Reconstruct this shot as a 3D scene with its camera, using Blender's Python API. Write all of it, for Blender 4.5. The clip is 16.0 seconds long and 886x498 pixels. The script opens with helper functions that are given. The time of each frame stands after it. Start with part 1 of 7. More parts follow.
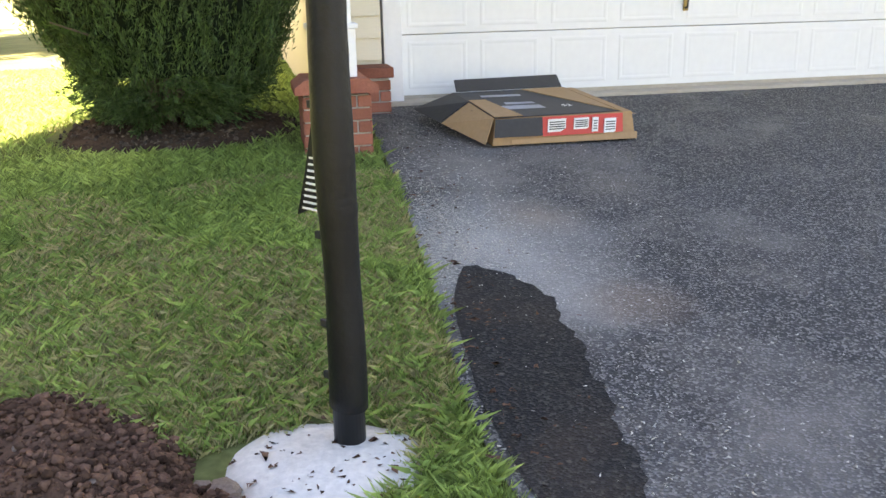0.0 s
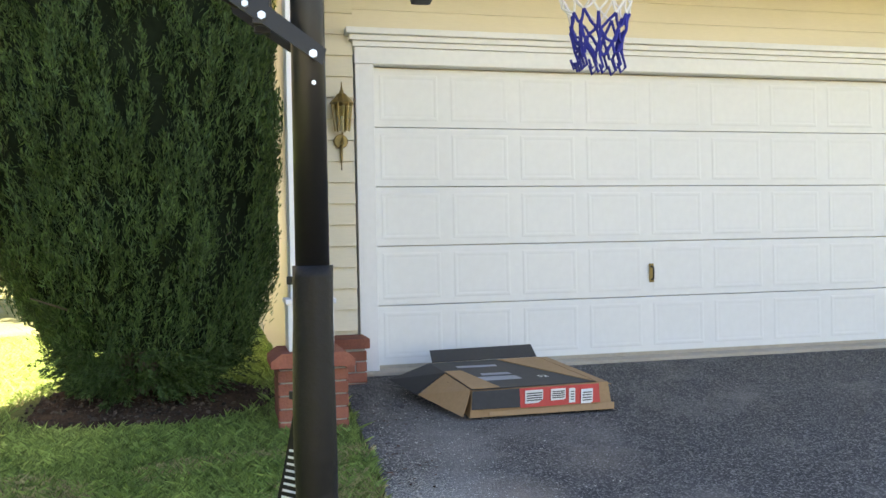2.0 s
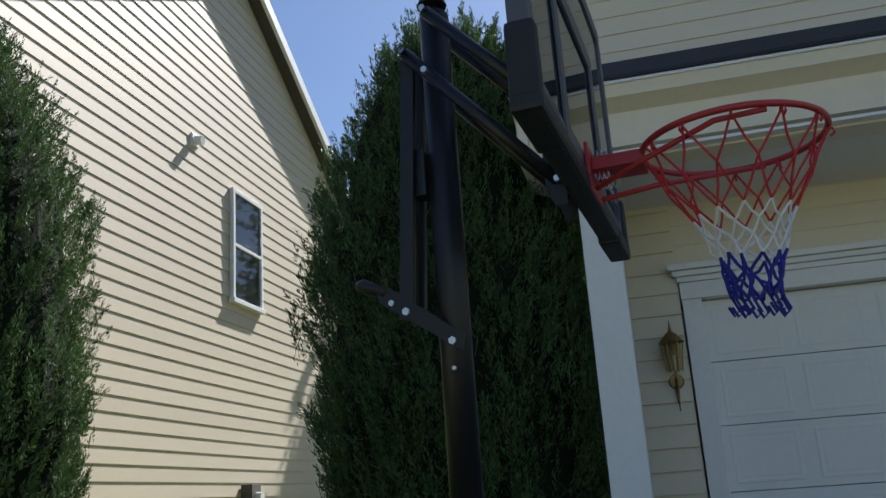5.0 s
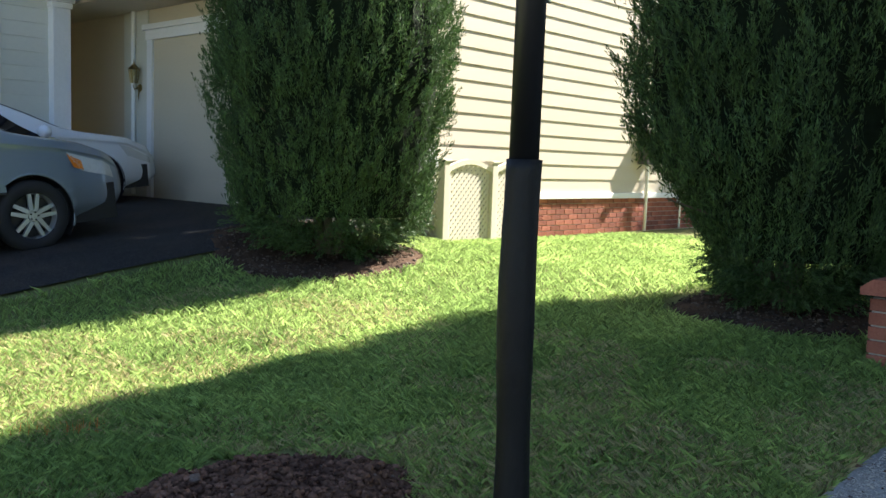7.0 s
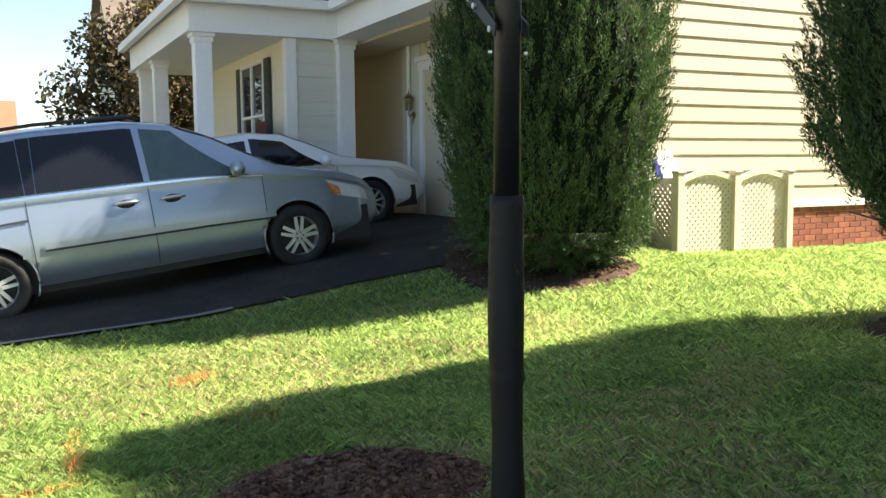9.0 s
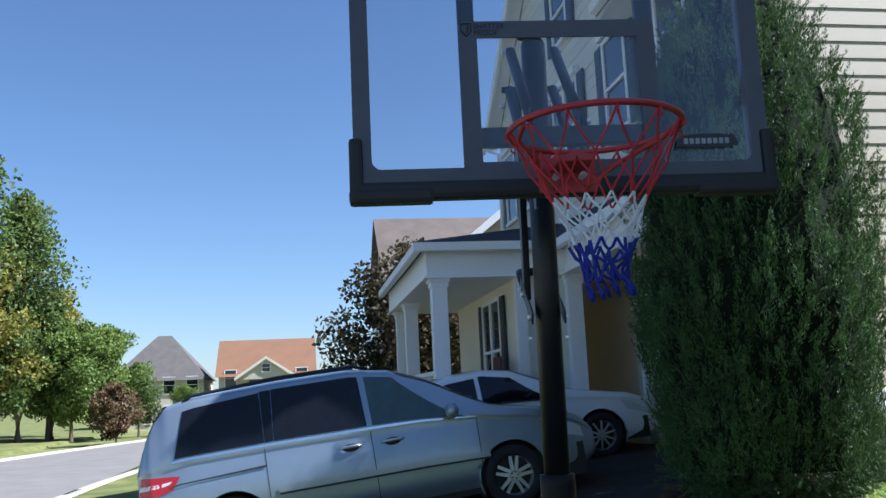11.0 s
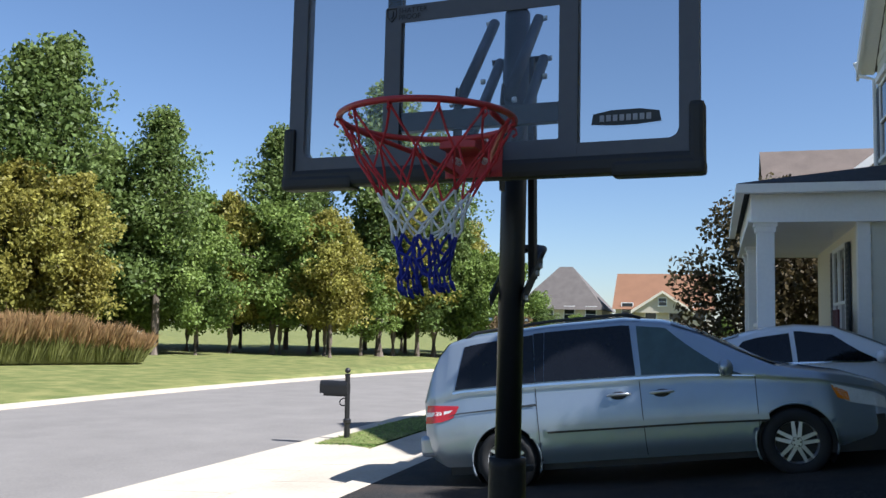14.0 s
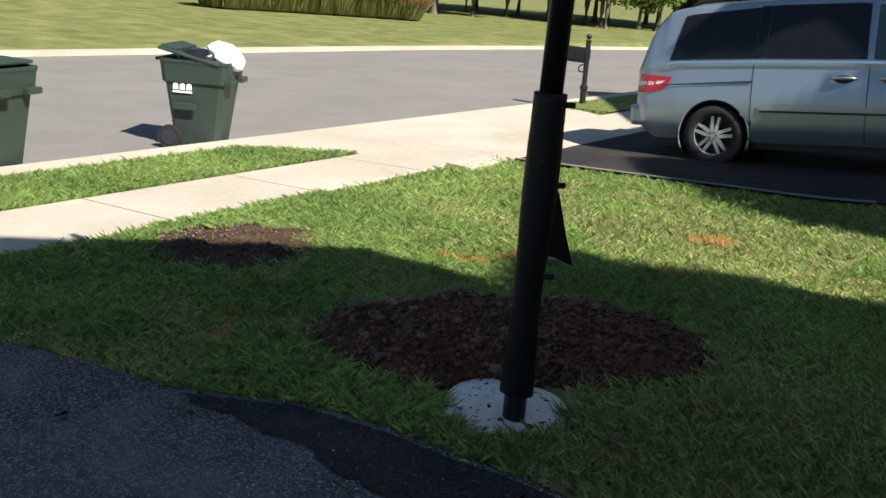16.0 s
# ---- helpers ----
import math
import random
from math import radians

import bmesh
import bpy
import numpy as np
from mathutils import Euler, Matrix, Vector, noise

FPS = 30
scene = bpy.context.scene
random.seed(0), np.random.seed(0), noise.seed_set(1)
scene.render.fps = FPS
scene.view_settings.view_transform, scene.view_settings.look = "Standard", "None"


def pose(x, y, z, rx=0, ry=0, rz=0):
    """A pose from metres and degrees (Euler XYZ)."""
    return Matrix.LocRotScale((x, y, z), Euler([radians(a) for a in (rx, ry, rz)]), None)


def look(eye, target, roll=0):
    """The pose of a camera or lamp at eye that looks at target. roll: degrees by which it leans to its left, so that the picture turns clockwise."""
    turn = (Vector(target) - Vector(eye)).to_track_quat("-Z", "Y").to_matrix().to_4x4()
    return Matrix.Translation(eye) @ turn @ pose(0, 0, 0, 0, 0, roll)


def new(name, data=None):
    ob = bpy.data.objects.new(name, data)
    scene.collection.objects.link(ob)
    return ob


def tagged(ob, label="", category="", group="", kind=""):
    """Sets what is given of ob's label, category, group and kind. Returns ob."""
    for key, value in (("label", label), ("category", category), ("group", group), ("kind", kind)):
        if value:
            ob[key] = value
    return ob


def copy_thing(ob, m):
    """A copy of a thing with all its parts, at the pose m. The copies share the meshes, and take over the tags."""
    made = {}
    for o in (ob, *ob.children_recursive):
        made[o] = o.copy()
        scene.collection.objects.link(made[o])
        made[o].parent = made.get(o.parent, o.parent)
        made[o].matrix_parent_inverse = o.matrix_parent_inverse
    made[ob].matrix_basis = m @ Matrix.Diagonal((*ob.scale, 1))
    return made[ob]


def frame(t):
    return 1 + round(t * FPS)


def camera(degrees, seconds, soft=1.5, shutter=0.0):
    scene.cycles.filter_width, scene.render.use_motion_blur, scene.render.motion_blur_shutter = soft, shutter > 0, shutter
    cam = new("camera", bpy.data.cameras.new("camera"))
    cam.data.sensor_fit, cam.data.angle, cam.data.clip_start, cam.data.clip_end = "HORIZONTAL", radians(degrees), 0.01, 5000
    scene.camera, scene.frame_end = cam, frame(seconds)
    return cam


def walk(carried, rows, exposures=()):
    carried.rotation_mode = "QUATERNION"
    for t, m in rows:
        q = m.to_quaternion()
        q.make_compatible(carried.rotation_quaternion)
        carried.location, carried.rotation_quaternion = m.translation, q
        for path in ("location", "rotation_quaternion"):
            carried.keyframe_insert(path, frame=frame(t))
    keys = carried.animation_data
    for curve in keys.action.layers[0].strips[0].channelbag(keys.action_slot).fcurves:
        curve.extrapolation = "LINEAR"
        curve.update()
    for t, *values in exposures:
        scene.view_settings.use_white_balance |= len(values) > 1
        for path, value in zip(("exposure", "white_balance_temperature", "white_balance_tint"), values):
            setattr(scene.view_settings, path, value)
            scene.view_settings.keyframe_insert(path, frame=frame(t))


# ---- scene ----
cam = camera(52.9, 16.0)
PATH = [
    (0, (-0.169, -2.321, 1.285), (0.222, -0.444, 0.718), -1.2),
    (0.5, (-0.174, -2.358, 1.296), (0.244, -0.458, 0.836), -0.9),
    (1, (-0.171, -2.333, 1.301), (0.279, -0.415, 0.957), -0.7),
    (1.5, (-0.202, -2.324, 1.342), (0.275, -0.392, 1.145), -0.9),
    (2, (-0.196, -2.28, 1.366), (0.288, -0.339, 1.365), -1.2),
    (2.5, (-0.189, -2.276, 1.398), (0.299, -0.35, 1.628), -1.4),
    (3, (-0.183, -2.285, 1.426), (0.3, -0.402, 1.895), -1.4),
    (3.2, (-0.174, -2.288, 1.436), (0.302, -0.423, 1.98), -1.9),
    (5.3, (0.709, -2.293, 1.453), (0.116, -0.459, 1.987), -2.3),
    (5.5, (0.824, -2.277, 1.439), (0.134, -0.452, 1.876), -1.2),
    (6, (1.117, -2.179, 1.404), (0.224, -0.41, 1.668), 0.8),
    (6.5, (1.356, -2.162, 1.33), (0.254, -0.493, 1.372), 2.1),
    (7, (1.611, -2.05, 1.31), (0.265, -0.582, 1.119), 1.9),
    (7.5, (1.831, -1.938, 1.222), (0.305, -0.712, 0.811), 0.8),
    (8, (2.137, -1.902, 1.269), (0.517, -0.833, 0.784), 0.8),
    (8.5, (2.407, -1.767, 1.358), (0.709, -0.795, 0.945), 1.0),
    (9, (2.528, -1.483, 1.423), (0.749, -0.588, 1.24), -0.5),
    (9.5, (2.733, -1.366, 1.482), (0.875, -0.629, 1.551), -1.9),
    (10, (2.903, -1.245, 1.54), (1.003, -0.651, 1.727), -1.9),
    (10.2, (2.961, -1.179, 1.548), (1.053, -0.627, 1.78), -2.6),
    (12.3, (3.014, -0.164, 1.722), (1.054, -0.184, 2.117), -0.0),
    (12.5, (3.023, -0.067, 1.723), (1.068, -0.117, 2.143), 0.0),
    (13, (3.131, 0.165, 1.727), (1.178, -0.069, 2.089), 0.8),
    (13.5, (3.076, 0.444, 1.742), (1.155, -0.014, 2.062), 1.1),
    (14, (2.977, 0.668, 1.748), (1.072, 0.085, 1.928), 1.3),
    (14.5, (2.992, 0.848, 1.694), (1.142, 0.1, 1.567), 2.9),
    (15, (3.003, 1.053, 1.704), (1.264, 0.12, 1.381), 3.5),
    (15.5, (2.838, 1.25, 1.671), (1.174, 0.251, 1.189), 3.8),
    (16, (2.932, 1.53, 1.676), (1.336, 0.467, 1.106), 4.9),
]
EXPOSURES = [(0, 3.7, 8500, 22), (1.0, 3.22, 8100, 20), (1.5, 3.3, 8000, 18), (2.3, 3.15, 7500, 20), (3.2, 2.5, 7000, 20), (5.3, 0.95, 5900, 12), (6.0, 1.4, 5900, 13), (6.5, 1.85, 6200, 12), (7.5, 2.38, 6350, 12), (8.5, 2.5, 7500, 13),
             (9.5, 1.85, 6200, 12), (10.2, 1.25, 5650, 12), (12.3, 1.42, 5100, 13), (14, 1.22, 5700, 13), (15, 1.0, 6600, 11), (16, 0.98, 6350, 10)]
walk(cam, [(t, look(eye, target, roll)) for t, eye, target, roll in PATH], EXPOSURES)

# ---- light ----
SUN = Vector((0.235, 0.93, 0.97)).normalized()
world = bpy.data.worlds.new("sky")
scene.world = world
world.use_nodes = True
wn = world.node_tree.nodes
sky = wn.new("ShaderNodeTexSky")
sky.sky_type = "NISHITA"
sky.sun_disc = False
sky.sun_elevation = math.asin(SUN.z)
sky.sun_rotation = math.atan2(SUN.x, SUN.y)
sky.air_density, sky.dust_density, sky.ozone_density = 1.0, 0.4, 2.5
world.node_tree.links.new(sky.outputs[0], wn["Background"].inputs[0])
wn["Background"].inputs[1].default_value = 0.055
sun = new("sun", bpy.data.lights.new("sun", "SUN"))
sun.data.energy, sun.data.angle, sun.data.color = 5.0, radians(0.53), (1.0, 0.94, 0.84)
sun.matrix_world = look(SUN * 60, (0, 0, 0))


# ---- materials ----
def mat(name, color, rough=0.6, metal=0.0, scale=8.0, var=0.25, bump=0.1, fine=0.0, tint=None, spec=0.5, random_tone=0.0,
        coat=0.0, island=0.0, stretch=(1, 1, 1)):
    """Painted or natural surface: two scales of tone variation, fine relief, optional tone per object."""
    m = bpy.data.materials.new(name)
    m.use_nodes = True
    nt = m.node_tree
    n, l = nt.nodes, nt.links
    b = n["Principled BSDF"]
    b.inputs["Roughness"].default_value = rough
    b.inputs["Metallic"].default_value = metal
    b.inputs["Specular IOR Level"].default_value = spec
    b.inputs["Coat Weight"].default_value = coat
    tc = n.new("ShaderNodeTexCoord")
    mp = n.new("ShaderNodeMapping")
    mp.inputs["Scale"].default_value = stretch
    l.new(tc.outputs["Object"], mp.inputs["Vector"])
    big = n.new("ShaderNodeTexNoise")
    big.inputs["Scale"].default_value = scale * 0.17
    big.inputs["Detail"].default_value = 3
    small = n.new("ShaderNodeTexNoise")
    small.inputs["Scale"].default_value = scale * 4
    small.inputs["Detail"].default_value = 5
    for t in (big, small):
        l.new(mp.outputs[0], t.inputs["Vector"])
    mix = n.new("ShaderNodeMix")
    mix.data_type = "FLOAT"
    mix.inputs[0].default_value = 0.5
    l.new(big.outputs[0], mix.inputs[2])
    l.new(small.outputs[0], mix.inputs[3])
    ramp = n.new("ShaderNodeMapRange")
    ramp.inputs[1].default_value, ramp.inputs[2].default_value = 0.3, 0.7
    ramp.inputs[3].default_value, ramp.inputs[4].default_value = 1 - var, 1 + var
    l.new(mix.outputs[0], ramp.inputs[0])
    value = ramp.outputs[0]
    if random_tone:
        oi = n.new("ShaderNodeObjectInfo")
        rr = n.new("ShaderNodeMapRange")
        rr.inputs[3].default_value, rr.inputs[4].default_value = 1 - random_tone, 1 + random_tone
        l.new(oi.outputs["Random"], rr.inputs[0])
        mu = n.new("ShaderNodeMath")
        mu.operation = "MULTIPLY"
        l.new(value, mu.inputs[0])
        l.new(rr.outputs[0], mu.inputs[1])
        value = mu.outputs[0]
    if island:
        ge = n.new("ShaderNodeNewGeometry")
        rr = n.new("ShaderNodeMapRange")
        rr.inputs[3].default_value, rr.inputs[4].default_value = 1 - island, 1 + island
        l.new(ge.outputs["Random Per Island"], rr.inputs[0])
        mu = n.new("ShaderNodeMath")
        mu.operation = "MULTIPLY"
        l.new(value, mu.inputs[0])
        l.new(rr.outputs[0], mu.inputs[1])
        value = mu.outputs[0]
    col = n.new("ShaderNodeMix")
    col.data_type = "RGBA"
    col.inputs[6].default_value = (*color, 1)
    col.inputs[7].default_value = (*(tint or color), 1)
    l.new(big.outputs[0], col.inputs[0])
    sc = n.new("ShaderNodeVectorMath")
    sc.operation = "SCALE"
    l.new(col.outputs[2], sc.inputs[0])
    l.new(value, sc.inputs["Scale"])
    l.new(sc.outputs[0], b.inputs["Base Color"])
    if bump:
        bp = n.new("ShaderNodeBump")
        bp.inputs["Strength"].default_value = bump
        bp.inputs["Distance"].default_value = 0.01
        l.new(small.outputs[0], bp.inputs["Height"])
        l.new(bp.outputs[0], b.inputs["Normal"])
    return m


def leaf_mat(name, a, b_, through_light=0.35, rough=0.55, island=0.35, scale=1.2):
    """Foliage: tone per leaf, some light through it."""
    m = mat(name, a, rough, scale=scale, var=0.3, bump=0, tint=b_, island=island, spec=0.3)
    nt = m.node_tree
    n, l = nt.nodes, nt.links
    tr = n.new("ShaderNodeBsdfTranslucent")
    mx = n.new("ShaderNodeMixShader")
    mx.inputs[0].default_value = through_light
    src = n["Principled BSDF"].inputs["Base Color"].links[0].from_socket
    l.new(src, tr.inputs["Color"])
    l.new(n["Principled BSDF"].outputs[0], mx.inputs[1])
    l.new(tr.outputs[0], mx.inputs[2])
    l.new(mx.outputs[0], n["Material Output"].inputs[0])
    return m


def glass_mat(name, tint=(1, 1, 1), rough=0.0, clear=0.75):
    """A thin pane: mirror gloss at grazing angles, else clear."""
    m = bpy.data.materials.new(name)
    m.use_nodes = True
    nt = m.node_tree
    n, l = nt.nodes, nt.links
    n.remove(n["Principled BSDF"])
    fr = n.new("ShaderNodeFresnel")
    fr.inputs[0].default_value = 1.5
    tr = n.new("ShaderNodeBsdfTransparent")
    tr.inputs[0].default_value = (tint[0] * clear, tint[1] * clear, tint[2] * clear, 1)
    gl = n.new("ShaderNodeBsdfGlossy")
    gl.inputs["Roughness"].default_value = rough
    gl.inputs["Color"].default_value = (0.9, 0.9, 0.9, 1)
    mx = n.new("ShaderNodeMixShader")
    l.new(fr.outputs[0], mx.inputs[0])
    l.new(tr.outputs[0], mx.inputs[1])
    l.new(gl.outputs[0], mx.inputs[2])
    l.new(mx.outputs[0], n["Material Output"].inputs[0])
    return m


M = {}
M["lawn"] = mat("lawn", (0.1, 0.15, 0.045), 0.9, scale=7, var=0.45, bump=0.8, tint=(0.2, 0.175, 0.07), spec=0.1)
M["blade"] = leaf_mat("grass_blade", (0.18, 0.32, 0.08), (0.40, 0.48, 0.16), 0.55, 0.6, 0.5, 5.0)
M["straw"] = leaf_mat("dry_grass", (0.5, 0.42, 0.22), (0.4, 0.38, 0.17), 0.35, 0.7, 0.45)


def asphalt_mat(name, dark, light, grain, dust, dust_color, rough=0.85, stains=()):
    """Asphalt: stones of differing tone in a dark binder, with dusty worn areas."""
    m = mat(name, dark, rough, scale=3, var=0.25, bump=0, spec=0.25)
    nt = m.node_tree
    n, l = nt.nodes, nt.links
    b = n["Principled BSDF"]
    base = b.inputs["Base Color"].links[0].from_socket
    tc = n.new("ShaderNodeTexCoord")
    vo = n.new("ShaderNodeTexVoronoi")
    vo.inputs["Scale"].default_value = grain
    l.new(tc.outputs["Object"], vo.inputs["Vector"])
    sep = n.new("ShaderNodeSeparateColor")
    l.new(vo.outputs["Color"], sep.inputs[0])
    st = n.new("ShaderNodeMapRange")
    st.inputs[1].default_value, st.inputs[2].default_value = 0.55, 1.0
    l.new(sep.outputs[0], st.inputs[0])
    mx = n.new("ShaderNodeMix")
    mx.data_type = "RGBA"
    l.new(st.outputs[0], mx.inputs[0])
    l.new(base, mx.inputs[6])
    mx.inputs[7].default_value = (*light, 1)
    no = n.new("ShaderNodeTexNoise")
    no.inputs["Scale"].default_value = 1.1
    no.inputs["Detail"].default_value = 9
    no.inputs["Roughness"].default_value = 0.68
    l.new(tc.outputs["Object"], no.inputs["Vector"])
    dr = n.new("ShaderNodeMapRange")
    dr.inputs[1].default_value, dr.inputs[2].default_value = 0.47, 0.68
    dr.inputs[4].default_value = dust
    l.new(no.outputs[0], dr.inputs[0])
    m2 = n.new("ShaderNodeMix")
    m2.data_type = "RGBA"
    l.new(dr.outputs[0], m2.inputs[0])
    l.new(mx.outputs[2], m2.inputs[6])
    m2.inputs[7].default_value = (*dust_color, 1)
    # scattered pale bits of grit
    v2 = n.new("ShaderNodeTexVoronoi")
    v2.inputs["Scale"].default_value = 11
    l.new(tc.outputs["Object"], v2.inputs["Vector"])
    gr = n.new("ShaderNodeMapRange")
    gr.inputs[1].default_value, gr.inputs[2].default_value = 0.13, 0.08
    gr.inputs[4].default_value = 0.6 * dust
    l.new(v2.outputs["Distance"], gr.inputs[0])
    m3 = n.new("ShaderNodeMix")
    m3.data_type = "RGBA"
    l.new(gr.outputs[0], m3.inputs[0])
    l.new(m2.outputs[2], m3.inputs[6])
    m3.inputs[7].default_value = (0.3, 0.27, 0.23, 1)
    last = m3.outputs[2]
    for (cx, cy, rad), tone, amount in stains:
        ds = n.new("ShaderNodeVectorMath")
        ds.operation = "DISTANCE"
        l.new(tc.outputs["Object"], ds.inputs[0])
        ds.inputs[1].default_value = (cx, cy, 0.2)
        fall = n.new("ShaderNodeMapRange")
        fall.inputs[1].default_value, fall.inputs[2].default_value = rad, 0.1 * rad
        l.new(ds.outputs["Value"], fall.inputs[0])
        mu = n.new("ShaderNodeMath")
        mu.operation = "MULTIPLY"
        l.new(fall.outputs[0], mu.inputs[0])
        l.new(no.outputs[0], mu.inputs[1])
        mu2 = n.new("ShaderNodeMath")
        mu2.operation = "MULTIPLY"
        mu2.use_clamp = True
        l.new(mu.outputs[0], mu2.inputs[0])
        mu2.inputs[1].default_value = amount
        mk = n.new("ShaderNodeMix")
        mk.data_type = "RGBA"
        l.new(mu2.outputs[0], mk.inputs[0])
        l.new(last, mk.inputs[6])
        mk.inputs[7].default_value = (*tone, 1)
        last = mk.outputs[2]
    l.new(last, b.inputs["Base Color"])
    bp = n.new("ShaderNodeBump")
    bp.inputs["Strength"].default_value = 0.9
    bp.inputs["Distance"].default_value = 0.006
    l.new(vo.outputs["Distance"], bp.inputs["Height"])
    l.new(bp.outputs[0], b.inputs["Normal"])
    return m


M["asphalt"] = asphalt_mat("worn_asphalt", (0.06, 0.058, 0.057), (0.27, 0.255, 0.24), 120, 0.65, (0.25, 0.23, 0.21),
                           stains=(((0.78, 1.45, 0.75), (0.5, 0.48, 0.45), 1.5), ((1.0, 0.9, 0.5), (0.46, 0.44, 0.41), 1.0), ((1.25, 0.75, 0.3), (0.34, 0.22, 0.14), 0.9), ((1.15, 1.75, 0.3), (0.32, 0.24, 0.17), 0.8), ((0.9, 2.5, 0.45), (0.36, 0.33, 0.3), 0.9), ((1.7, 2.1, 0.35), (0.34, 0.29, 0.24), 0.6)))
M["asphalt_new"] = asphalt_mat("black_asphalt", (0.017, 0.017, 0.017), (0.06, 0.055, 0.05), 110, 0.3, (0.12, 0.08, 0.055))
M["street"] = mat("street_asphalt", (0.195, 0.182, 0.168), 0.9, scale=6, var=0.16, bump=0.5, spec=0.2)
M["concrete"] = mat("concrete", (0.42, 0.36, 0.28), 0.85, scale=5, var=0.14, bump=0.3, tint=(0.5, 0.45, 0.37), spec=0.2)
M["white_concrete"] = mat("new_concrete", (0.74, 0.7, 0.62), 0.8, scale=11, var=0.2, bump=0.5, tint=(0.62, 0.58, 0.53), spec=0.2)
M["soil"] = mat("soil", (0.105, 0.056, 0.036), 0.95, scale=14, var=0.5, bump=1.0, tint=(0.13, 0.075, 0.05), spec=0.1)
M["clod"] = mat("soil_clod", (0.115, 0.06, 0.038), 0.95, scale=20, var=0.4, bump=0.8, island=0.6, tint=(0.15, 0.085, 0.058), spec=0.1)
M["chip"] = mat("mulch_chip", (0.085, 0.062, 0.047), 0.95, scale=20, var=0.4, bump=0.8, island=0.7, tint=(0.13, 0.1, 0.075), spec=0.1)
M["stone"] = mat("muddy_stone", (0.17, 0.115, 0.085), 0.9, scale=25, var=0.4, bump=0.8, random_tone=0.3, tint=(0.25, 0.19, 0.15), spec=0.15)
M["mulch"] = mat("mulch", (0.05, 0.032, 0.022), 0.95, scale=16, var=0.55, bump=1.0, tint=(0.09, 0.055, 0.034), spec=0.1)
M["siding"] = mat("cream_siding", (0.74, 0.67, 0.52), 0.55, scale=3, var=0.05, bump=0.06, random_tone=0.02, stretch=(1, 1, 8))
M["siding_nb"] = mat("beige_siding", (0.57, 0.50, 0.375), 0.6, scale=3, var=0.05, bump=0.06, random_tone=0.03, stretch=(1, 1, 8))
M["siding_grey"] = mat("sage_siding", (0.6, 0.6, 0.52), 0.6, scale=3, var=0.05, bump=0.06, random_tone=0.03, stretch=(1, 1, 8))
M["white"] = mat("white_paint", (0.78, 0.78, 0.77), 0.45, scale=5, var=0.05, bump=0.05)
M["cream"] = mat("cream_trim", (0.76, 0.70, 0.56), 0.5, scale=5, var=0.05, bump=0.05)
M["door_white"] = mat("garage_door_paint", (0.76, 0.76, 0.74), 0.45, scale=4, var=0.04, bump=0.08)
M["brick"] = mat("brick", (0.27, 0.085, 0.055), 0.85, scale=20, var=0.25, bump=0.5, random_tone=0.3, tint=(0.33, 0.13, 0.085), spec=0.2)
M["mortar"] = mat("mortar", (0.42, 0.38, 0.34), 0.9, scale=30, var=0.2, bump=0.4, spec=0.2)
M["shingle"] = mat("dark_shingle", (0.03, 0.032, 0.04), 0.85, scale=30, var=0.4, bump=0.6)
M["shingle_grey"] = mat("grey_shingle", (0.10, 0.088, 0.08), 0.9, scale=8, var=0.25, bump=0.4)
M["shingle_tan"] = mat("tan_shingle", (0.115, 0.09, 0.075), 0.9, scale=8, var=0.25, bump=0.4)
M["shingle_brown"] = mat("brown_shingle", (0.19, 0.095, 0.05), 0.9, scale=5, var=0.15, bump=0.3)
M["shutter"] = mat("shutter", (0.025, 0.03, 0.035), 0.5, scale=6, var=0.1, bump=0.05)
M["dark_glass"] = mat("window_glass", (0.02, 0.023, 0.028), 0.04, scale=2, var=0.2, bump=0, spec=0.6)
M["pole"] = mat("black_steel", (0.009, 0.009, 0.01), 0.42, scale=12, var=0.2, bump=0.06)
M["pad"] = mat("black_vinyl_pad", (0.008, 0.008, 0.008), 0.5, scale=14, var=0.25, bump=0.25, spec=0.3)
M["frame_grey"] = mat("grey_board_frame", (0.085, 0.09, 0.11), 0.5, scale=8, var=0.1, bump=0.08)
M["board"] = glass_mat("acrylic_board", (1, 1, 1), 0.0, 0.93)
M["red"] = mat("red_rim_paint", (0.42, 0.028, 0.03), 0.4, scale=15, var=0.1, bump=0.05)
M["red_cord"] = mat("red_cord", (0.5, 0.03, 0.035), 0.8, scale=40, var=0.2, bump=0.2)
M["white_cord"] = mat("white_cord", (0.8, 0.8, 0.8), 0.8, scale=40, var=0.1, bump=0.2)
M["blue_cord"] = mat("blue_cord", (0.02, 0.028, 0.28), 0.8, scale=40, var=0.2, bump=0.2)
M["zinc"] = mat("zinc", (0.75, 0.75, 0.74), 0.3, 0.9, scale=20, var=0.1, bump=0.05)
M["silver_paint"] = mat("silver_blue_paint", (0.28, 0.335, 0.40), 0.3, 0.5, scale=3, var=0.03, bump=0, coat=0.8)
M["white_car"] = mat("white_car_paint", (0.75, 0.77, 0.8), 0.3, 0.0, scale=3, var=0.02, bump=0, coat=0.8)
M["car_glass"] = mat("tinted_car_glass", (0.008, 0.009, 0.012), 0.05, scale=2, var=0.1, bump=0, spec=0.35)
M["car_glass_light"] = glass_mat("clear_car_glass", (0.75, 0.9, 0.88), 0.0, 0.7)
M["car_glass_teal"] = mat("green_tinted_car_glass", (0.05, 0.085, 0.09), 0.06, scale=2, var=0.3, bump=0, spec=0.5)
M["rubber"] = mat("tyre_rubber", (0.014, 0.014, 0.015), 0.8, scale=30, var=0.2, bump=0.2)
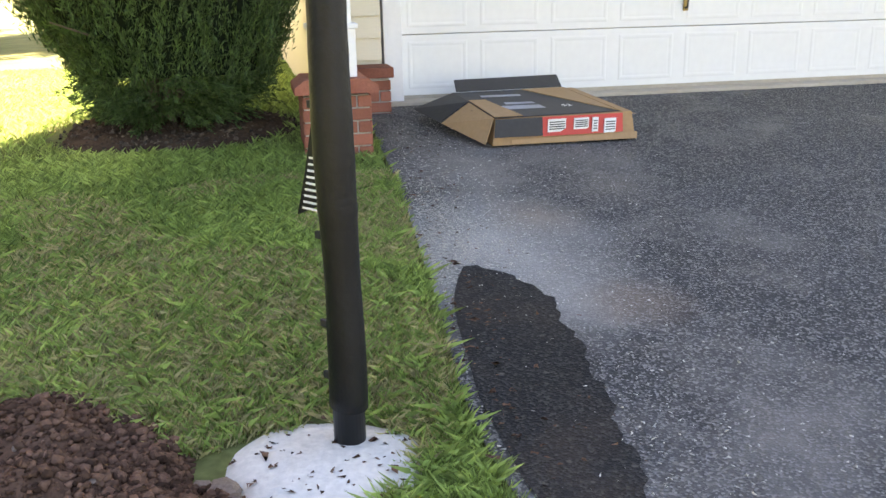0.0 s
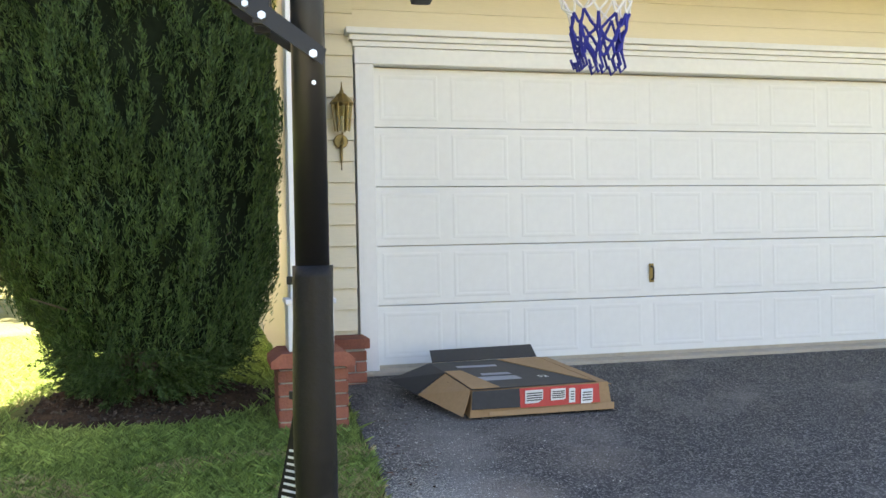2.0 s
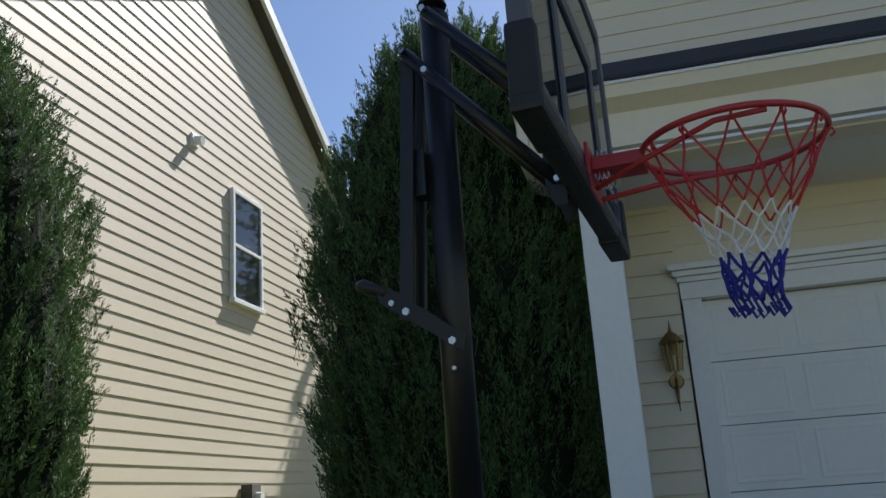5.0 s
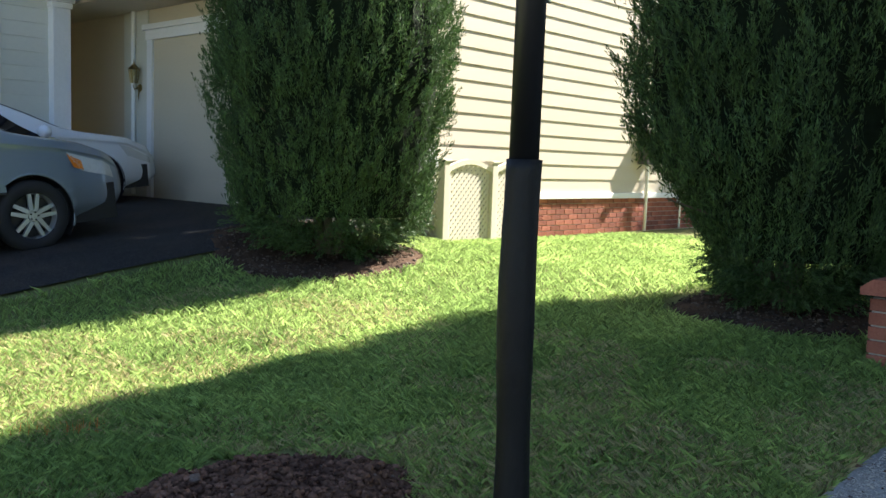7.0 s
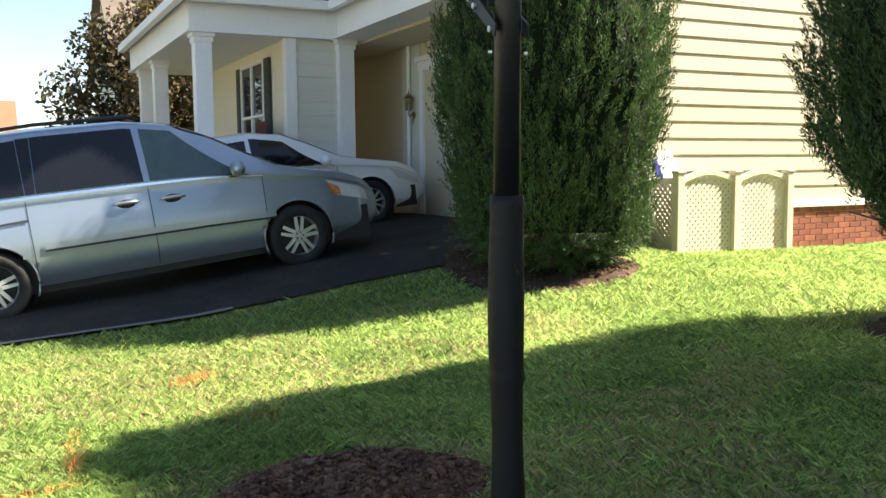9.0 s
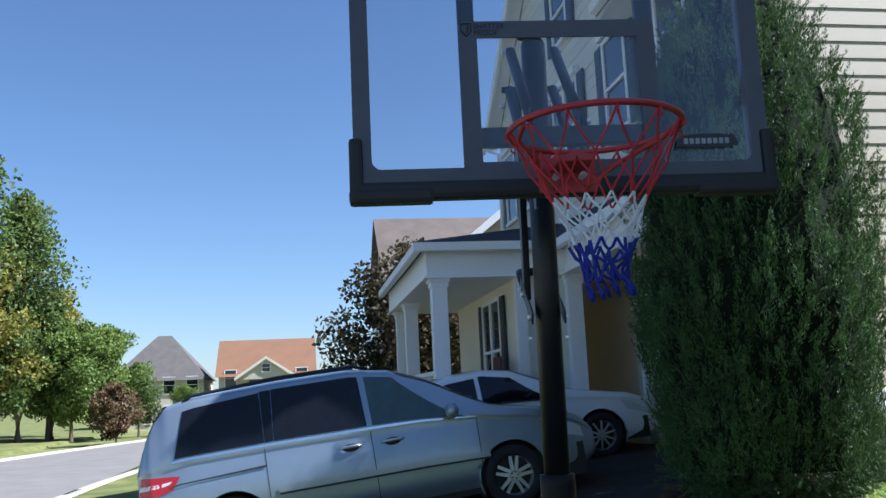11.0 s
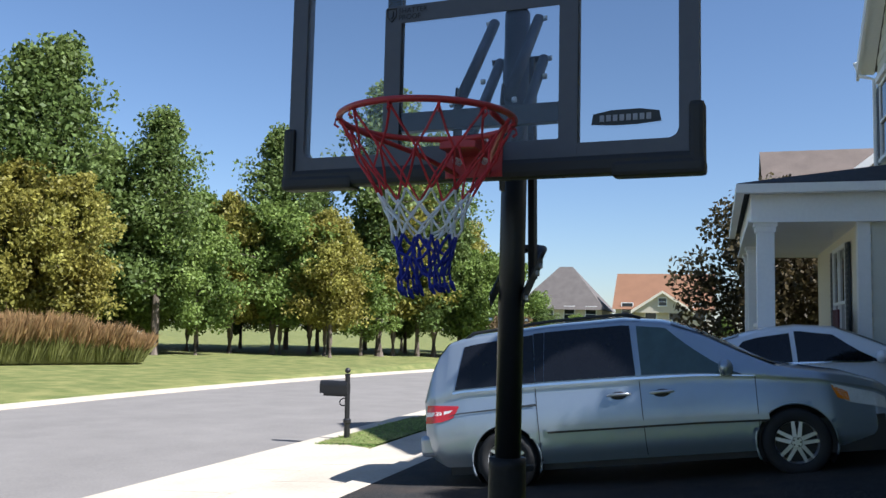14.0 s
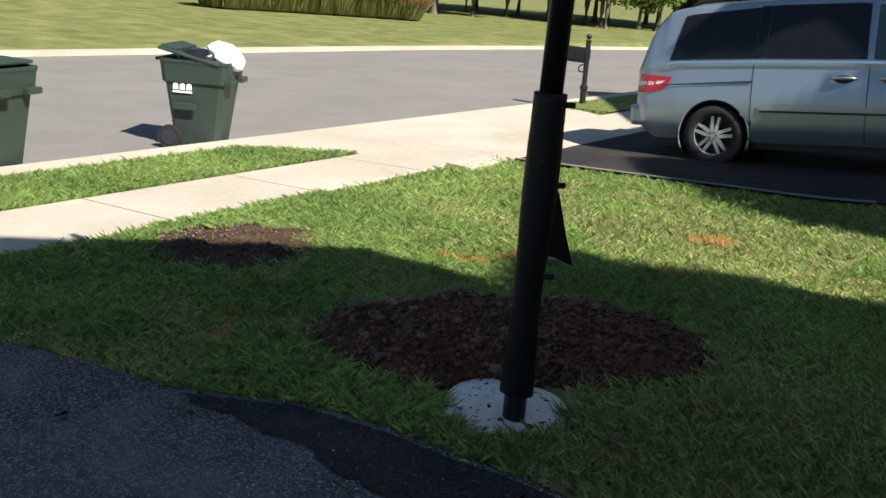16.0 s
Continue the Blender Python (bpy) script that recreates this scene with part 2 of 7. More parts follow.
M["black_plastic"] = mat("black_plastic", (0.015, 0.015, 0.016), 0.55, scale=20, var=0.15, bump=0.1)
M["alloy"] = mat("alloy", (0.56, 0.57, 0.59), 0.35, 0.6, scale=12, var=0.08, bump=0.03)
M["chrome"] = mat("chrome", (0.8, 0.8, 0.8), 0.12, 1.0, scale=12, var=0.03, bump=0)
M["tail_red"] = mat("red_lens", (0.5, 0.015, 0.02), 0.15, scale=20, var=0.1, bump=0.1, coat=0.5)
M["lens"] = mat("clear_lens", (0.6, 0.62, 0.62), 0.12, scale=20, var=0.2, bump=0.1, coat=0.5)
M["amber"] = mat("amber_lens", (0.7, 0.2, 0.02), 0.15, scale=20, var=0.1, bump=0.1, coat=0.5)
M["bin"] = mat("dark_green_plastic", (0.028, 0.045, 0.036), 0.5, scale=9, var=0.15, bump=0.1)
M["bag_white"] = mat("white_bag", (0.85, 0.85, 0.85), 0.35, scale=9, var=0.08, bump=0.3)
M["bag_black"] = mat("black_bag", (0.012, 0.012, 0.014), 0.25, scale=9, var=0.2, bump=0.4)
M["cardboard"] = mat("cardboard", (0.42, 0.26, 0.13), 0.85, scale=9, var=0.12, bump=0.15, tint=(0.37, 0.22, 0.11))
M["box_print"] = mat("black_printed_card", (0.03, 0.03, 0.033), 0.6, scale=9, var=0.2, bump=0.1)
M["box_red"] = mat("red_printed_card", (0.6, 0.06, 0.045), 0.55, scale=9, var=0.08, bump=0.05)
M["paper"] = mat("white_paper", (0.8, 0.8, 0.78), 0.7, scale=9, var=0.04, bump=0.05)
M["grey_print"] = mat("grey_print", (0.33, 0.34, 0.38), 0.6, scale=20, var=0.25, bump=0.05)
M["backing_grey"] = mat("grey_backing_paint", (0.07, 0.07, 0.065), 0.6, scale=8, var=0.15, bump=0.05)
M["lattice"] = mat("cream_lattice", (0.66, 0.6, 0.47), 0.6, scale=6, var=0.07, bump=0.05)
M["brass"] = mat("aged_brass", (0.28, 0.2, 0.08), 0.45, 0.8, scale=20, var=0.25, bump=0.15)
M["lamp_glass"] = glass_mat("lamp_glass", (0.95, 0.9, 0.7), 0.05, 0.8)
M["bark"] = mat("bark", (0.10, 0.078, 0.058), 0.95, scale=8, var=0.4, bump=1.0, tint=(0.15, 0.12, 0.095), stretch=(1, 1, 0.25))
M["juniper"] = leaf_mat("juniper_sprig", (0.042, 0.088, 0.03), (0.092, 0.15, 0.046), 0.2, 0.6, 0.55)
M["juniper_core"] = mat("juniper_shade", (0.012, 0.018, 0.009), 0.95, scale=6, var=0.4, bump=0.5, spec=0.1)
M["leaf_green"] = leaf_mat("green_leaf", (0.12, 0.2, 0.045), (0.22, 0.27, 0.065), 0.42)
M["leaf_dark"] = leaf_mat("dark_green_leaf", (0.085, 0.15, 0.04), (0.16, 0.19, 0.05), 0.42)
M["leaf_gold"] = leaf_mat("turning_leaf", (0.32, 0.26, 0.05), (0.2, 0.22, 0.05), 0.42)
M["leaf_rust"] = leaf_mat("rust_leaf", (0.19, 0.085, 0.05), (0.1, 0.11, 0.045), 0.3)
M["reed"] = leaf_mat("reed_blade", (0.2, 0.24, 0.07), (0.3, 0.27, 0.1), 0.35)
M["leaf_plum"] = leaf_mat("plum_leaf", (0.035, 0.05, 0.022), (0.11, 0.065, 0.03), 0.4)
M["plume"] = leaf_mat("reed_plume", (0.36, 0.2, 0.095), (0.3, 0.23, 0.1), 0.4)
M["orange_paint"] = mat("orange_marking_paint", (0.75, 0.2, 0.05), 0.8, scale=30, var=0.3, bump=0.3)
M["maroon"] = mat("maroon_wood", (0.10, 0.015, 0.02), 0.55, scale=10, var=0.2, bump=0.1)
M["black_iron"] = mat("black_painted_metal", (0.012, 0.012, 0.013), 0.45, scale=14, var=0.2, bump=0.1)
M["rock"] = mat("stone", (0.3, 0.27, 0.24), 0.9, scale=12, var=0.3, bump=0.6)
M["far_wall"] = mat("far_cream_wall", (0.58, 0.52, 0.41), 0.8, scale=1, var=0.06, bump=0)


# ---- building helpers ----
def part(name, bm, material, parent=None, label="", smooth=False):
    me = bpy.data.meshes.new(name)
    bm.to_mesh(me)
    bm.free()
    me.materials.append(M[material] if isinstance(material, str) else material)
    if smooth:
        me.polygons.foreach_set("use_smooth", [True] * len(me.polygons))
    ob = new(name, me)
    if parent:
        ob.parent = parent
    if label:
        tagged(ob, label)
    return ob


def piece(name, me, parent, m):
    """A piece on shared mesh data."""
    ob = new(name, me)
    ob.parent = parent
    ob.matrix_basis = m
    return ob


def thing(name, label, category, m=None, group="", kind=""):
    ob = new(name)
    ob.empty_display_size = 0.1
    if m is not None:
        ob.matrix_basis = m
    return tagged(ob, label, category, group, kind)


def mesh_of(name, verts, faces, material, smooth=False):
    me = bpy.data.meshes.new(name)
    me.from_pydata([tuple(v) for v in verts], [], [tuple(f) for f in faces])
    me.materials.append(M[material] if isinstance(material, str) else material)
    if smooth:
        me.polygons.foreach_set("use_smooth", [True] * len(me.polygons))
    return me


def tris(name, verts, loops, material, n=3):
    """Fast mesh from arrays: verts (k, 3), faces (m, n)."""
    me = bpy.data.meshes.new(name)
    verts = np.asarray(verts, np.float32)
    loops = np.asarray(loops, np.int32)
    me.vertices.add(len(verts))
    me.vertices.foreach_set("co", verts.ravel())
    me.loops.add(loops.size)
    me.loops.foreach_set("vertex_index", loops.ravel())
    me.polygons.add(len(loops))
    me.polygons.foreach_set("loop_start", np.arange(0, loops.size, n, dtype=np.int32))
    me.polygons.foreach_set("loop_total", np.full(len(loops), n, np.int32))
    me.materials.append(M[material] if isinstance(material, str) else material)
    me.update(calc_edges=True)
    me.validate()
    return me


def box(bm, lo, hi, bevel=0.0, m=None):
    """An axis-aligned block, its edges rounded by bevel."""
    c = [(a + b) / 2 for a, b in zip(lo, hi)]
    s = [max(b - a, 1e-4) for a, b in zip(lo, hi)]
    g = bmesh.ops.create_cube(bm, size=1, matrix=(m or Matrix()) @ Matrix.Translation(c) @ Matrix.Diagonal((*s, 1)))
    if bevel:
        edges = list({e for v in g["verts"] for e in v.link_edges})
        bmesh.ops.bevel(bm, geom=edges, offset=bevel, segments=2, affect="EDGES", profile=0.6)
    return bm


def rod(bm, a, b, r, r2=None, seg=12, caps=True):
    """A round bar from a to b."""
    a, b = Vector(a), Vector(b)
    d = b - a
    m = Matrix.Translation((a + b) / 2) @ d.to_track_quat("Z", "Y").to_matrix().to_4x4()
    bmesh.ops.create_cone(bm, cap_ends=caps, segments=seg, radius1=r, radius2=r if r2 is None else r2, depth=d.length, matrix=m)
    return bm


def tube(bm, pts, r, seg=8, closed=False):
    """A bent round bar along points; r a number or one per point."""
    pts = [Vector(p) for p in pts]
    n = len(pts)
    rings = []
    up = Vector((0, 0, 1))
    for i, p in enumerate(pts):
        a = pts[(i - 1) % n] if closed or i else p
        b = pts[(i + 1) % n] if closed or i < n - 1 else p
        d = (b - a).normalized()
        u = d.cross(up)
        if u.length < 1e-3:
            u = d.cross(Vector((1, 0, 0)))
        u.normalize()
        w = u.cross(d)
        rad = r[i] if hasattr(r, "__len__") else r
        rings.append([bm.verts.new(p + rad * (math.cos(t) * u + math.sin(t) * w)) for t in (2 * math.pi * k / seg for k in range(seg))])
    for i in range(n if closed else n - 1):
        a, b = rings[i], rings[(i + 1) % n]
        for k in range(seg):
            bm.faces.new((a[k], a[(k + 1) % seg], b[(k + 1) % seg], b[k]))
    if not closed:
        bm.faces.new(list(reversed(rings[0])))
        bm.faces.new(rings[-1])
    return bm


def prism(bm, poly, axis, lo, hi):
    """A flat outline (list of 2D points) pushed along an axis from lo to hi. axis x: (y, z); y: (x, z); z: (x, y)."""
    def at(p, h):
        return {"x": (h, p[0], p[1]), "y": (p[0], h, p[1]), "z": (p[0], p[1], h)}[axis]
    a = [bm.verts.new(at(p, lo)) for p in poly]
    b = [bm.verts.new(at(p, hi)) for p in poly]
    n = len(poly)
    for i in range(n):
        bm.faces.new((a[i], a[(i + 1) % n], b[(i + 1) % n], b[i]))
    bm.faces.new(list(reversed(a)))
    bm.faces.new(b)
    bmesh.ops.recalc_face_normals(bm, faces=bm.faces)
    return bm


def nb():
    return bmesh.new()


# ---- ground ----
PROFILE_Y = (-200, -60, -24, -16.2, -16.0, -6.15, -6.05, -4.62, -3.52, -1.4, 0, 1, 2.4, 4.2, 8, 30, 200)
PROFILE_Z = (1.0, 0.3, -0.15, -0.35, -0.52, -0.45, -0.235, -0.185, -0.125, -0.03, 0.0, 0.085, 0.25, 0.45, 0.38, 0.4, 0.4)


def gz(x, y):
    """Height of the ground."""
    z = float(np.interp(y, PROFILE_Y, PROFILE_Z))
    k = min(max((-4.6 - x) / 1.4, 0.0), 1.0)
    k = k * k * (3 - 2 * k)
    return z + k * float(np.interp(y, (-4, -1.4, 1.5, 3.5, 4.7, 5.3, 8), (0, 0.07, 0.25, 0.25, 0.22, -0.03, -0.05)))


def own_edge(y):
    """The lawn's edge beside the near driveway."""
    return float(np.interp(y, (-3.5, -2.2, -1.7, -1.2, -0.7, -0.3, 0.2, 0.8, 2.2, 4.1), (1.35, 0.92, 0.80, 0.74, 0.47, 0.41, 0.41, 0.47, 0.56, 0.6)))


def sheet(name, xs, ys, lift, material, z=gz):
    """A paved or grown surface that follows the ground; xs may depend on y."""
    verts, faces = [], []
    for y in ys:
        row = xs(y) if callable(xs) else xs
        verts += [(x, y, z(x, y) + lift) for x in row]
    k = len(xs(ys[0]) if callable(xs) else xs)
    for j in range(len(ys) - 1):
        for i in range(k - 1):
            a = j * k + i
            faces.append((a, a + 1, a + k + 1, a + k))
    return new(name, mesh_of(name, verts, faces, material, True))


gx = [-3000, -900, -300, -150, -80, -50, -30, -20] + [round(-14 + 0.5 * i, 2) for i in range(49)] + [12, 16, 25, 50, 150, 600, 3000]
gy = ([-3000, -900, -300, -150, -80, -50, -30, -20, -17, -16.2, -16.0, -13, -10, -7, -6.15, -6.05, -5.5, -5]
      + [round(-4.5 + 0.4 * i, 2) for i in range(33)] + [9, 12, 18, 30, 60, 150, 600, 3000])
tagged(sheet("ground", gx, gy, -0.012, "lawn"), "green lawn ground with patches of dry grass", "ground", kind="structure")
road_xs = [-200, -120, -80, -60, -45, -35, -25, -18, -12, -6, 0, 6, 14, 30, 80, 200]


def bend(x):
    """The street turns away far along."""
    return 0.010 * max(0.0, -x - 18) ** 1.75


road = new("road", mesh_of("road", [(x, y + bend(x), z) for y, z in ((-16.05, -0.44), (-6.1, -0.33)) for x in road_xs],
                           [(i, i + 1, i + 17, i + 16) for i in range(15)], "street"))
tagged(road, "worn grey asphalt street in sun", "road", kind="structure")
for y0, y1, top in ((-6.2, -5.75, -0.22), (-16.25, -15.85, -0.33)):
    bm = nb()
    secs = []
    for x in np.linspace(-90, 40, 131):
        yb = bend(x)
        secs.append([bm.verts.new((x, y + yb, z)) for y, z in ((y0, top - 0.2), (y0 + 0.03, top - 0.02), (y0 + 0.06, top - 0.005), (y1, top), (y1, top - 0.2))])
    for a, b in zip(secs, secs[1:]):
        for k in range(4):
            bm.faces.new((a[k], b[k], b[k + 1], a[k + 1]))
    bmesh.ops.recalc_face_normals(bm, faces=bm.faces)
    tagged(part("kerb", bm, "concrete"), "pale concrete kerb beside the street", "kerb", kind="structure")
ys = [round(-3.5 + 0.25 * i, 2) for i in range(31)] + [4.23]
tagged(sheet("driveway", lambda y: [own_edge(y) + (7.2 - own_edge(y)) * i / 14 for i in range(15)], ys, 0.012, "asphalt"),
       "worn dark asphalt driveway with pale speckles", "driveway", kind="structure")
ys = [round(-3.35 + 0.3 * i, 2) for i in range(27)] + [4.7]
tagged(sheet("driveway", [-10.8 + 0.5 * i for i in range(11)] + [-5.45], ys, 0.012, "asphalt_new"),
       "dark sealed asphalt driveway under parked cars", "driveway", kind="structure")
tagged(sheet("driveway_edging", [-5.48, -5.42], [round(-3.2 + 0.3 * i, 2) for i in range(13)], 0.022, "street"), "pale concrete edging beside the far driveway", "edging", kind="structure")
# a strip of fresh asphalt along the lawn's edge
ys = [round(-1.12 + 0.034 * i, 3) for i in range(70)]


def patch_row(y):
    e = own_edge(y) + 0.05 + 0.1 * max(0.0, (y - 0.7) / 0.5) ** 2
    r = float(np.interp(y, (-1.12, -1.0, -0.5, -0.07, 0.36, 0.8, 1.0, 1.12, 1.2, 1.25), (0.76, 0.77, 0.75, 0.83, 0.89, 0.92, 0.9, 0.82, 0.72, 0.67)))
    r += 0.014 * math.sin(17 * y) + 0.009 * math.sin(47 * y) + 0.006 * math.sin(83 * y)
    return [e + (max(r, e + 0.01) - e) * i / 6 for i in range(7)]


tagged(sheet("asphalt_patch", patch_row, ys, 0.018, "asphalt_new"), "fresh black asphalt patch along the lawn edge", "asphalt patch", kind="structure")
# pavement slabs, apron and the strip beyond
pavement = thing("pavement", "pale concrete pavement slabs in sun", "pavement", kind="structure")
for i in range(14):
    x1 = 8.0 - 1.52 * i
    bm = prism(nb(), [(-4.62, -0.3), (-3.52, -0.3), (-3.52, -0.125), (-3.53, -0.115), (-4.61, -0.175), (-4.62, -0.185)], "x", x1 - 1.505, x1)
    part("slab", bm, "concrete", pavement)
apron = thing("driveway_apron", "pale concrete driveway apron with open joints", "apron", kind="structure")
for x0, x1 in ((-6.3, -4.55), (-8.1, -6.31), (-10.6, -8.11)):
    f0 = 0.75 if x1 > -5 else 0.0
    f1 = 0.75 if x0 < -10 else 0.0
    bm = prism(nb(), [(x0 - f1, -5.76), (x1 + f0, -5.76), (x1, -4.66), (x0, -4.66)], "z", -0.35, -0.112)
    for v in bm.verts:
        if v.co.z > -0.2:
            v.co.z = -0.177 - 0.04 * (-4.66 - v.co.y) / 1.1
    part("slab", bm, "concrete", apron)
for x0, x1 in ((-6.3, -4.55), (-8.1, -6.31), (-10.6, -8.11)):
    part("slab", box(nb(), (x0, -3.50, -0.2), (x1, -3.2, -0.075), 0.006), "concrete", apron)

# ---- hoop ----
hoop = thing("basketball_hoop", "black in-ground basketball hoop with clear board and red rim", "basketball hoop", pose(0.03, 0.007, 0.0, 0, 0, -5.0))
part("pole", rod(rod(rod(nb(), (0, 0, -0.05), (0, 0, 1.31), 0.046, seg=24), (0, 0, 1.3), (0, 0.012, 2.845), 0.0435, seg=24), (0, 0.012, 2.845), (0, 0.012, 2.868), 0.0435, 0.03, 24), "pole", hoop, "black steel pole", True)
part("pole_cap", rod(nb(), (0, 0, 2.875), (0, 0, 2.9), 0.045, 0.035, 24), "black_plastic", hoop)
rng = random.Random(4)
bm = nb()
secs = []
for i in range(40):
    z = 0.14 + 1.19 * i / 39
    r = 0.0535 + 0.0022 * math.sin(z * 9) + (0.003 if abs(z - 0.72) < 0.03 else 0) + rng.uniform(-0.0006, 0.0006)
    off = 0.004 * math.sin(z * 5)
    ru = r * (1.16 + 0.09 * math.sin(z * 6.3 + 1))
    secs.append([bm.verts.new(pose(0, 0, 0, 0, 0, 20) @ Vector((off + r * 0.96 * math.cos(t) * (1 + 0.03 * math.sin(3 * t + z * 4)), ru * math.sin(t), z))) for t in (2 * math.pi * k / 28 for k in range(28))])
for a, b in zip(secs, secs[1:]):
    for k in range(28):
        bm.faces.new((a[k], a[(k + 1) % 28], b[(k + 1) % 28], b[k]))
bm.faces.new(secs[-1])
bm.faces.new(list(reversed(secs[0])))
pad = part("pole_pad", bm, "pad", hoop, "wrinkled black vinyl pole pad", True)
TURN = pose(0, 0, 0, 0, 0, -48)
for z, w in ((1.28, 0.05), (0.98, 0.035), (0.62, 0.05), (0.36, 0.03), (0.2, 0.03)):
    part("strap", box(nb(), (-0.095, -0.006, z), (-0.045, 0.006, z + 0.022), 0.003, TURN), "black_plastic", pad)
bm = nb()
fl = [(-0.045, 1.0), (-0.06, 0.72), (-0.16, 0.68), (-0.12, 0.80), (-0.075, 0.96)]
prism(bm, fl, "y", -0.006, 0.004)
part("flap", bm, "pad", pad, "loose triangular flap of the pad").matrix_basis = TURN
# printed lines inside the flap
for i in range(9):
    z = 0.70 + 0.018 * i
    part("print_bar", box(nb(), (-0.135 + 0.005 * i, -0.0085, z), (-0.065, -0.0065, z + 0.006)), "paper", pad).matrix_basis = TURN

OY = 0.012
BX, BW, B0, B1 = 0.405, 0.65, 2.2, 3.025
board = part("backboard", box(nb(), (BX - 0.012, -BW + 0.01, B0 + 0.03), (BX - 0.006, BW - 0.01, B1 - 0.005)), "board", hoop, "clear acrylic backboard")
board.visible_shadow = False


def ring_frame(name, y0, y1, z0, z1, w, x0, x1, material, r=0.02, label=""):
    """A frame with a rounded opening."""
    bm = nb()
    k = 5
    def rect(a0, a1, c0, c1, rad):
        pts = []
        for cy, cz, s in ((a1 - rad, c1 - rad, 0), (a0 + rad, c1 - rad, 1), (a0 + rad, c0 + rad, 2), (a1 - rad, c0 + rad, 3)):
            for i in range(k):
                t = math.pi / 2 * (s + i / (k - 1))
                pts.append((cy + rad * math.cos(t), cz + rad * math.sin(t)))
        return pts
    loops = []
    for x in (x0, x1):
        for p in (rect(y0, y1, z0, z1, 0.012), rect(y0 + w, y1 - w, z0 + w, z1 - w, r)):
            loops.append([bm.verts.new((x, a, c)) for a, c in p])
    n = len(loops[0])
    for a, b in ((0, 1), (1, 3), (3, 2), (2, 0)):
        for i in range(n):
            bm.faces.new((loops[a][i], loops[a][(i + 1) % n], loops[b][(i + 1) % n], loops[b][i]))
    bmesh.ops.recalc_face_normals(bm, faces=bm.faces)
    return part(name, bm, material, hoop, label)


ring_frame("board_frame", -BW, BW, B0 + 0.035, B1, 0.055, BX - 0.045, BX, "frame_grey", 0.03, "grey steel board frame")
ring_frame("target_frame", -0.31, 0.31, B0 + 0.05, 2.76, 0.055, BX - 0.004, BX + 0.002, "frame_grey", 0.004, "grey target rectangle")
for s in (-1, 1):
    part("board_strut", box(nb(), (BX - 0.04, s * 0.285 - 0.026, B0 + 0.06), (BX - 0.014, s * 0.285 + 0.026, B1 - 0.03), 0.004), "pole", hoop)
part("board_crossbar", box(nb(), (BX - 0.05, -0.30, 2.36), (BX - 0.014, 0.30, 2.42), 0.004), "pole", hoop)
bm = box(nb(), (BX - 0.052, -BW - 0.012, B0 - 0.005), (BX + 0.012, BW + 0.012, B0 + 0.052), 0.016)
bt = part("edge_pad", bm, "black_plastic", hoop, "thick black edge padding")
for s in (-1, 1):
    y0, y1 = sorted((s * (BW + 0.014), s * (BW - 0.028)))
    part("corner_pad", box(nb(), (BX - 0.054, y0, B0 - 0.003), (BX + 0.014, y1, B0 + 0.19), 0.014), "black_plastic", bt)
    y0, y1 = sorted((s * (BW + 0.016), s * (BW - 0.24)))
    part("corner_pad", box(nb(), (BX - 0.055, y0, B0 - 0.014), (BX + 0.015, y1, B0 + 0.03), 0.012), "black_plastic", bt)
# brand plate as a plain shape, and the small printed words
bm = nb()
prism(bm, [(0.352, 2.338), (0.42, 2.333), (0.48, 2.333), (0.548, 2.338), (0.543, 2.368), (0.49, 2.377), (0.41, 2.377), (0.357, 2.368)], "x", BX + 0.001, BX + 0.004)
plate = part("brand_plate", bm, "shutter", hoop, "small dark oval brand plate")
for i in range(8):
    part("print_bar", box(nb(), (BX + 0.004, 0.376 + 0.0188 * i, 2.345), (BX + 0.0055, 0.389 + 0.0188 * i, 2.363)), "grey_print", plate)


def words(text, size, m, material, parent):
    cu = bpy.data.curves.new("lettering", "FONT")
    cu.body, cu.size, cu.extrude = text, size, 0.0004
    tmp = new("lettering", cu)
    bpy.context.view_layer.update()
    me = bpy.data.meshes.new_from_object(tmp)
    bpy.data.objects.remove(tmp)
    me.materials.clear()
    me.materials.append(M[material])
    ob = new("lettering", me)
    ob.parent = parent
    ob.matrix_basis = m
    return ob


FACE_X = Matrix(((0, 0, 1, 0), (1, 0, 0, 0), (0, 1, 0, 0), (0, 0, 0, 1)))
words("SHATTER", 0.0235, Matrix.Translation((BX + 0.0035, -0.264, 2.735)) @ FACE_X, "pole", hoop)
words("PROOF", 0.0235, Matrix.Translation((BX + 0.0035, -0.264, 2.714)) @ FACE_X, "pole", hoop)
bm = nb()
tube(bm, [(BX + 0.0035, y, z) for y, z in ((-0.303, 2.752), (-0.272, 2.752), (-0.272, 2.728), (-0.2875, 2.71), (-0.303, 2.728), (-0.303, 2.752))], 0.0022, 5)
tube(bm, [(BX + 0.0035, y, z) for y, z in ((-0.283, 2.744), (-0.283, 2.727), (-0.29, 2.721))], 0.0022, 5)
part("shield_mark", bm, "pole", hoop)

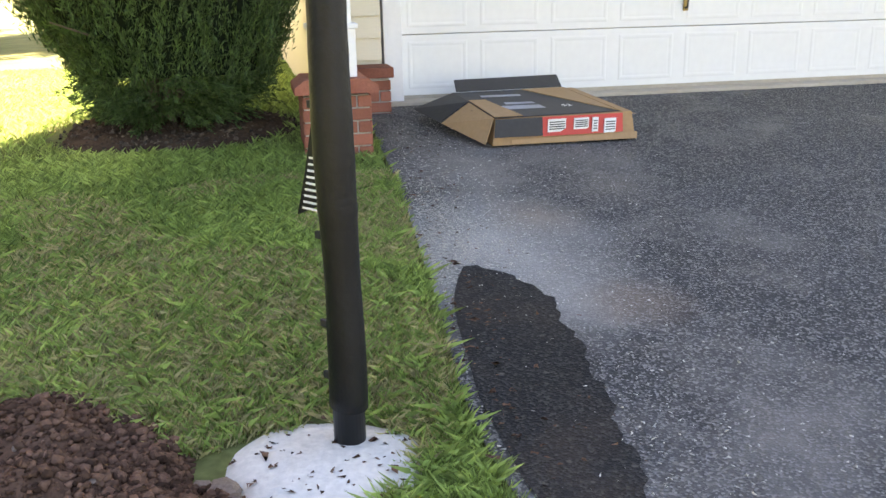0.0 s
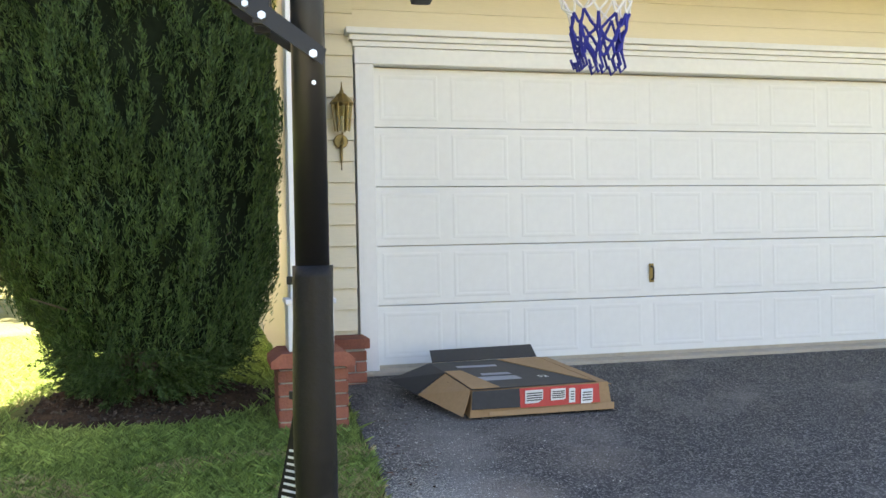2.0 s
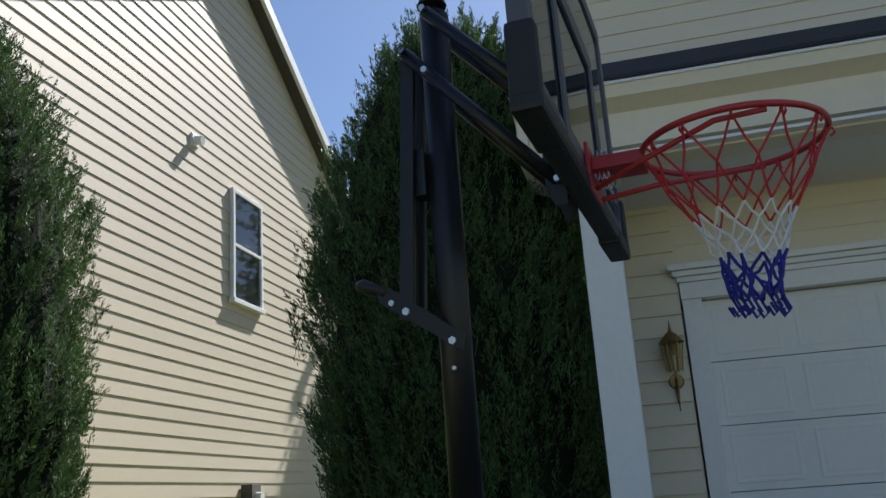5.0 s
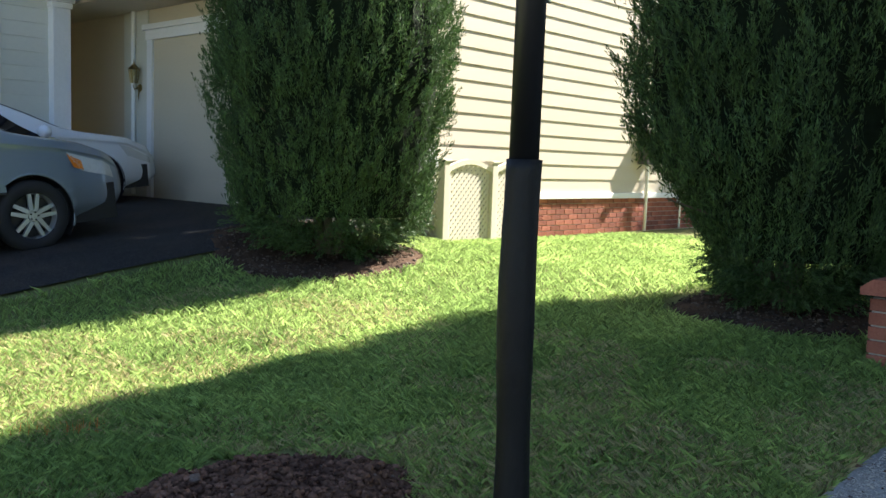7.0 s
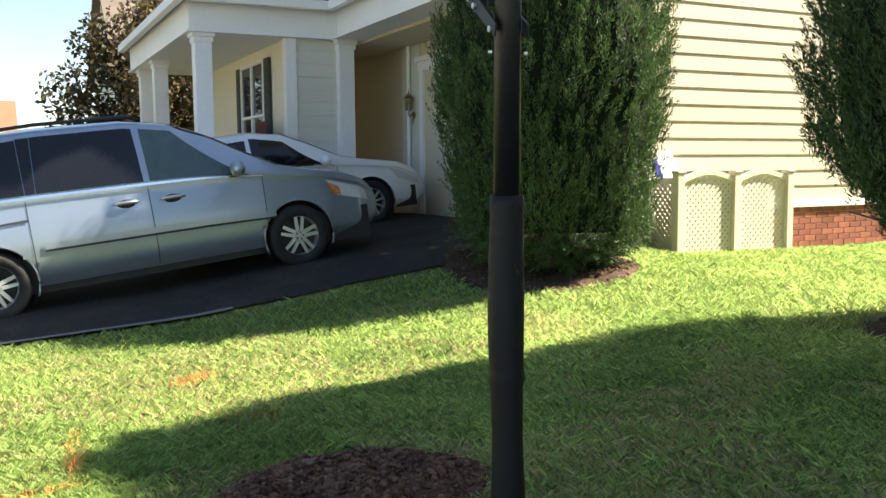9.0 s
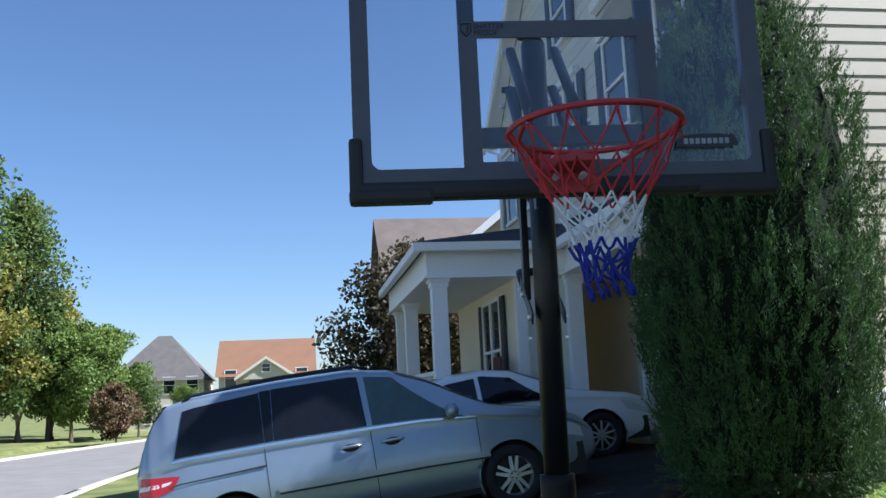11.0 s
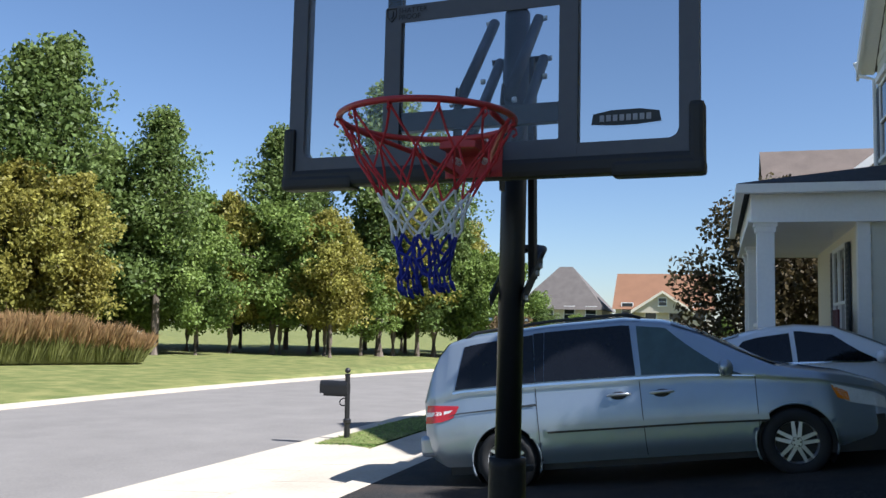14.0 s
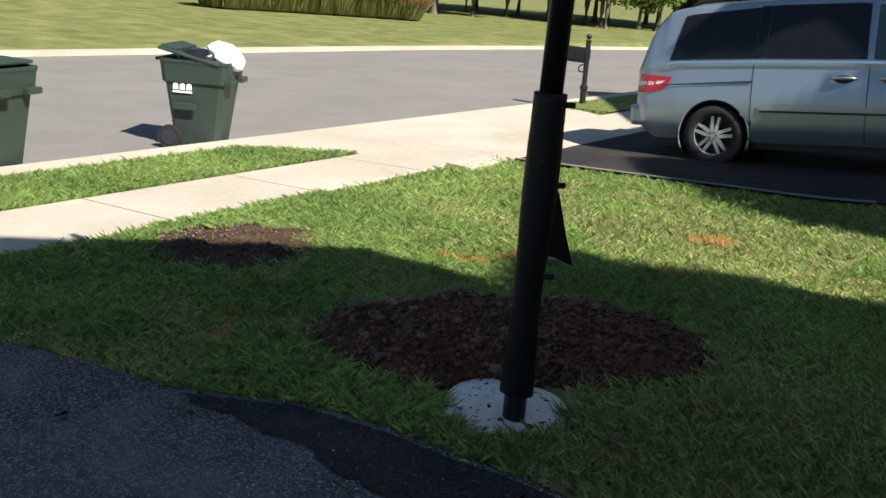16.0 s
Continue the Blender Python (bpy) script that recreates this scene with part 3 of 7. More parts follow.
# bracket, arms, lever
for s in (-1, 1):
    bm = nb()
    prism(bm, [(0.30, 2.49), (0.345, 2.50), (0.36, 2.44), (0.36, 2.24), (0.35, 2.17), (0.32, 2.17), (0.30, 2.23)], "y", s * 0.075 - 0.003, s * 0.075 + 0.003)
    part("bracket_plate", bm, "pole", hoop)
    for z0, z1, x0 in ((2.82, 2.45, 0.0), (2.70, 2.237, -0.07)):
        y = 0.008 + s * 0.08
        bm = rod(nb(), (x0, y, z0), (0.335, y, z1), 0.0185, seg=14)
        part("arm", bm, "pole", hoop, "", True)
        for p in ((0.335, z1), (x0, z0)):
            part("bolt", rod(nb(), (p[0], y + s * 0.016, p[1]), (p[0], y + s * 0.028, p[1]), 0.0095, seg=6), "zinc", hoop)
    part("bolt", rod(nb(), (0.0, s * 0.105, 2.615), (0.0, s * 0.118, 2.615), 0.01, seg=6), "zinc", hoop)
    part("lift_strut", box(nb(), (-0.02, -0.012, 0), (0.02, 0.012, 0.775), 0.003, pose(-0.115, s * 0.045, 1.93, 0, 3.4, 0)), "pole", hoop)
    bm = nb()
    prism(bm, [(0.035, 1.83), (0.045, 1.87), (-0.17, 2.03), (-0.2, 2.03), (-0.19, 1.985)], "y", s * 0.056 - 0.003, s * 0.056 + 0.003)
    part("lever_plate", bm, "pole", hoop)
    for x, z, r in ((0.012, 1.857, 0.011), (-0.112, 1.95, 0.011), (-0.152, 1.978, 0.009), (0.012, 1.785, 0.006)):
        part("bolt", rod(nb(), (x, s * 0.058, z), (x, s * 0.068, z), r, seg=6), "zinc", hoop)
part("pivot_pin", rod(nb(), (-0.07, -0.1, 2.7), (-0.07, 0.1, 2.7), 0.012), "pole", hoop)
part("lever_handle", tube(nb(), [(-0.17, -0.05, 2.01), (-0.24, -0.045, 2.045), (-0.26, -0.02, 2.05), (-0.26, 0.02, 2.05), (-0.24, 0.045, 2.045), (-0.17, 0.05, 2.01)], 0.016, 10), "black_plastic", hoop, "", True)
part("lift_rod", rod(nb(), (-0.115, 0, 1.95), (-0.09, 0, 2.35), 0.014), "pole", hoop)
part("slide_bracket", box(nb(), (-0.085, -0.03, 2.28), (-0.045, 0.03, 2.42), 0.006), "pole", hoop)

# rim and net
RC, RZ, RR = Vector((0.775, 0.0, 2.29)), 2.29, 0.2285
ringpts = [(RC.x + RR * math.cos(t), RR * math.sin(t), RZ) for t in (2 * math.pi * k / 64 for k in range(64))]
rim = part("rim", tube(nb(), ringpts, 0.0085, 10, True), "red", hoop, "red steel rim", True)
part("rim_plate", box(box(nb(), (BX + 0.004, -0.09, 2.20), (BX + 0.014, 0.09, 2.33), 0.003), (BX + 0.014, -0.055, 2.262), (0.555, 0.055, 2.298), 0.004), "red", rim)
for s in (-1, 1):
    part("brace", tube(nb(), [(BX + 0.02, s * 0.05, 2.21), (0.56, s * 0.11, 2.245), (0.735, s * 0.2, 2.277), (0.855, s * 0.205, 2.28)], 0.0075, 8), "red", rim, "", True)
    for z in (2.305, 2.245):
        bm = nb()
        tube(bm, [(BX + 0.016 + 0.0022 * i, s * 0.04 + 0.01 * math.cos(i * 1.2), z + 0.01 * math.sin(i * 1.2)) for i in range(22)], 0.0018, 5)
        part("spring", bm, "zinc", rim)
N_LOOPS = 12
levels = [(2.277, 0.226), (2.185, 0.182), (2.095, 0.124), (2.055, 0.107), (2.018, 0.090), (1.982, 0.076), (1.948, 0.067), (1.914, 0.062), (1.88, 0.056)]
rng = random.Random(11)
knots = []
for li, (z, r) in enumerate(levels):
    row = []
    for k in range(N_LOOPS):
        t = 2 * math.pi * (k + (0.5 if li % 2 else 0)) / N_LOOPS
        w = 0.0 if li < 4 else 0.012
        row.append(Vector((RC.x + r * math.cos(t) + rng.uniform(-w, w), r * math.sin(t) + rng.uniform(-w, w), z + rng.uniform(-w, w))))
    knots.append(row)
cords = {"red_cord": nb(), "white_cord": nb(), "blue_cord": nb()}
for li in range(len(levels) - 1):
    bm = cords["red_cord" if li < 2 else "white_cord" if li < 5 else "blue_cord"]
    for k in range(N_LOOPS):
        for d in (0, 1):
            j = (k + d - (1 if li % 2 == 0 else 0)) % N_LOOPS
            a, b = knots[li][k], knots[li + 1][j]
            if li == 0:
                a = a + Vector((0, 0, 0.002))
            mid = (a + b) / 2 + Vector(((RC.x - (a.x + b.x) / 2) * 0.03, -(a.y + b.y) * 0.015, -0.004 if li < 5 else rng.uniform(-0.02, 0.005)))
            tube(bm, [a, mid, b], 0.0032 if li < 5 else 0.0042, 5)
        if li == 0:
            t = 2 * math.pi * k / N_LOOPS
            hk = [(RC.x + (RR + 0.012 * math.sin(q)) * math.cos(t), (RR + 0.012 * math.sin(q)) * math.sin(t), 2.272 - 0.012 * math.cos(q)) for q in (0, 1.2, 2.4, 3.6, 4.8)]
            tube(cords["red_cord"], hk, 0.0035, 5)
for k in range(N_LOOPS):
    a = knots[-1][k]
    tube(cords["blue_cord"], [a, a + Vector((0.012, 0.01, -0.03)), a + Vector((0, 0.016, -0.042)), a + Vector((-0.012, 0.004, -0.02))], 0.004, 5)
for nm, bm in cords.items():
    part("net", bm, nm, rim, nm.replace("_cord", "") + " section of the cord net")

for ob in hoop.children:
    if ob.name.split(".")[0] in ("backboard", "board_frame", "target_frame", "board_strut", "board_crossbar", "edge_pad", "brand_plate", "lettering", "shield_mark", "rim"):
        ob.matrix_basis = Matrix.Translation((0, OY, 0)) @ ob.matrix_basis

# concrete footing
bm = nb()
rng = random.Random(2)
cen = bm.verts.new((0, 0, 0.035))
rings = []
for r, z in ((0.12, 0.034), (0.2, 0.026), (0.26, 0.014), (0.3, -0.05)):
    rings.append([bm.verts.new((r * (1 + 0.05 * math.sin(3 * t + 1) + 0.03 * math.sin(5 * t)) * math.cos(t), r * (1 + 0.05 * math.sin(3 * t + 1)) * math.sin(t) * 0.97, z + rng.uniform(-0.002, 0.002))) for t in (2 * math.pi * k / 40 for k in range(40))])
for k in range(40):
    bm.faces.new((cen, rings[0][k], rings[0][(k + 1) % 40]))
for a, b in zip(rings, rings[1:]):
    for k in range(40):
        bm.faces.new((a[k], b[k], b[(k + 1) % 40], a[(k + 1) % 40]))
foot = part("concrete_footing", bm, "white_concrete", None, "", True)
foot.matrix_basis = pose(-0.055, -0.085, 0.0)
tagged(foot, "fresh whitish concrete footing round the pole", "concrete footing")


# ---- heaps of earth ----
def heap(name, outline, height, label, material, clods, seed, size=(0.004, 0.024)):
    """A low uneven mound inside an outline, strewn with clods."""
    rng = random.Random(seed)
    th = thing(name, label, "soil heap")
    c = Vector((sum(p[0] for p in outline) / len(outline), sum(p[1] for p in outline) / len(outline)))
    rad = [(math.atan2(p[1] - c.y, p[0] - c.x), math.hypot(p[0] - c.x, p[1] - c.y)) for p in outline]
    rad.sort()
    an = [a for a, _ in rad]
    rr = [r for _, r in rad]
    an = [an[-1] - 2 * math.pi] + an + [an[0] + 2 * math.pi]
    rr = [rr[-1]] + rr + [rr[0]]

    def top(x, y):
        d = math.hypot(x - c.x, y - c.y)
        q = d / float(np.interp(math.atan2(y - c.y, x - c.x), an, rr))
        h = height * max(0.0, 1 - q * q) ** 0.8
        return gz(x, y) + h * (0.75 + 0.7 * noise.noise(Vector((x * 4, y * 4, seed)))) + 0.02 * noise.noise(Vector((x * 15, y * 15, 2))) + 0.012 * noise.noise(Vector((x * 33, y * 33, 5))) - 0.012 * (q > 0.99)

    bm = nb()
    n, k = 110, 44
    rows = []
    for j in range(1, k + 1):
        row = []
        for i in range(n):
            t = 2 * math.pi * i / n
            r = float(np.interp((t + math.pi) % (2 * math.pi) - math.pi, an, rr)) * j / k * (1 + 0.04 * math.sin(9 * t))
            x, y = c.x + r * math.cos(t), c.y + r * math.sin(t)
            row.append(bm.verts.new((x, y, top(x, y) - (0.03 if j == k else 0))))
        rows.append(row)
    cv = bm.verts.new((c.x, c.y, top(c.x, c.y)))
    for i in range(n):
        bm.faces.new((cv, rows[0][i], rows[0][(i + 1) % n]))
    for a, b in zip(rows, rows[1:]):
        for i in range(n):
            bm.faces.new((a[i], b[i], b[(i + 1) % n], a[(i + 1) % n]))
    part("soil_body", bm, material, th, "", True)
    ico = nb()
    bmesh.ops.create_icosphere(ico, subdivisions=1, radius=1)
    v0 = np.array([v.co for v in ico.verts])
    f0 = np.array([[v.index for v in f.verts] for f in ico.faces])
    ico.free()
    vs, fs = [], []
    for i in range(clods):
        t, q = rng.uniform(-math.pi, math.pi), math.sqrt(rng.random()) * 1.06
        r = float(np.interp(t, an, rr)) * q
        x, y = c.x + r * math.cos(t), c.y + r * math.sin(t)
        s = size[0] + (size[1] - size[0]) * rng.random() ** 5
        jit = np.array([[rng.uniform(0.3, 1.6) for _ in range(3)] for _ in range(len(v0))])
        ro = np.array(Euler((rng.uniform(0, 6), rng.uniform(0, 6), rng.uniform(0, 6))).to_matrix())
        vs.append((v0 * jit) @ ro.T * s * np.array([1, 1, 0.75]) + np.array([x, y, top(x, y) + s * 0.3]))
        fs.append(f0 + len(v0) * i)
    cl = new("loose_soil", tris("loose_soil", np.concatenate(vs), np.concatenate(fs), "clod" if material == "soil" else "chip"))
    cl.parent = th
    tagged(cl, kind="stuff")
    return th, top


earth, earth_top = heap("soil_heap", [(-0.09, -1.25), (0.1, -0.85), (0.08, -0.5), (-0.2, -0.36), (-0.42, -0.1), (-0.86, 0.5), (-1.22, 0.38), (-1.52, 0.1), (-1.55, -0.25), (-1.2, -0.75), (-0.75, -1.15), (-0.45, -1.4)], 0.17,
     "heap of dug brown soil and clods on the lawn", "soil", 26000, 3, (0.0018, 0.02))
stones = []
rng = random.Random(12)
while len(stones) < 90:
    x, y = rng.uniform(-1.5, 0.1), rng.uniform(-1.4, 0.5)
    if earth_top(x, y) - gz(x, y) > 0.015 and (rng.random() < 0.35 or y < -0.4):
        stones.append((x, y, 0.007 + 0.02 * rng.random() ** 3))
stones += [(-0.33, -0.2, 0.05), (-0.38, -0.13, 0.03), (-0.3, -0.28, 0.03), (-0.62, -1.12, 0.035), (-0.5, -1.18, 0.03), (-0.42, -1.22, 0.035)]
for x, y, r in stones:
    bm = nb()
    bmesh.ops.create_icosphere(bm, subdivisions=2, radius=r)
    o = Vector((x * 9, y * 9, 0))
    for v in bm.verts:
        k = 1 + 0.55 * noise.noise(v.co / r * 0.9 + o) + 0.2 * noise.noise(v.co / r * 2.6 + o)
        v.co = Vector((v.co.x * k * 1.15, v.co.y * k, v.co.z * k * 0.75))
    part("stone", bm, "stone", earth).matrix_basis = pose(x, y, earth_top(x, y) + 0.3 * r, 0, 0, x * 900)
heap("mulch_ring", [(-0.22, -2.95), (-0.75, -3.3), (-1.45, -3.1), (-1.75, -2.4), (-0.85, -2.15), (-0.3, -2.4)], 0.06,
     "flat ring of dark mulch where a tree stood", "mulch", 2600, 5, (0.004, 0.016))

# crumbs of earth on the footing and along the lawn's edge
rs = np.random.RandomState(77)
vs, qs = [], []
for k in range(420):
    if k < 90:
        t, r = rs.uniform(0, 6.28), 0.26 * math.sqrt(rs.uniform(0.05, 1))
        x, y, z = -0.055 + r * math.cos(t), -0.085 + r * math.sin(t), 0.036 - 0.075 * max(0, r - 0.12)
    else:
        y = rs.uniform(-1.4, 3.4)
        x = own_edge(y) + abs(rs.normal(0, 0.22))
        z = gz(x, y) + 0.03
    s = rs.uniform(0.003, 0.009) if k % 9 else rs.uniform(0.01, 0.016)
    d = rs.normal(0, 1, (5, 3)) * s * np.array([1, 1, 0.4])
    b0 = len(vs)
    vs += [(x + a, y + b, z + abs(c) - 0.002) for a, b, c in d]
    qs += [(b0, b0 + 1, b0 + 2), (b0 + 1, b0 + 3, b0 + 2), (b0 + 2, b0 + 3, b0 + 4), (b0, b0 + 4, b0 + 1)]
vg, qg = [], []
for k in range(7000):
    y = rs.normal(1.6, 0.42) if k % 3 else rs.uniform(-0.5, 3.6)
    x = own_edge(y) + 0.03 + abs(rs.normal(0, 0.2 if k % 3 else 0.6))
    s = rs.uniform(0.0018, 0.006)
    d = rs.normal(0, 1, (4, 3)) * s * np.array([1, 1, 0.4])
    b0 = len(vg)
    vg += [(x + a, y + b, gz(x, y) + 0.014 + abs(c)) for a, b, c in d]
    qg += [(b0, b0 + 1, b0 + 2), (b0 + 1, b0 + 3, b0 + 2), (b0, b0 + 2, b0 + 3), (b0, b0 + 3, b0 + 1)]
tagged(new("grit", tris("grit", vg, qg, "white_concrete")), "pale concrete grit scattered on the driveway edge", "grit", kind="stuff")
tagged(new("crumbs", tris("crumbs", vs, qs, "clod")), "crumbs of brown earth strewn on paving", "earth crumbs", kind="stuff")


# ---- houses ----
def lap_mesh(name, length, exposure, material, axis="x", t=0.015):
    """One lap-siding board: lower edge proud, with its under-edge."""
    pts = [(0.0, 0), (-t, 0), (-0.003, exposure), (0.0, exposure)]
    v, f = [], []
    for s in (0, length):
        for d, z in pts:
            v.append((s, d, z) if axis == "x" else (-d, s, z))
    f = [(0, 1, 5, 4), (1, 2, 6, 5), (2, 3, 7, 6), (0, 3, 2, 1), (4, 5, 6, 7)]
    return mesh_of(name, v, f, material)


def sash_window(parent, m, w, h, shutters=True, frame="white", depth=0.05):
    """A sash window in a local frame: x across, z up, its face towards -y."""
    win = new("window")
    win.parent, win.matrix_basis = parent, m
    bm = nb()
    t = 0.07
    box(bm, (-w / 2 - t, -depth, -t), (-w / 2, 0.02, h + t), 0.006)
    box(bm, (w / 2, -depth, -t), (w / 2 + t, 0.02, h + t), 0.006)
    box(bm, (-w / 2, -depth, h), (w / 2, 0.02, h + t), 0.006)
    box(bm, (-w / 2, -depth, h / 2 - 0.025), (w / 2, 0.0, h / 2 + 0.025), 0.004)
    part("window_frame", bm, frame, win)
    part("window_sill", box(nb(), (-w / 2 - t - 0.03, -depth - 0.03, -t - 0.01), (w / 2 + t + 0.03, 0.02, -0.002), 0.006), frame, win)
    part("pane", box(nb(), (-w / 2, -0.012, 0), (w / 2, -0.004, h / 2 - 0.025)), "dark_glass", win)
    part("pane", box(nb(), (-w / 2, -0.022, h / 2 + 0.025), (w / 2, -0.014, h)), "dark_glass", win)
    if shutters:
        for s in (-1, 1):
            x0 = s * (w / 2 + t + 0.02)
            x1 = x0 + s * 0.3
            bm = box(nb(), (min(x0, x1), -0.045, -0.05), (max(x0, x1), -0.005, h + 0.05), 0.005)
            for i in range(int(h / 0.09)):
                z = 0.02 + 0.09 * i
                box(bm, (min(x0, x1) + 0.04, -0.056, z), (max(x0, x1) - 0.04, -0.04, z + 0.06))
            part("shutter", bm, "shutter", win)
    return win


def brick_block(parent, lo, hi, faces="fblr", course=0.076, length=0.215):
    """Bricks in running bond round a mortar core: f front -y, l -x, r +x, b +y."""
    part("mortar_core", box(nb(), [a + 0.012 for a in lo[:2]] + [lo[2]], [a - 0.012 for a in hi[:2]] + [hi[2] - 0.004]), "mortar", parent)
    full = None
    rows = int(round((hi[2] - lo[2]) / course))
    cache = {}

    def brick(size):
        key = tuple(round(s, 3) for s in size)
        if key not in cache:
            bm = box(nb(), [-s / 2 for s in size], [s / 2 for s in size], 0.004)
            me = bpy.data.meshes.new("brick")
            bm.to_mesh(me)
            bm.free()
            me.materials.append(M["brick"])
            cache[key] = me
        return cache[key]

    g = 0.010
    for r in range(rows):
        z = lo[2] + (r + 0.5) * course
        off = (r % 2) * length / 2
        for f in faces:
            ax = 0 if f in "fb" else 1
            a0, a1 = lo[ax], hi[ax]
            p = a0 - off if off else a0
            while p < a1 - 0.02:
                q0, q1 = max(p, a0), min(p + length, a1)
                if q1 - q0 > 0.04:
                    c = (q0 + q1) / 2
                    th = 0.05
                    if ax == 0:
                        y = lo[1] + th / 2 if f == "f" else hi[1] - th / 2
                        piece("brick", brick((q1 - q0 - g, th, course - g)), parent, pose(c, y, z))
                    else:
                        x = lo[0] + th / 2 if f == "l" else hi[0] - th / 2
                        piece("brick", brick((th, q1 - q0 - g, course - g)), parent, pose(x, c, z))
                p += length


def coach_lamp(m):
    lamp = thing("wall_lantern", "aged brass coach lantern on the siding wall", "wall lamp", m, group="wall lanterns")
    part("wall_plate", rod(nb(), (0, 0, -0.17), (0, -0.025, -0.17), 0.055, 0.045, 20), "brass", lamp)
    part("scroll", tube(nb(), [(0, -0.03, -0.17), (0, -0.09, -0.2), (0, -0.11, -0.15), (0, -0.1, -0.12)], 0.009, 8), "brass", lamp, "", True)
    part("tail", tube(nb(), [(0, -0.02, -0.2), (0, -0.03, -0.3), (0, -0.025, -0.38)], [0.014, 0.01, 0.005], 8), "brass", lamp, "", True)
    bm = nb()
    for k in range(6):
        t = math.pi / 3 * k
        rod(bm, (0.05 * math.cos(t), -0.1 + 0.05 * math.sin(t), -0.11), (0.075 * math.cos(t), -0.1 + 0.075 * math.sin(t), 0.09), 0.006, seg=6)
    part("cage", bm, "brass", lamp)
    bm = nb()
    bmesh.ops.create_cone(bm, cap_ends=False, segments=6, radius1=0.048, radius2=0.072, depth=0.19, matrix=pose(0, -0.1, -0.01))
    part("glass", bm, "lamp_glass", lamp)
    part("candle", rod(nb(), (0, -0.1, -0.1), (0, -0.1, 0.0), 0.012, seg=10), "paper", lamp)
    bm = nb()
    bmesh.ops.create_cone(bm, cap_ends=True, segments=12, radius1=0.092, radius2=0.03, depth=0.07, matrix=pose(0, -0.1, 0.125))
    rod(bm, (0, -0.1, 0.15), (0, -0.1, 0.19), 0.022, 0.012, 10)
    rod(bm, (0, -0.1, 0.19), (0, -0.1, 0.25), 0.009, 0.002, 8)
    part("cap", bm, "brass", lamp)
    return lamp


def panel_door(parent, x0, x1, z0, z1, y, cols, rows, lift=True):
    """A sectional garage door with raised panels."""
    door = new("door")
    door.parent = parent
    w, h = (x1 - x0) / cols, (z1 - z0) / rows
    # a pressed moulding round a slightly sunk field
    pa, pb = w / 2 - 0.05, h / 2 - 0.05
    loops = [(pa, pb, 0.0), (pa - 0.01, pb - 0.01, -0.003), (pa - 0.022, pb - 0.022, -0.003), (pa - 0.034, pb - 0.034, -0.001), (pa - 0.05, pb - 0.05, -0.002)]
    pv = [(sx * a, dd, sz * b) for a, b, dd in loops for sx, sz in ((-1, -1), (1, -1), (1, 1), (-1, 1))]
    pf = [(4 * k + i, 4 * k + (i + 1) % 4, 4 * k + 4 + (i + 1) % 4, 4 * k + 4 + i) for k in range(len(loops) - 1) for i in range(4)] + [(16, 17, 18, 19)]
    raised = mesh_of("door_panel", pv, pf, "door_white")
    for r in range(rows):
        part("door_section", box(nb(), (x0, y, z0 + r * h + 0.002), (x1, y + 0.05, z0 + (r + 1) * h - 0.003), 0.004), "door_white", door)
        for c in range(cols):
            piece("door_panel", raised, door, pose(x0 + (c + 0.5) * w, y, z0 + (r + 0.5) * h))
    if lift:
        xm = x0 + 2.2575
        hd = part("door_handle", tube(nb(), [(xm - 0.01, y - 0.01, z0 + 0.58), (xm - 0.01, y - 0.045, z0 + 0.59), (xm - 0.01, y - 0.05, z0 + 0.64), (xm - 0.01, y - 0.045, z0 + 0.68), (xm - 0.01, y - 0.01, z0 + 0.69)], 0.008, 8), "black_plastic", door)
        part("lock_plate", box(nb(), (xm - 0.03, y - 0.012, z0 + 0.56), (xm + 0.012, y - 0.005, z0 + 0.71), 0.003), "brass", hd)
    part("bottom_seal", box(nb(), (x0, y + 0.005, z0 - 0.03), (x1, y + 0.045, z0 + 0.003)), "concrete", door)
    return door


def column(parent, x, y, z0, z1, w=0.24):
    col = new("column")
    col.parent = parent
    part("shaft", box(nb(), (x - w / 2, y - w / 2, z0 + 0.3), (x + w / 2, y + w / 2, z1 - 0.12), 0.008), "white", col)
    part("plinth", box(box(nb(), (x - w / 2 - 0.02, y - w / 2 - 0.02, z0), (x + w / 2 + 0.02, y + w / 2 + 0.02, z0 + 0.28), 0.008), (x - w / 2 - 0.035, y - w / 2 - 0.035, z0 + 0.28), (x + w / 2 + 0.035, y + w / 2 + 0.035, z0 + 0.31), 0.006), "white", col)
    part("capital", box(box(nb(), (x - w / 2 - 0.02, y - w / 2 - 0.02, z1 - 0.16), (x + w / 2 + 0.02, y + w / 2 + 0.02, z1 - 0.08), 0.006), (x - w / 2 - 0.045, y - w / 2 - 0.045, z1 - 0.08), (x + w / 2 + 0.045, y + w / 2 + 0.045, z1), 0.008), "white", col)
    return col


# own house
GY = 4.23
house = thing("house", "cream-sided house with white double garage door", "house", pose(0.03, 0, 0))
wall = part("wall", box(nb(), (0.25, GY, 0.3), (0.74, GY + 0.2, 3.46)), "siding", house)
lap = lap_mesh("siding_board", 0.5, 0.148, "siding", "x", 0.026)
for i in range(19):
    piece("siding_board", lap, wall, pose(0.24, GY, 0.78 + 0.155 * i))
wall2 = part("wall", box(box(box(nb(), (0.74, GY + 0.12, 2.72), (6.1, GY + 0.3, 3.46)), (6.013, GY, 0.3), (7.6, GY + 0.2, 3.46)), (0.25, GY + 0.2, 0.3), (0.45, 14, 3.46)), "siding", house)
lap = lap_mesh("siding_board", 7.1, 0.155, "siding")
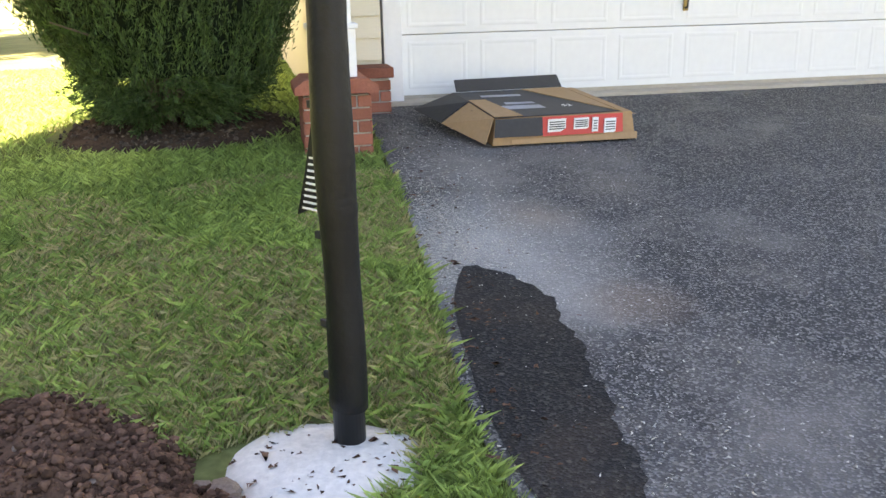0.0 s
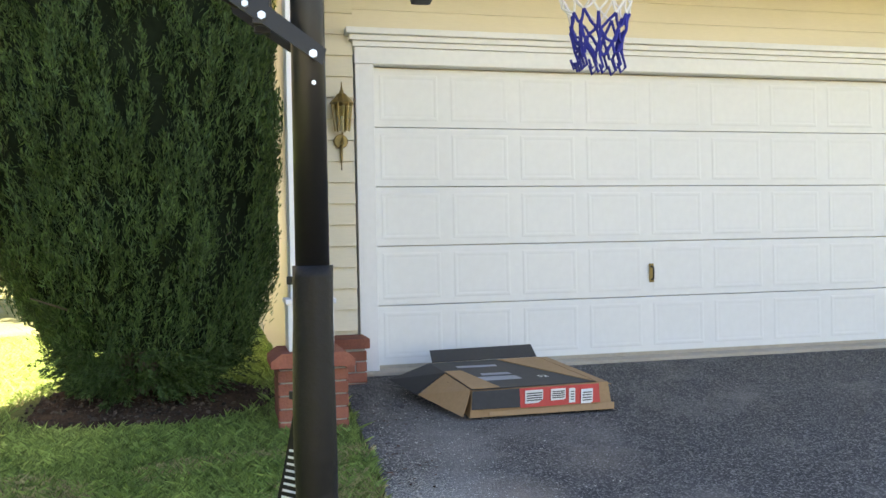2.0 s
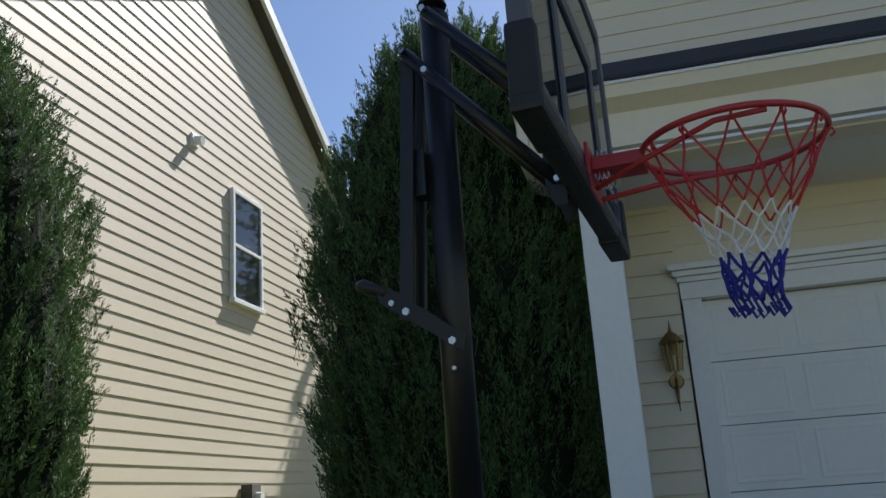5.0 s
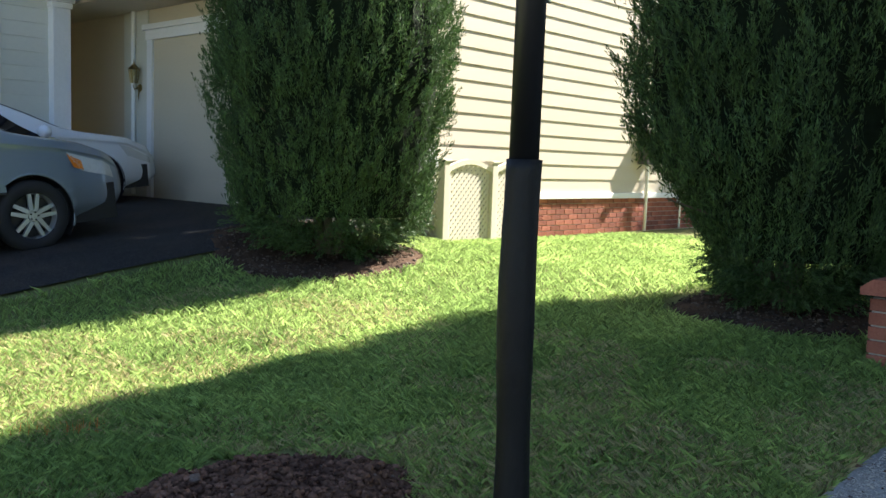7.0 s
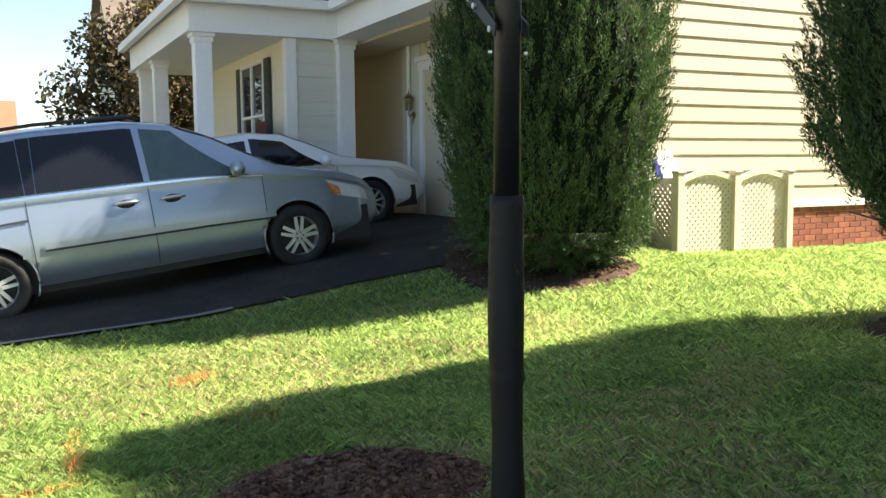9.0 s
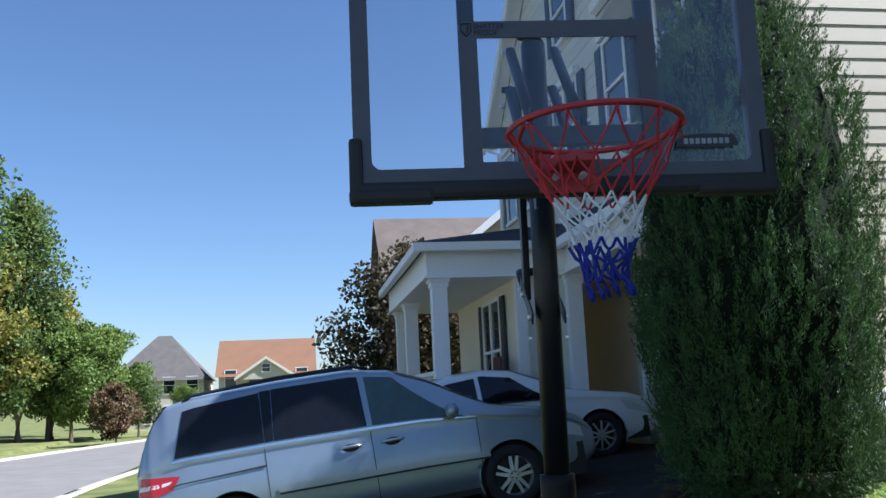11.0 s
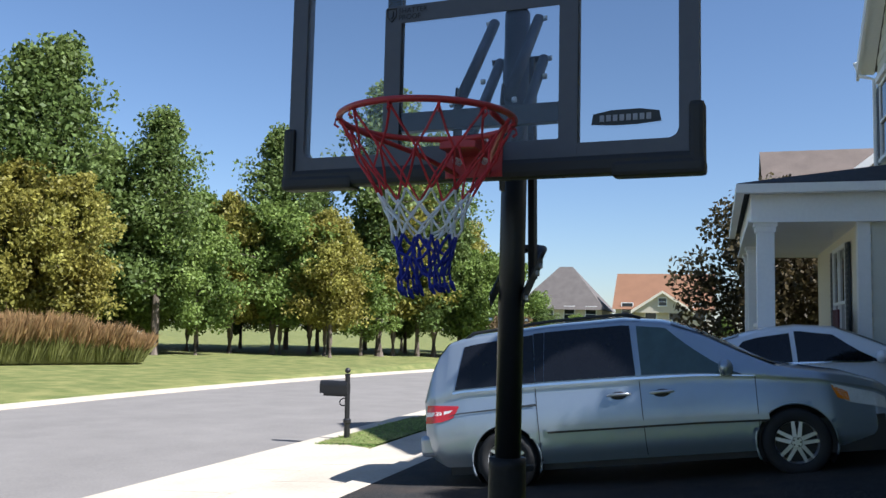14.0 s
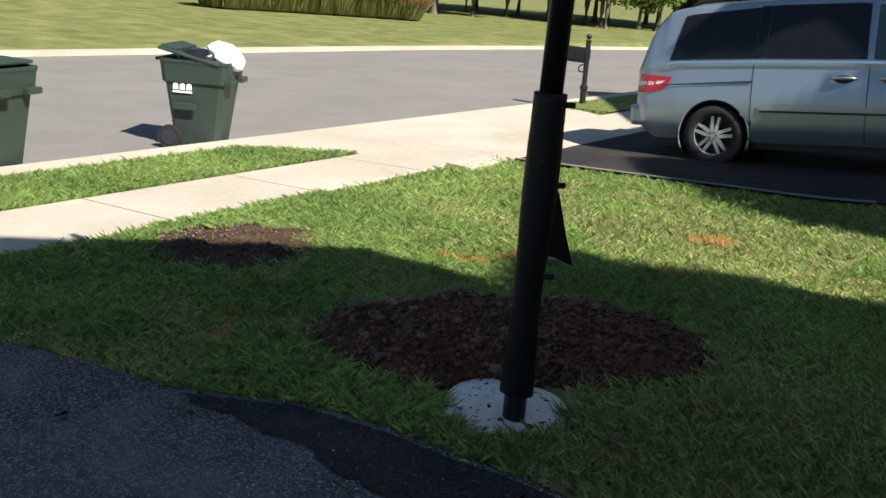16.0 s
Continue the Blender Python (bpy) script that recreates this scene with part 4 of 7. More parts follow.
for i in range(4):
    piece("siding_board", lap, wall2, pose(0.6, GY - 0.0 + 0.004, 2.985 + 0.155 * i))
upper = part("wall", box(nb(), (0.22, GY + 0.03, 3.4), (9.6, 13.5, 5.7)), "siding", house)
part("gable_wall", prism(nb(), [(0.22, 5.7), (4.9, 10.6), (9.6, 5.7)], "y", GY + 0.03, 13.5), "siding", house)
lap = lap_mesh("siding_board", 9.4, 0.155, "siding")
for i in range(6):
    piece("siding_board", lap, upper, pose(0.22, GY + 0.03, 4.63 + 0.155 * i))
gb = part("gable_siding", prism(nb(), [(0.6, 5.56), (4.9, 10.0), (9.2, 5.56)], "y", GY + 0.02, GY + 0.028), "siding", house)
for i in range(20):
    z = 5.56 + 0.155 * i
    w = 4.65 * min(1.0, (10.6 - z - 0.155) / 4.9)
    piece("siding_board", lap_mesh("siding_board", 2 * w, 0.155, "siding"), gb, pose(4.91 - w, GY + 0.03, z))
part("corner_board", box(nb(), (0.19, GY - 0.01, 4.3), (0.31, GY + 0.12, 5.7), 0.004), "white", house)
bm = nb()
prism(bm, [(0.02, 5.83), (0.02, 6.08), (4.9, 11.1), (10.1, 5.75), (10.1, 5.5), (4.9, 10.8)], "y", 3.85, 14.0)
part("roof", bm, "shingle", house)
# unseen solid block, added to keep sun from leaking through the door's gaps
part("wall", box(nb(), (0.46, GY + 0.32, 0.1), (9.6, 13.5, 3.39)), "siding", house)
# garage door, its trim
panel_door(house, 0.895, 5.873, 0.50, 2.73, GY + 0.07, 9, 5)
part("door_jamb", box(nb(), (0.755, GY - 0.03, 0.46), (0.892, GY + 0.1, 2.735), 0.006), "white", house)
part("door_jamb", box(nb(), (5.876, GY - 0.03, 0.46), (6.013, GY + 0.1, 2.735), 0.006), "white", house)
part("door_header", box(nb(), (0.75, GY - 0.035, 2.738), (6.023, GY + 0.1, 2.859), 0.005), "white", house)
for x, y, z0, z1 in ((0.735, 0.055, 2.86, 2.899), (0.71, 0.085, 2.90, 2.939), (0.68, 0.12, 2.94, 2.985)):
    part("header_moulding", box(nb(), (x, GY - y, z0), (6.773 - x, GY + 0.1, z1), 0.005), "white", house)
part("threshold", box(nb(), (0.7, GY - 0.12, 0.30), (6.05, GY + 0.3, 0.475), 0.01), "concrete", house, "worn concrete sill")
# brick base and pier
base = part("brick_base", box(nb(), (0.24, GY - 0.02, 0.2), (0.72, GY, 0.24)), "mortar", house)
brick_block(base, (0.24, GY - 0.33, 0.36), (0.75, GY - 0.02, 0.68), "flr")
part("cap_course", box(nb(), (0.22, GY - 0.36, 0.68), (0.77, GY - 0.02, 0.75), 0.006), "brick", base)
pier = part("pier", box(nb(), (0.1, 3.0, 0.1), (0.5, 3.4, 0.2)), "mortar", house)
brick_block(pier, (0.08, 2.97, 0.22), (0.49, 3.38, 0.68), "flrb")
bm = nb()
prism(bm, [(0.04, 0.69), (0.53, 0.69), (0.53, 0.73), (0.47, 0.775), (0.10, 0.775), (0.04, 0.73)], "y", 2.93, 3.42)
part("cap_course", bm, "brick", pier)
column(house, 0.285, 3.17, 0.775, 3.44, 0.23)
# roof over the garage front: soffit, beam, gutter, shingles
part("soffit", box(nb(), (-0.15, 2.98, 3.455), (7.8, GY + 0.03, 3.475)), "white", house)
bm = box(nb(), (0.2, 3.06, 3.44), (7.8, 3.28, 3.72), 0.005)
part("beam", bm, "cream", house)
bm = nb()
prism(bm, [(2.98, 3.5), (2.98, 3.72), (2.86, 3.78), (2.84, 3.86), (2.90, 3.87), (3.05, 3.87), (3.05, 3.5)], "x", -0.16, 7.8)
gut = part("gutter", bm, "cream", house)
part("fascia_lip", box(nb(), (-0.17, 2.825, 3.855), (7.8, 2.87, 3.875), 0.004), "white", gut)
bm = nb()
prism(bm, [(2.82, 3.88), (2.82, 3.905), (GY + 0.05, 4.72), (GY + 0.05, 4.68)], "x", -0.12, 7.8)
part("porch_roof", bm, "shingle", house)
bm = nb()
prism(bm, [(2.86, 3.48), (2.86, 3.87), (GY, 4.57), (GY, 3.48)], "x", -0.14, -0.08)
part("gable_end", bm, "cream", house)
for x in (2.0, 4.9, 7.4):
    sash_window(house, pose(x + 0.06, GY + 0.01, 5.72), 0.9, 1.1)
coach_lamp(pose(0.67, GY - 0.015, 2.335))

# neighbour's house
NX, NY, FY = -5.75, 4.75, 3.9
nbh = thing("house", "beige-sided two-storey house with porch and dark shutters", "house")
part("wall", box(nb(), (-16.7, FY, 3.4), (NX, 16.8, 7.0)), "siding_nb", nbh)
part("wall", box(nb(), (-15.3, NY, 0.3), (NX, 16.8, 3.4)), "siding_nb", nbh)
bm = nb()
prism(bm, [(FY, 7.0), (10.35, 10.72), (16.8, 7.0)], "x", -8.3, NX)
part("gable_wall", bm, "siding_nb", nbh)
side = part("wall", box(nb(), (NX - 0.1, 4.8, 0.9), (NX - 0.002, 16.7, 0.95)), "siding_nb", nbh)
E_NB = 0.2
cache = {}
for i in range(50):
    z = 0.95 + E_NB * i
    if z > 10.4:
        break
    y0, y1 = (NY - 0.02, 16.8) if z < 3.3 else (FY, 16.8)
    if z > 6.9:
        k = (z + 0.2 - 7.0) / 3.72 * 6.45
        y0, y1 = FY + k, 16.8 - k
    key = round(y1 - y0, 2)
    if key not in cache:
        cache[key] = lap_mesh("siding_board", key, E_NB, "siding_nb", "y")
    piece("siding_board", cache[key], side, pose(NX, y0, z))
brick_wall = part("brick_base", box(nb(), (NX - 0.15, NY, -0.1), (NX - 0.03, 16.8, 0.9)), "mortar", nbh)
brick_block(brick_wall, (NX - 0.14, 7.0, 0.34), (NX + 0.02, 13.3, 0.87), "r")
part("drip_trim", box(nb(), (NX - 0.02, NY, 0.865), (NX + 0.05, 16.8, 0.95), 0.006), "white", nbh)
bm = nb()
prism(bm, [(3.35, 6.72), (3.35, 6.86), (10.35, 10.95), (17.4, 6.86), (17.4, 6.72), (10.35, 10.75)], "x", -8.3, NX + 0.3)
part("roof", bm, "shingle_grey", nbh)
part("soffit", box(nb(), (-8.3, 3.4, 6.70), (NX + 0.28, 3.95, 6.73)), "white", nbh)
bm = nb()
prism(bm, [(3.39, 6.72), (3.27, 6.78), (3.25, 6.88), (3.39, 6.88)], "x", -8.3, NX + 0.3)
part("gutter", bm, "white", nbh)
part("rake_trim", prism(nb(), [(3.35, 6.62), (3.35, 6.84), (10.35, 10.92), (17.4, 6.84), (17.4, 6.62), (10.35, 10.66)], "x", NX + 0.24, NX + 0.31), "white", nbh)
part("downspout", tube(nb(), [(-16.95, 3.5, 7.5), (-16.9, 3.6, 7.2), (-16.65, 3.82, 7.05), (-16.65, 3.82, 4.3)], 0.04, 8), "white", nbh)
# second-storey front: boards and windows
front = part("wall", box(nb(), (-16.68, FY - 0.015, 4.0), (NX, FY, 4.1)), "siding_nb", nbh)
lap = lap_mesh("siding_board", 10.95, E_NB, "siding_grey")
for i in range(13):
    piece("siding_board", lap, front, pose(-16.7, FY - 0.01, 4.35 + E_NB * i))
for x, w in ((-15.7, 0.8), (-13.9, 0.8), (-11.5, 1.35), (-9.0, 0.8), (-7.0, 0.8)):
    win = sash_window(nbh, pose(x, FY - 0.03, 5.3), w, 1.45)
    part("window_head", box(nb(), (-w / 2 - 0.12, -0.11, 1.53), (w / 2 + 0.12, 0.0, 1.66), 0.02), "white", win)
    if w > 1:
        part("mullion", box(nb(), (-0.05, -0.055, 0.0), (0.05, 0.01, 1.45), 0.004), "white", win)
# its front gable
GL, GR, GM, GE, GP = -16.7, -8.3, -12.5, 7.55, 10.75
fg = part("gable_wall", prism(nb(), [(GL, 6.99), (GL, GE), (GM, GP), (GR, GE), (GR, 6.99)], "y", FY + 0.01, 16.7), "siding_grey", nbh)
for i in range(18):
    z = 6.95 + E_NB * i
    w = 4.2 * min(1.0, (GP - z - E_NB) / (GP - GE))
    if w > 0.15:
        piece("siding_board", lap_mesh("siding_board", 2 * w, E_NB, "siding_grey"), fg, pose(GM - w, FY, z))
for nm, lo_, up, y0, y1, mt in (("roof", 0.0, 0.17, 3.6, 16.9, "shingle_grey"), ("rake_trim", -0.17, 0.12, 3.53, 3.59, "white"), ("soffit", -0.05, -0.005, 3.591, FY - 0.02, "white")):
    e = 0.32
    part(nm, prism(nb(), [(GL - e, GE - 0.25 + lo_), (GL - e, GE - 0.25 + up), (GM, GP + up), (GR + e, GE - 0.25 + up), (GR + e, GE - 0.25 + lo_), (GM, GP + lo_)], "y", y0, y1), mt, nbh)
sash_window(nbh, pose(-11.5, FY - 0.03, 7.7), 0.75, 1.1)
# its garage front
panel_door(nbh, -10.45, -6.2, 0.62, 2.95, NY + 0.05, 8, 5, False)
bm = box(nb(), (-10.6, NY - 0.04, 0.6), (-10.46, NY + 0.1, 3.0), 0.006)
box(bm, (-10.62, NY - 0.05, 2.96), (-6.1, NY + 0.1, 3.1), 0.006)
box(bm, (-10.66, NY - 0.09, 3.1), (-6.06, NY + 0.1, 3.18), 0.008)
part("door_trim", bm, "white", nbh)
part("wall", box(nb(), (-11.3, NY - 0.02, 0.5), (-10.6, NY, 3.5)), "siding_grey", nbh)
part("downspout", rod(nb(), (-10.95, NY - 0.06, 0.7), (-10.95, NY - 0.06, 3.5), 0.035), "white", nbh)
lan = coach_lamp(pose(-10.8, NY - 0.03, 2.45))
# its porch
PX = -11.05
part("soffit", box(nb(), (-17.3, 1.15, 3.44), (PX + 0.1, 4.3, 3.47)), "white", nbh)
part("soffit", box(nb(), (PX - 0.1, 3.4, 3.445), (NX, NY, 3.475)), "white", nbh)
bm = box(nb(), (-17.3, 1.2, 3.46), (PX, 1.4, 3.95), 0.005)
box(bm, (PX - 0.2, 1.2, 3.462), (PX + 0.003, 3.6, 3.952), 0.005)
box(bm, (PX - 0.1, 3.5, 3.464), (NX, 3.7, 3.954), 0.005)
part("beam", bm, "white", nbh)
bm = box(nb(), (-17.4, 0.98, 3.86), (PX + 0.24, 1.1, 4.0), 0.01)
box(bm, (PX + 0.12, 0.98, 3.862), (PX + 0.242, 3.4, 4.002), 0.01)
box(bm, (PX + 0.12, 3.28, 3.864), (NX + 0.1, 3.4, 4.004), 0.01)
part("gutter", bm, "white", nbh)
bm = nb()
vs = [bm.verts.new(p) for p in ((-17.4, 1.0, 4.01), (PX + 0.24, 1.0, 4.01), (PX + 0.24, 3.3, 4.01), (NX + 0.15, 3.3, 4.01), (NX + 0.15, 3.92, 4.24), (-12.5, 3.92, 4.6), (-17.4, 3.92, 4.6))]
lo = [bm.verts.new((v.co.x, v.co.y, 3.985)) for v in vs]
bm.faces.new((vs[0], vs[1], vs[5], vs[6]))
bm.faces.new((vs[1], vs[2], vs[5]))
bm.faces.new((vs[2], vs[3], vs[4], vs[5]))
bm.faces.new(list(reversed(lo)))
for i in range(7):
    bm.faces.new((lo[i], lo[(i + 1) % 7], vs[(i + 1) % 7], vs[i]))
bmesh.ops.recalc_face_normals(bm, faces=bm.faces)
part("porch_roof", bm, "shingle", nbh)
for x, y in ((PX - 0.12, 1.4), (-14.9, 1.4), (-16.6, 1.4)):
    column(nbh, x, y, 1.1, 3.46, 0.25)
column(nbh, PX - 0.02, 3.62, 0.62, 3.45, 0.25)
part("porch_floor", box(nb(), (-17.4, 1.1, 0.2), (PX, 2.85, 1.1), 0.01), "concrete", nbh)
pw = part("wall", box(nb(), (-16.7, 2.70, 0.6), (PX - 0.05, 2.85, 3.46)), "cream", nbh)
pside = part("wall", box(nb(), (PX - 0.2, 2.85, 0.5), (PX - 0.06, 3.55, 3.46)), "siding_grey", nbh)
lap = lap_mesh("siding_board", 0.72, E_NB, "siding_grey", "y")
for i in range(14):
    piece("siding_board", lap, pside, pose(PX - 0.06, 2.82, 0.66 + E_NB * i))
part("corner_board", box(nb(), (PX - 0.2, 2.66, 0.6), (PX - 0.02, 2.83, 3.46), 0.004), "white", nbh)
win = sash_window(nbh, pose(-13.1, 2.69, 1.45), 1.4, 1.75)
part("mullion", box(nb(), (-0.05, -0.055, 0.0), (0.05, 0.01, 1.75), 0.004), "white", win)
bm = nb()
box(bm, (-14.75, 1.36, 1.92), (-11.3, 1.43, 1.99), 0.004)
box(bm, (-14.75, 1.37, 1.22), (-11.3, 1.42, 1.27), 0.004)
for i in range(31):
    box(bm, (-14.68 + 0.11 * i, 1.375, 1.27), (-14.64 + 0.11 * i, 1.415, 1.92))
part("railing", bm, "white", nbh)
ch = thing("porch_chair", "maroon slatted wooden chair on the porch", "chair", pose(-11.75, 2.2, 1.1))
bm = nb()
for i in range(5):
    box(bm, (-0.3 + 0.125 * i, 0.22, 0.4), (-0.2 + 0.125 * i, 0.25, 1.08), 0.004)
part("backrest", bm, "maroon", ch)
part("seat", box(nb(), (-0.32, -0.28, 0.38), (0.32, 0.25, 0.42), 0.005), "maroon", ch)
for sx in (-0.3, 0.26):
    for sy in (-0.26, 0.2):
        part("leg", box(nb(), (sx, sy, 0), (sx + 0.05, sy + 0.05, 0.4 if sy > 0 else 0.62), 0.004), "maroon", ch)
    part("armrest", box(nb(), (sx - 0.02, -0.3, 0.62), (sx + 0.08, 0.24, 0.645), 0.004), "maroon", ch)
# side window, vent and meter
win = sash_window(nbh, pose(NX + 0.03, 10.65, 4.75, 0, 0, 90), 0.95, 1.75, False)
part("hood", box(nb(), (NX, 10.0, 6.52), (NX + 0.14, 11.3, 6.68), 0.02), "siding_nb", win)
part("dryer_vent", rod(box(nb(), (NX, 8.85, 6.83), (NX + 0.04, 9.05, 7.03), 0.01), (NX + 0.02, 8.95, 6.93), (NX + 0.16, 8.95, 6.91), 0.07, seg=16), "white", nbh)
meter = thing("electric_meter", "grey electric meter box on the siding wall", "meter box", pose(NX + 0.02, 10.6, 1.3))
part("meter_box", box(nb(), (0, -0.16, 0.1), (0.18, 0.16, 0.62), 0.012), "shingle_grey", meter)
part("meter_dial", rod(nb(), (0.18, 0, 0.42), (0.28, 0, 0.42), 0.085, 0.075, 20), "lens", meter)
part("conduit", rod(nb(), (0.09, 0.0, -0.95), (0.09, 0.0, 0.12), 0.028), "zinc", meter)
sp = thing("hose_spigot", "small grey pipe outlet on the brick base", "spigot", pose(NX + 0.02, 11.8, 0.36))
part("pipe", tube(nb(), [(0.06, 0, 0), (0.06, 0, 0.42), (0.0, 0, 0.5)], 0.018, 8), "zinc", sp)
part("valve", box(nb(), (0.02, -0.06, 0.42), (0.14, 0.06, 0.6), 0.01), "zinc", sp)

# lattice screen
lat = thing("lattice_screen", "cream lattice enclosure with arched panels against the house", "lattice fence", pose(0.04, -0.05, 0.30))


def lattice_panel(y0, y1, x, ax="y", arch=True):
    pn = new("panel")
    pn.parent = lat
    h = 0.98
    n = 14

    def P(s, z, d=0.0):
        return (x + d, s, z) if ax == "y" else (s, x + d, z)

    def topz(s):
        return h + (0.09 * math.sin(math.pi * (s - y0) / (y1 - y0)) if arch else 0)

    bm = nb()
    sl = 0.082
    L = y1 - y0
    for sgn in (1, -1):
        k = -14
        while k < 28:
            c = y0 + k * sl
            pts = []
            for i in range(41):
                z = 0.06 + (h + 0.1) * i / 40
                s = c + sgn * z
                if y0 <= s <= y1 and z <= topz(s) - 0.02:
                    pts.append((s, z))
            if len(pts) > 1:
                (s0, z0), (s1, z1) = pts[0], pts[-1]
                w = 0.0135
                d0, d1 = (0.0, 0.006) if sgn == 1 else (-0.006, 0.0)
                v = [bm.verts.new(P(a + b * w * sgn, zz - b * w, d)) for d in (d0, d1) for a, zz, b in ((s0, z0, -1), (s0, z0, 1), (s1, z1, 1), (s1, z1, -1))]
                for f in ((0, 1, 2, 3), (7, 6, 5, 4), (0, 4, 5, 1), (1, 5, 6, 2), (2, 6, 7, 3), (3, 7, 4, 0)):
                    bm.faces.new([v[i] for i in f])
            k += 1
    bmesh.ops.recalc_face_normals(bm, faces=bm.faces)
    part("slats", bm, "lattice", pn)
    bm = nb()
    pts = [(y0 + L * i / n, topz(y0 + L * i / n)) for i in range(n + 1)]
    for (a, za), (b, zb) in zip(pts, pts[1:]):
        v = [bm.verts.new(P(s, z, d)) for d in (-0.02, 0.03) for s, z in ((a, za - 0.06), (b, zb - 0.06), (b, zb), (a, za))]
        for f in ((0, 1, 2, 3), (7, 6, 5, 4), (0, 4, 5, 1), (2, 6, 7, 3)):
            bm.faces.new([v[i] for i in f])
    bmesh.ops.remove_doubles(bm, verts=bm.verts, dist=0.0005)
    bmesh.ops.recalc_face_normals(bm, faces=bm.faces)
    part("arched_rail", bm, "lattice", pn)
    bm = nb()
    a, b = P(y0, 0.02, -0.018), P(y1, 0.09, 0.028)
    box(bm, [min(p, q) for p, q in zip(a, b)], [max(p, q) for p, q in zip(a, b)], 0.004)
    part("bottom_rail", bm, "lattice", pn)


def lattice_post(x, y):
    part("post", box(box(nb(), (x - 0.05, y - 0.05, -0.1), (x + 0.05, y + 0.05, 1.03), 0.006), (x - 0.06, y - 0.06, 1.03), (x + 0.06, y + 0.06, 1.06), 0.008), "lattice", lat)


for y in (5.42, 6.27, 7.12):
    lattice_post(-5.25, y)
lattice_panel(5.47, 6.22, -5.25)
lattice_panel(6.32, 7.07, -5.25)
lattice_panel(-6.0, -5.3, 5.42, "x", False)
# unseen ribbed box, added behind the panels so that the lattice holes read dark
backing = thing("air_conditioner", "dark grey box added behind the lattice to darken its holes", "air conditioner", pose(-5.52, 6.35, 0.3))
part("backing_box", box(nb(), (-0.18, -0.55, 0.02), (0.18, 0.55, 0.95), 0.02), "backing_grey", backing)
for k in range(14):
    part("backing_rib", box(nb(), (0.18, -0.5, 0.1 + 0.058 * k), (0.195, 0.5, 0.125 + 0.058 * k), 0.003), "black_plastic", backing)
bl = thing("folding_chair", "folded white and blue folding chair behind the lattice", "folding chair", pose(-5.55, 5.95, 0.36))
part("canvas", box(nb(), (-0.02, -0.3, 0.3), (0.03, 0.3, 1.22), 0.008, pose(0, -0.15, 0, 0, -8, 0) @ pose(0, 0, 0, 20, 0, 0)), "paper", bl)
part("canvas_stripe", box(nb(), (0.03, -0.02, 0.5), (0.036, 0.06, 1.2), 0.002, pose(0, -0.15, 0, 0, -8, 0) @ pose(0, 0, 0, 20, 0, 0)), "blue_cord", bl)
for s in (-0.28, 0.28):
    part("leg", rod(nb(), (0, s - 0.1, 0.0), (0, s - 0.12, 0.5), 0.014), "zinc", bl)


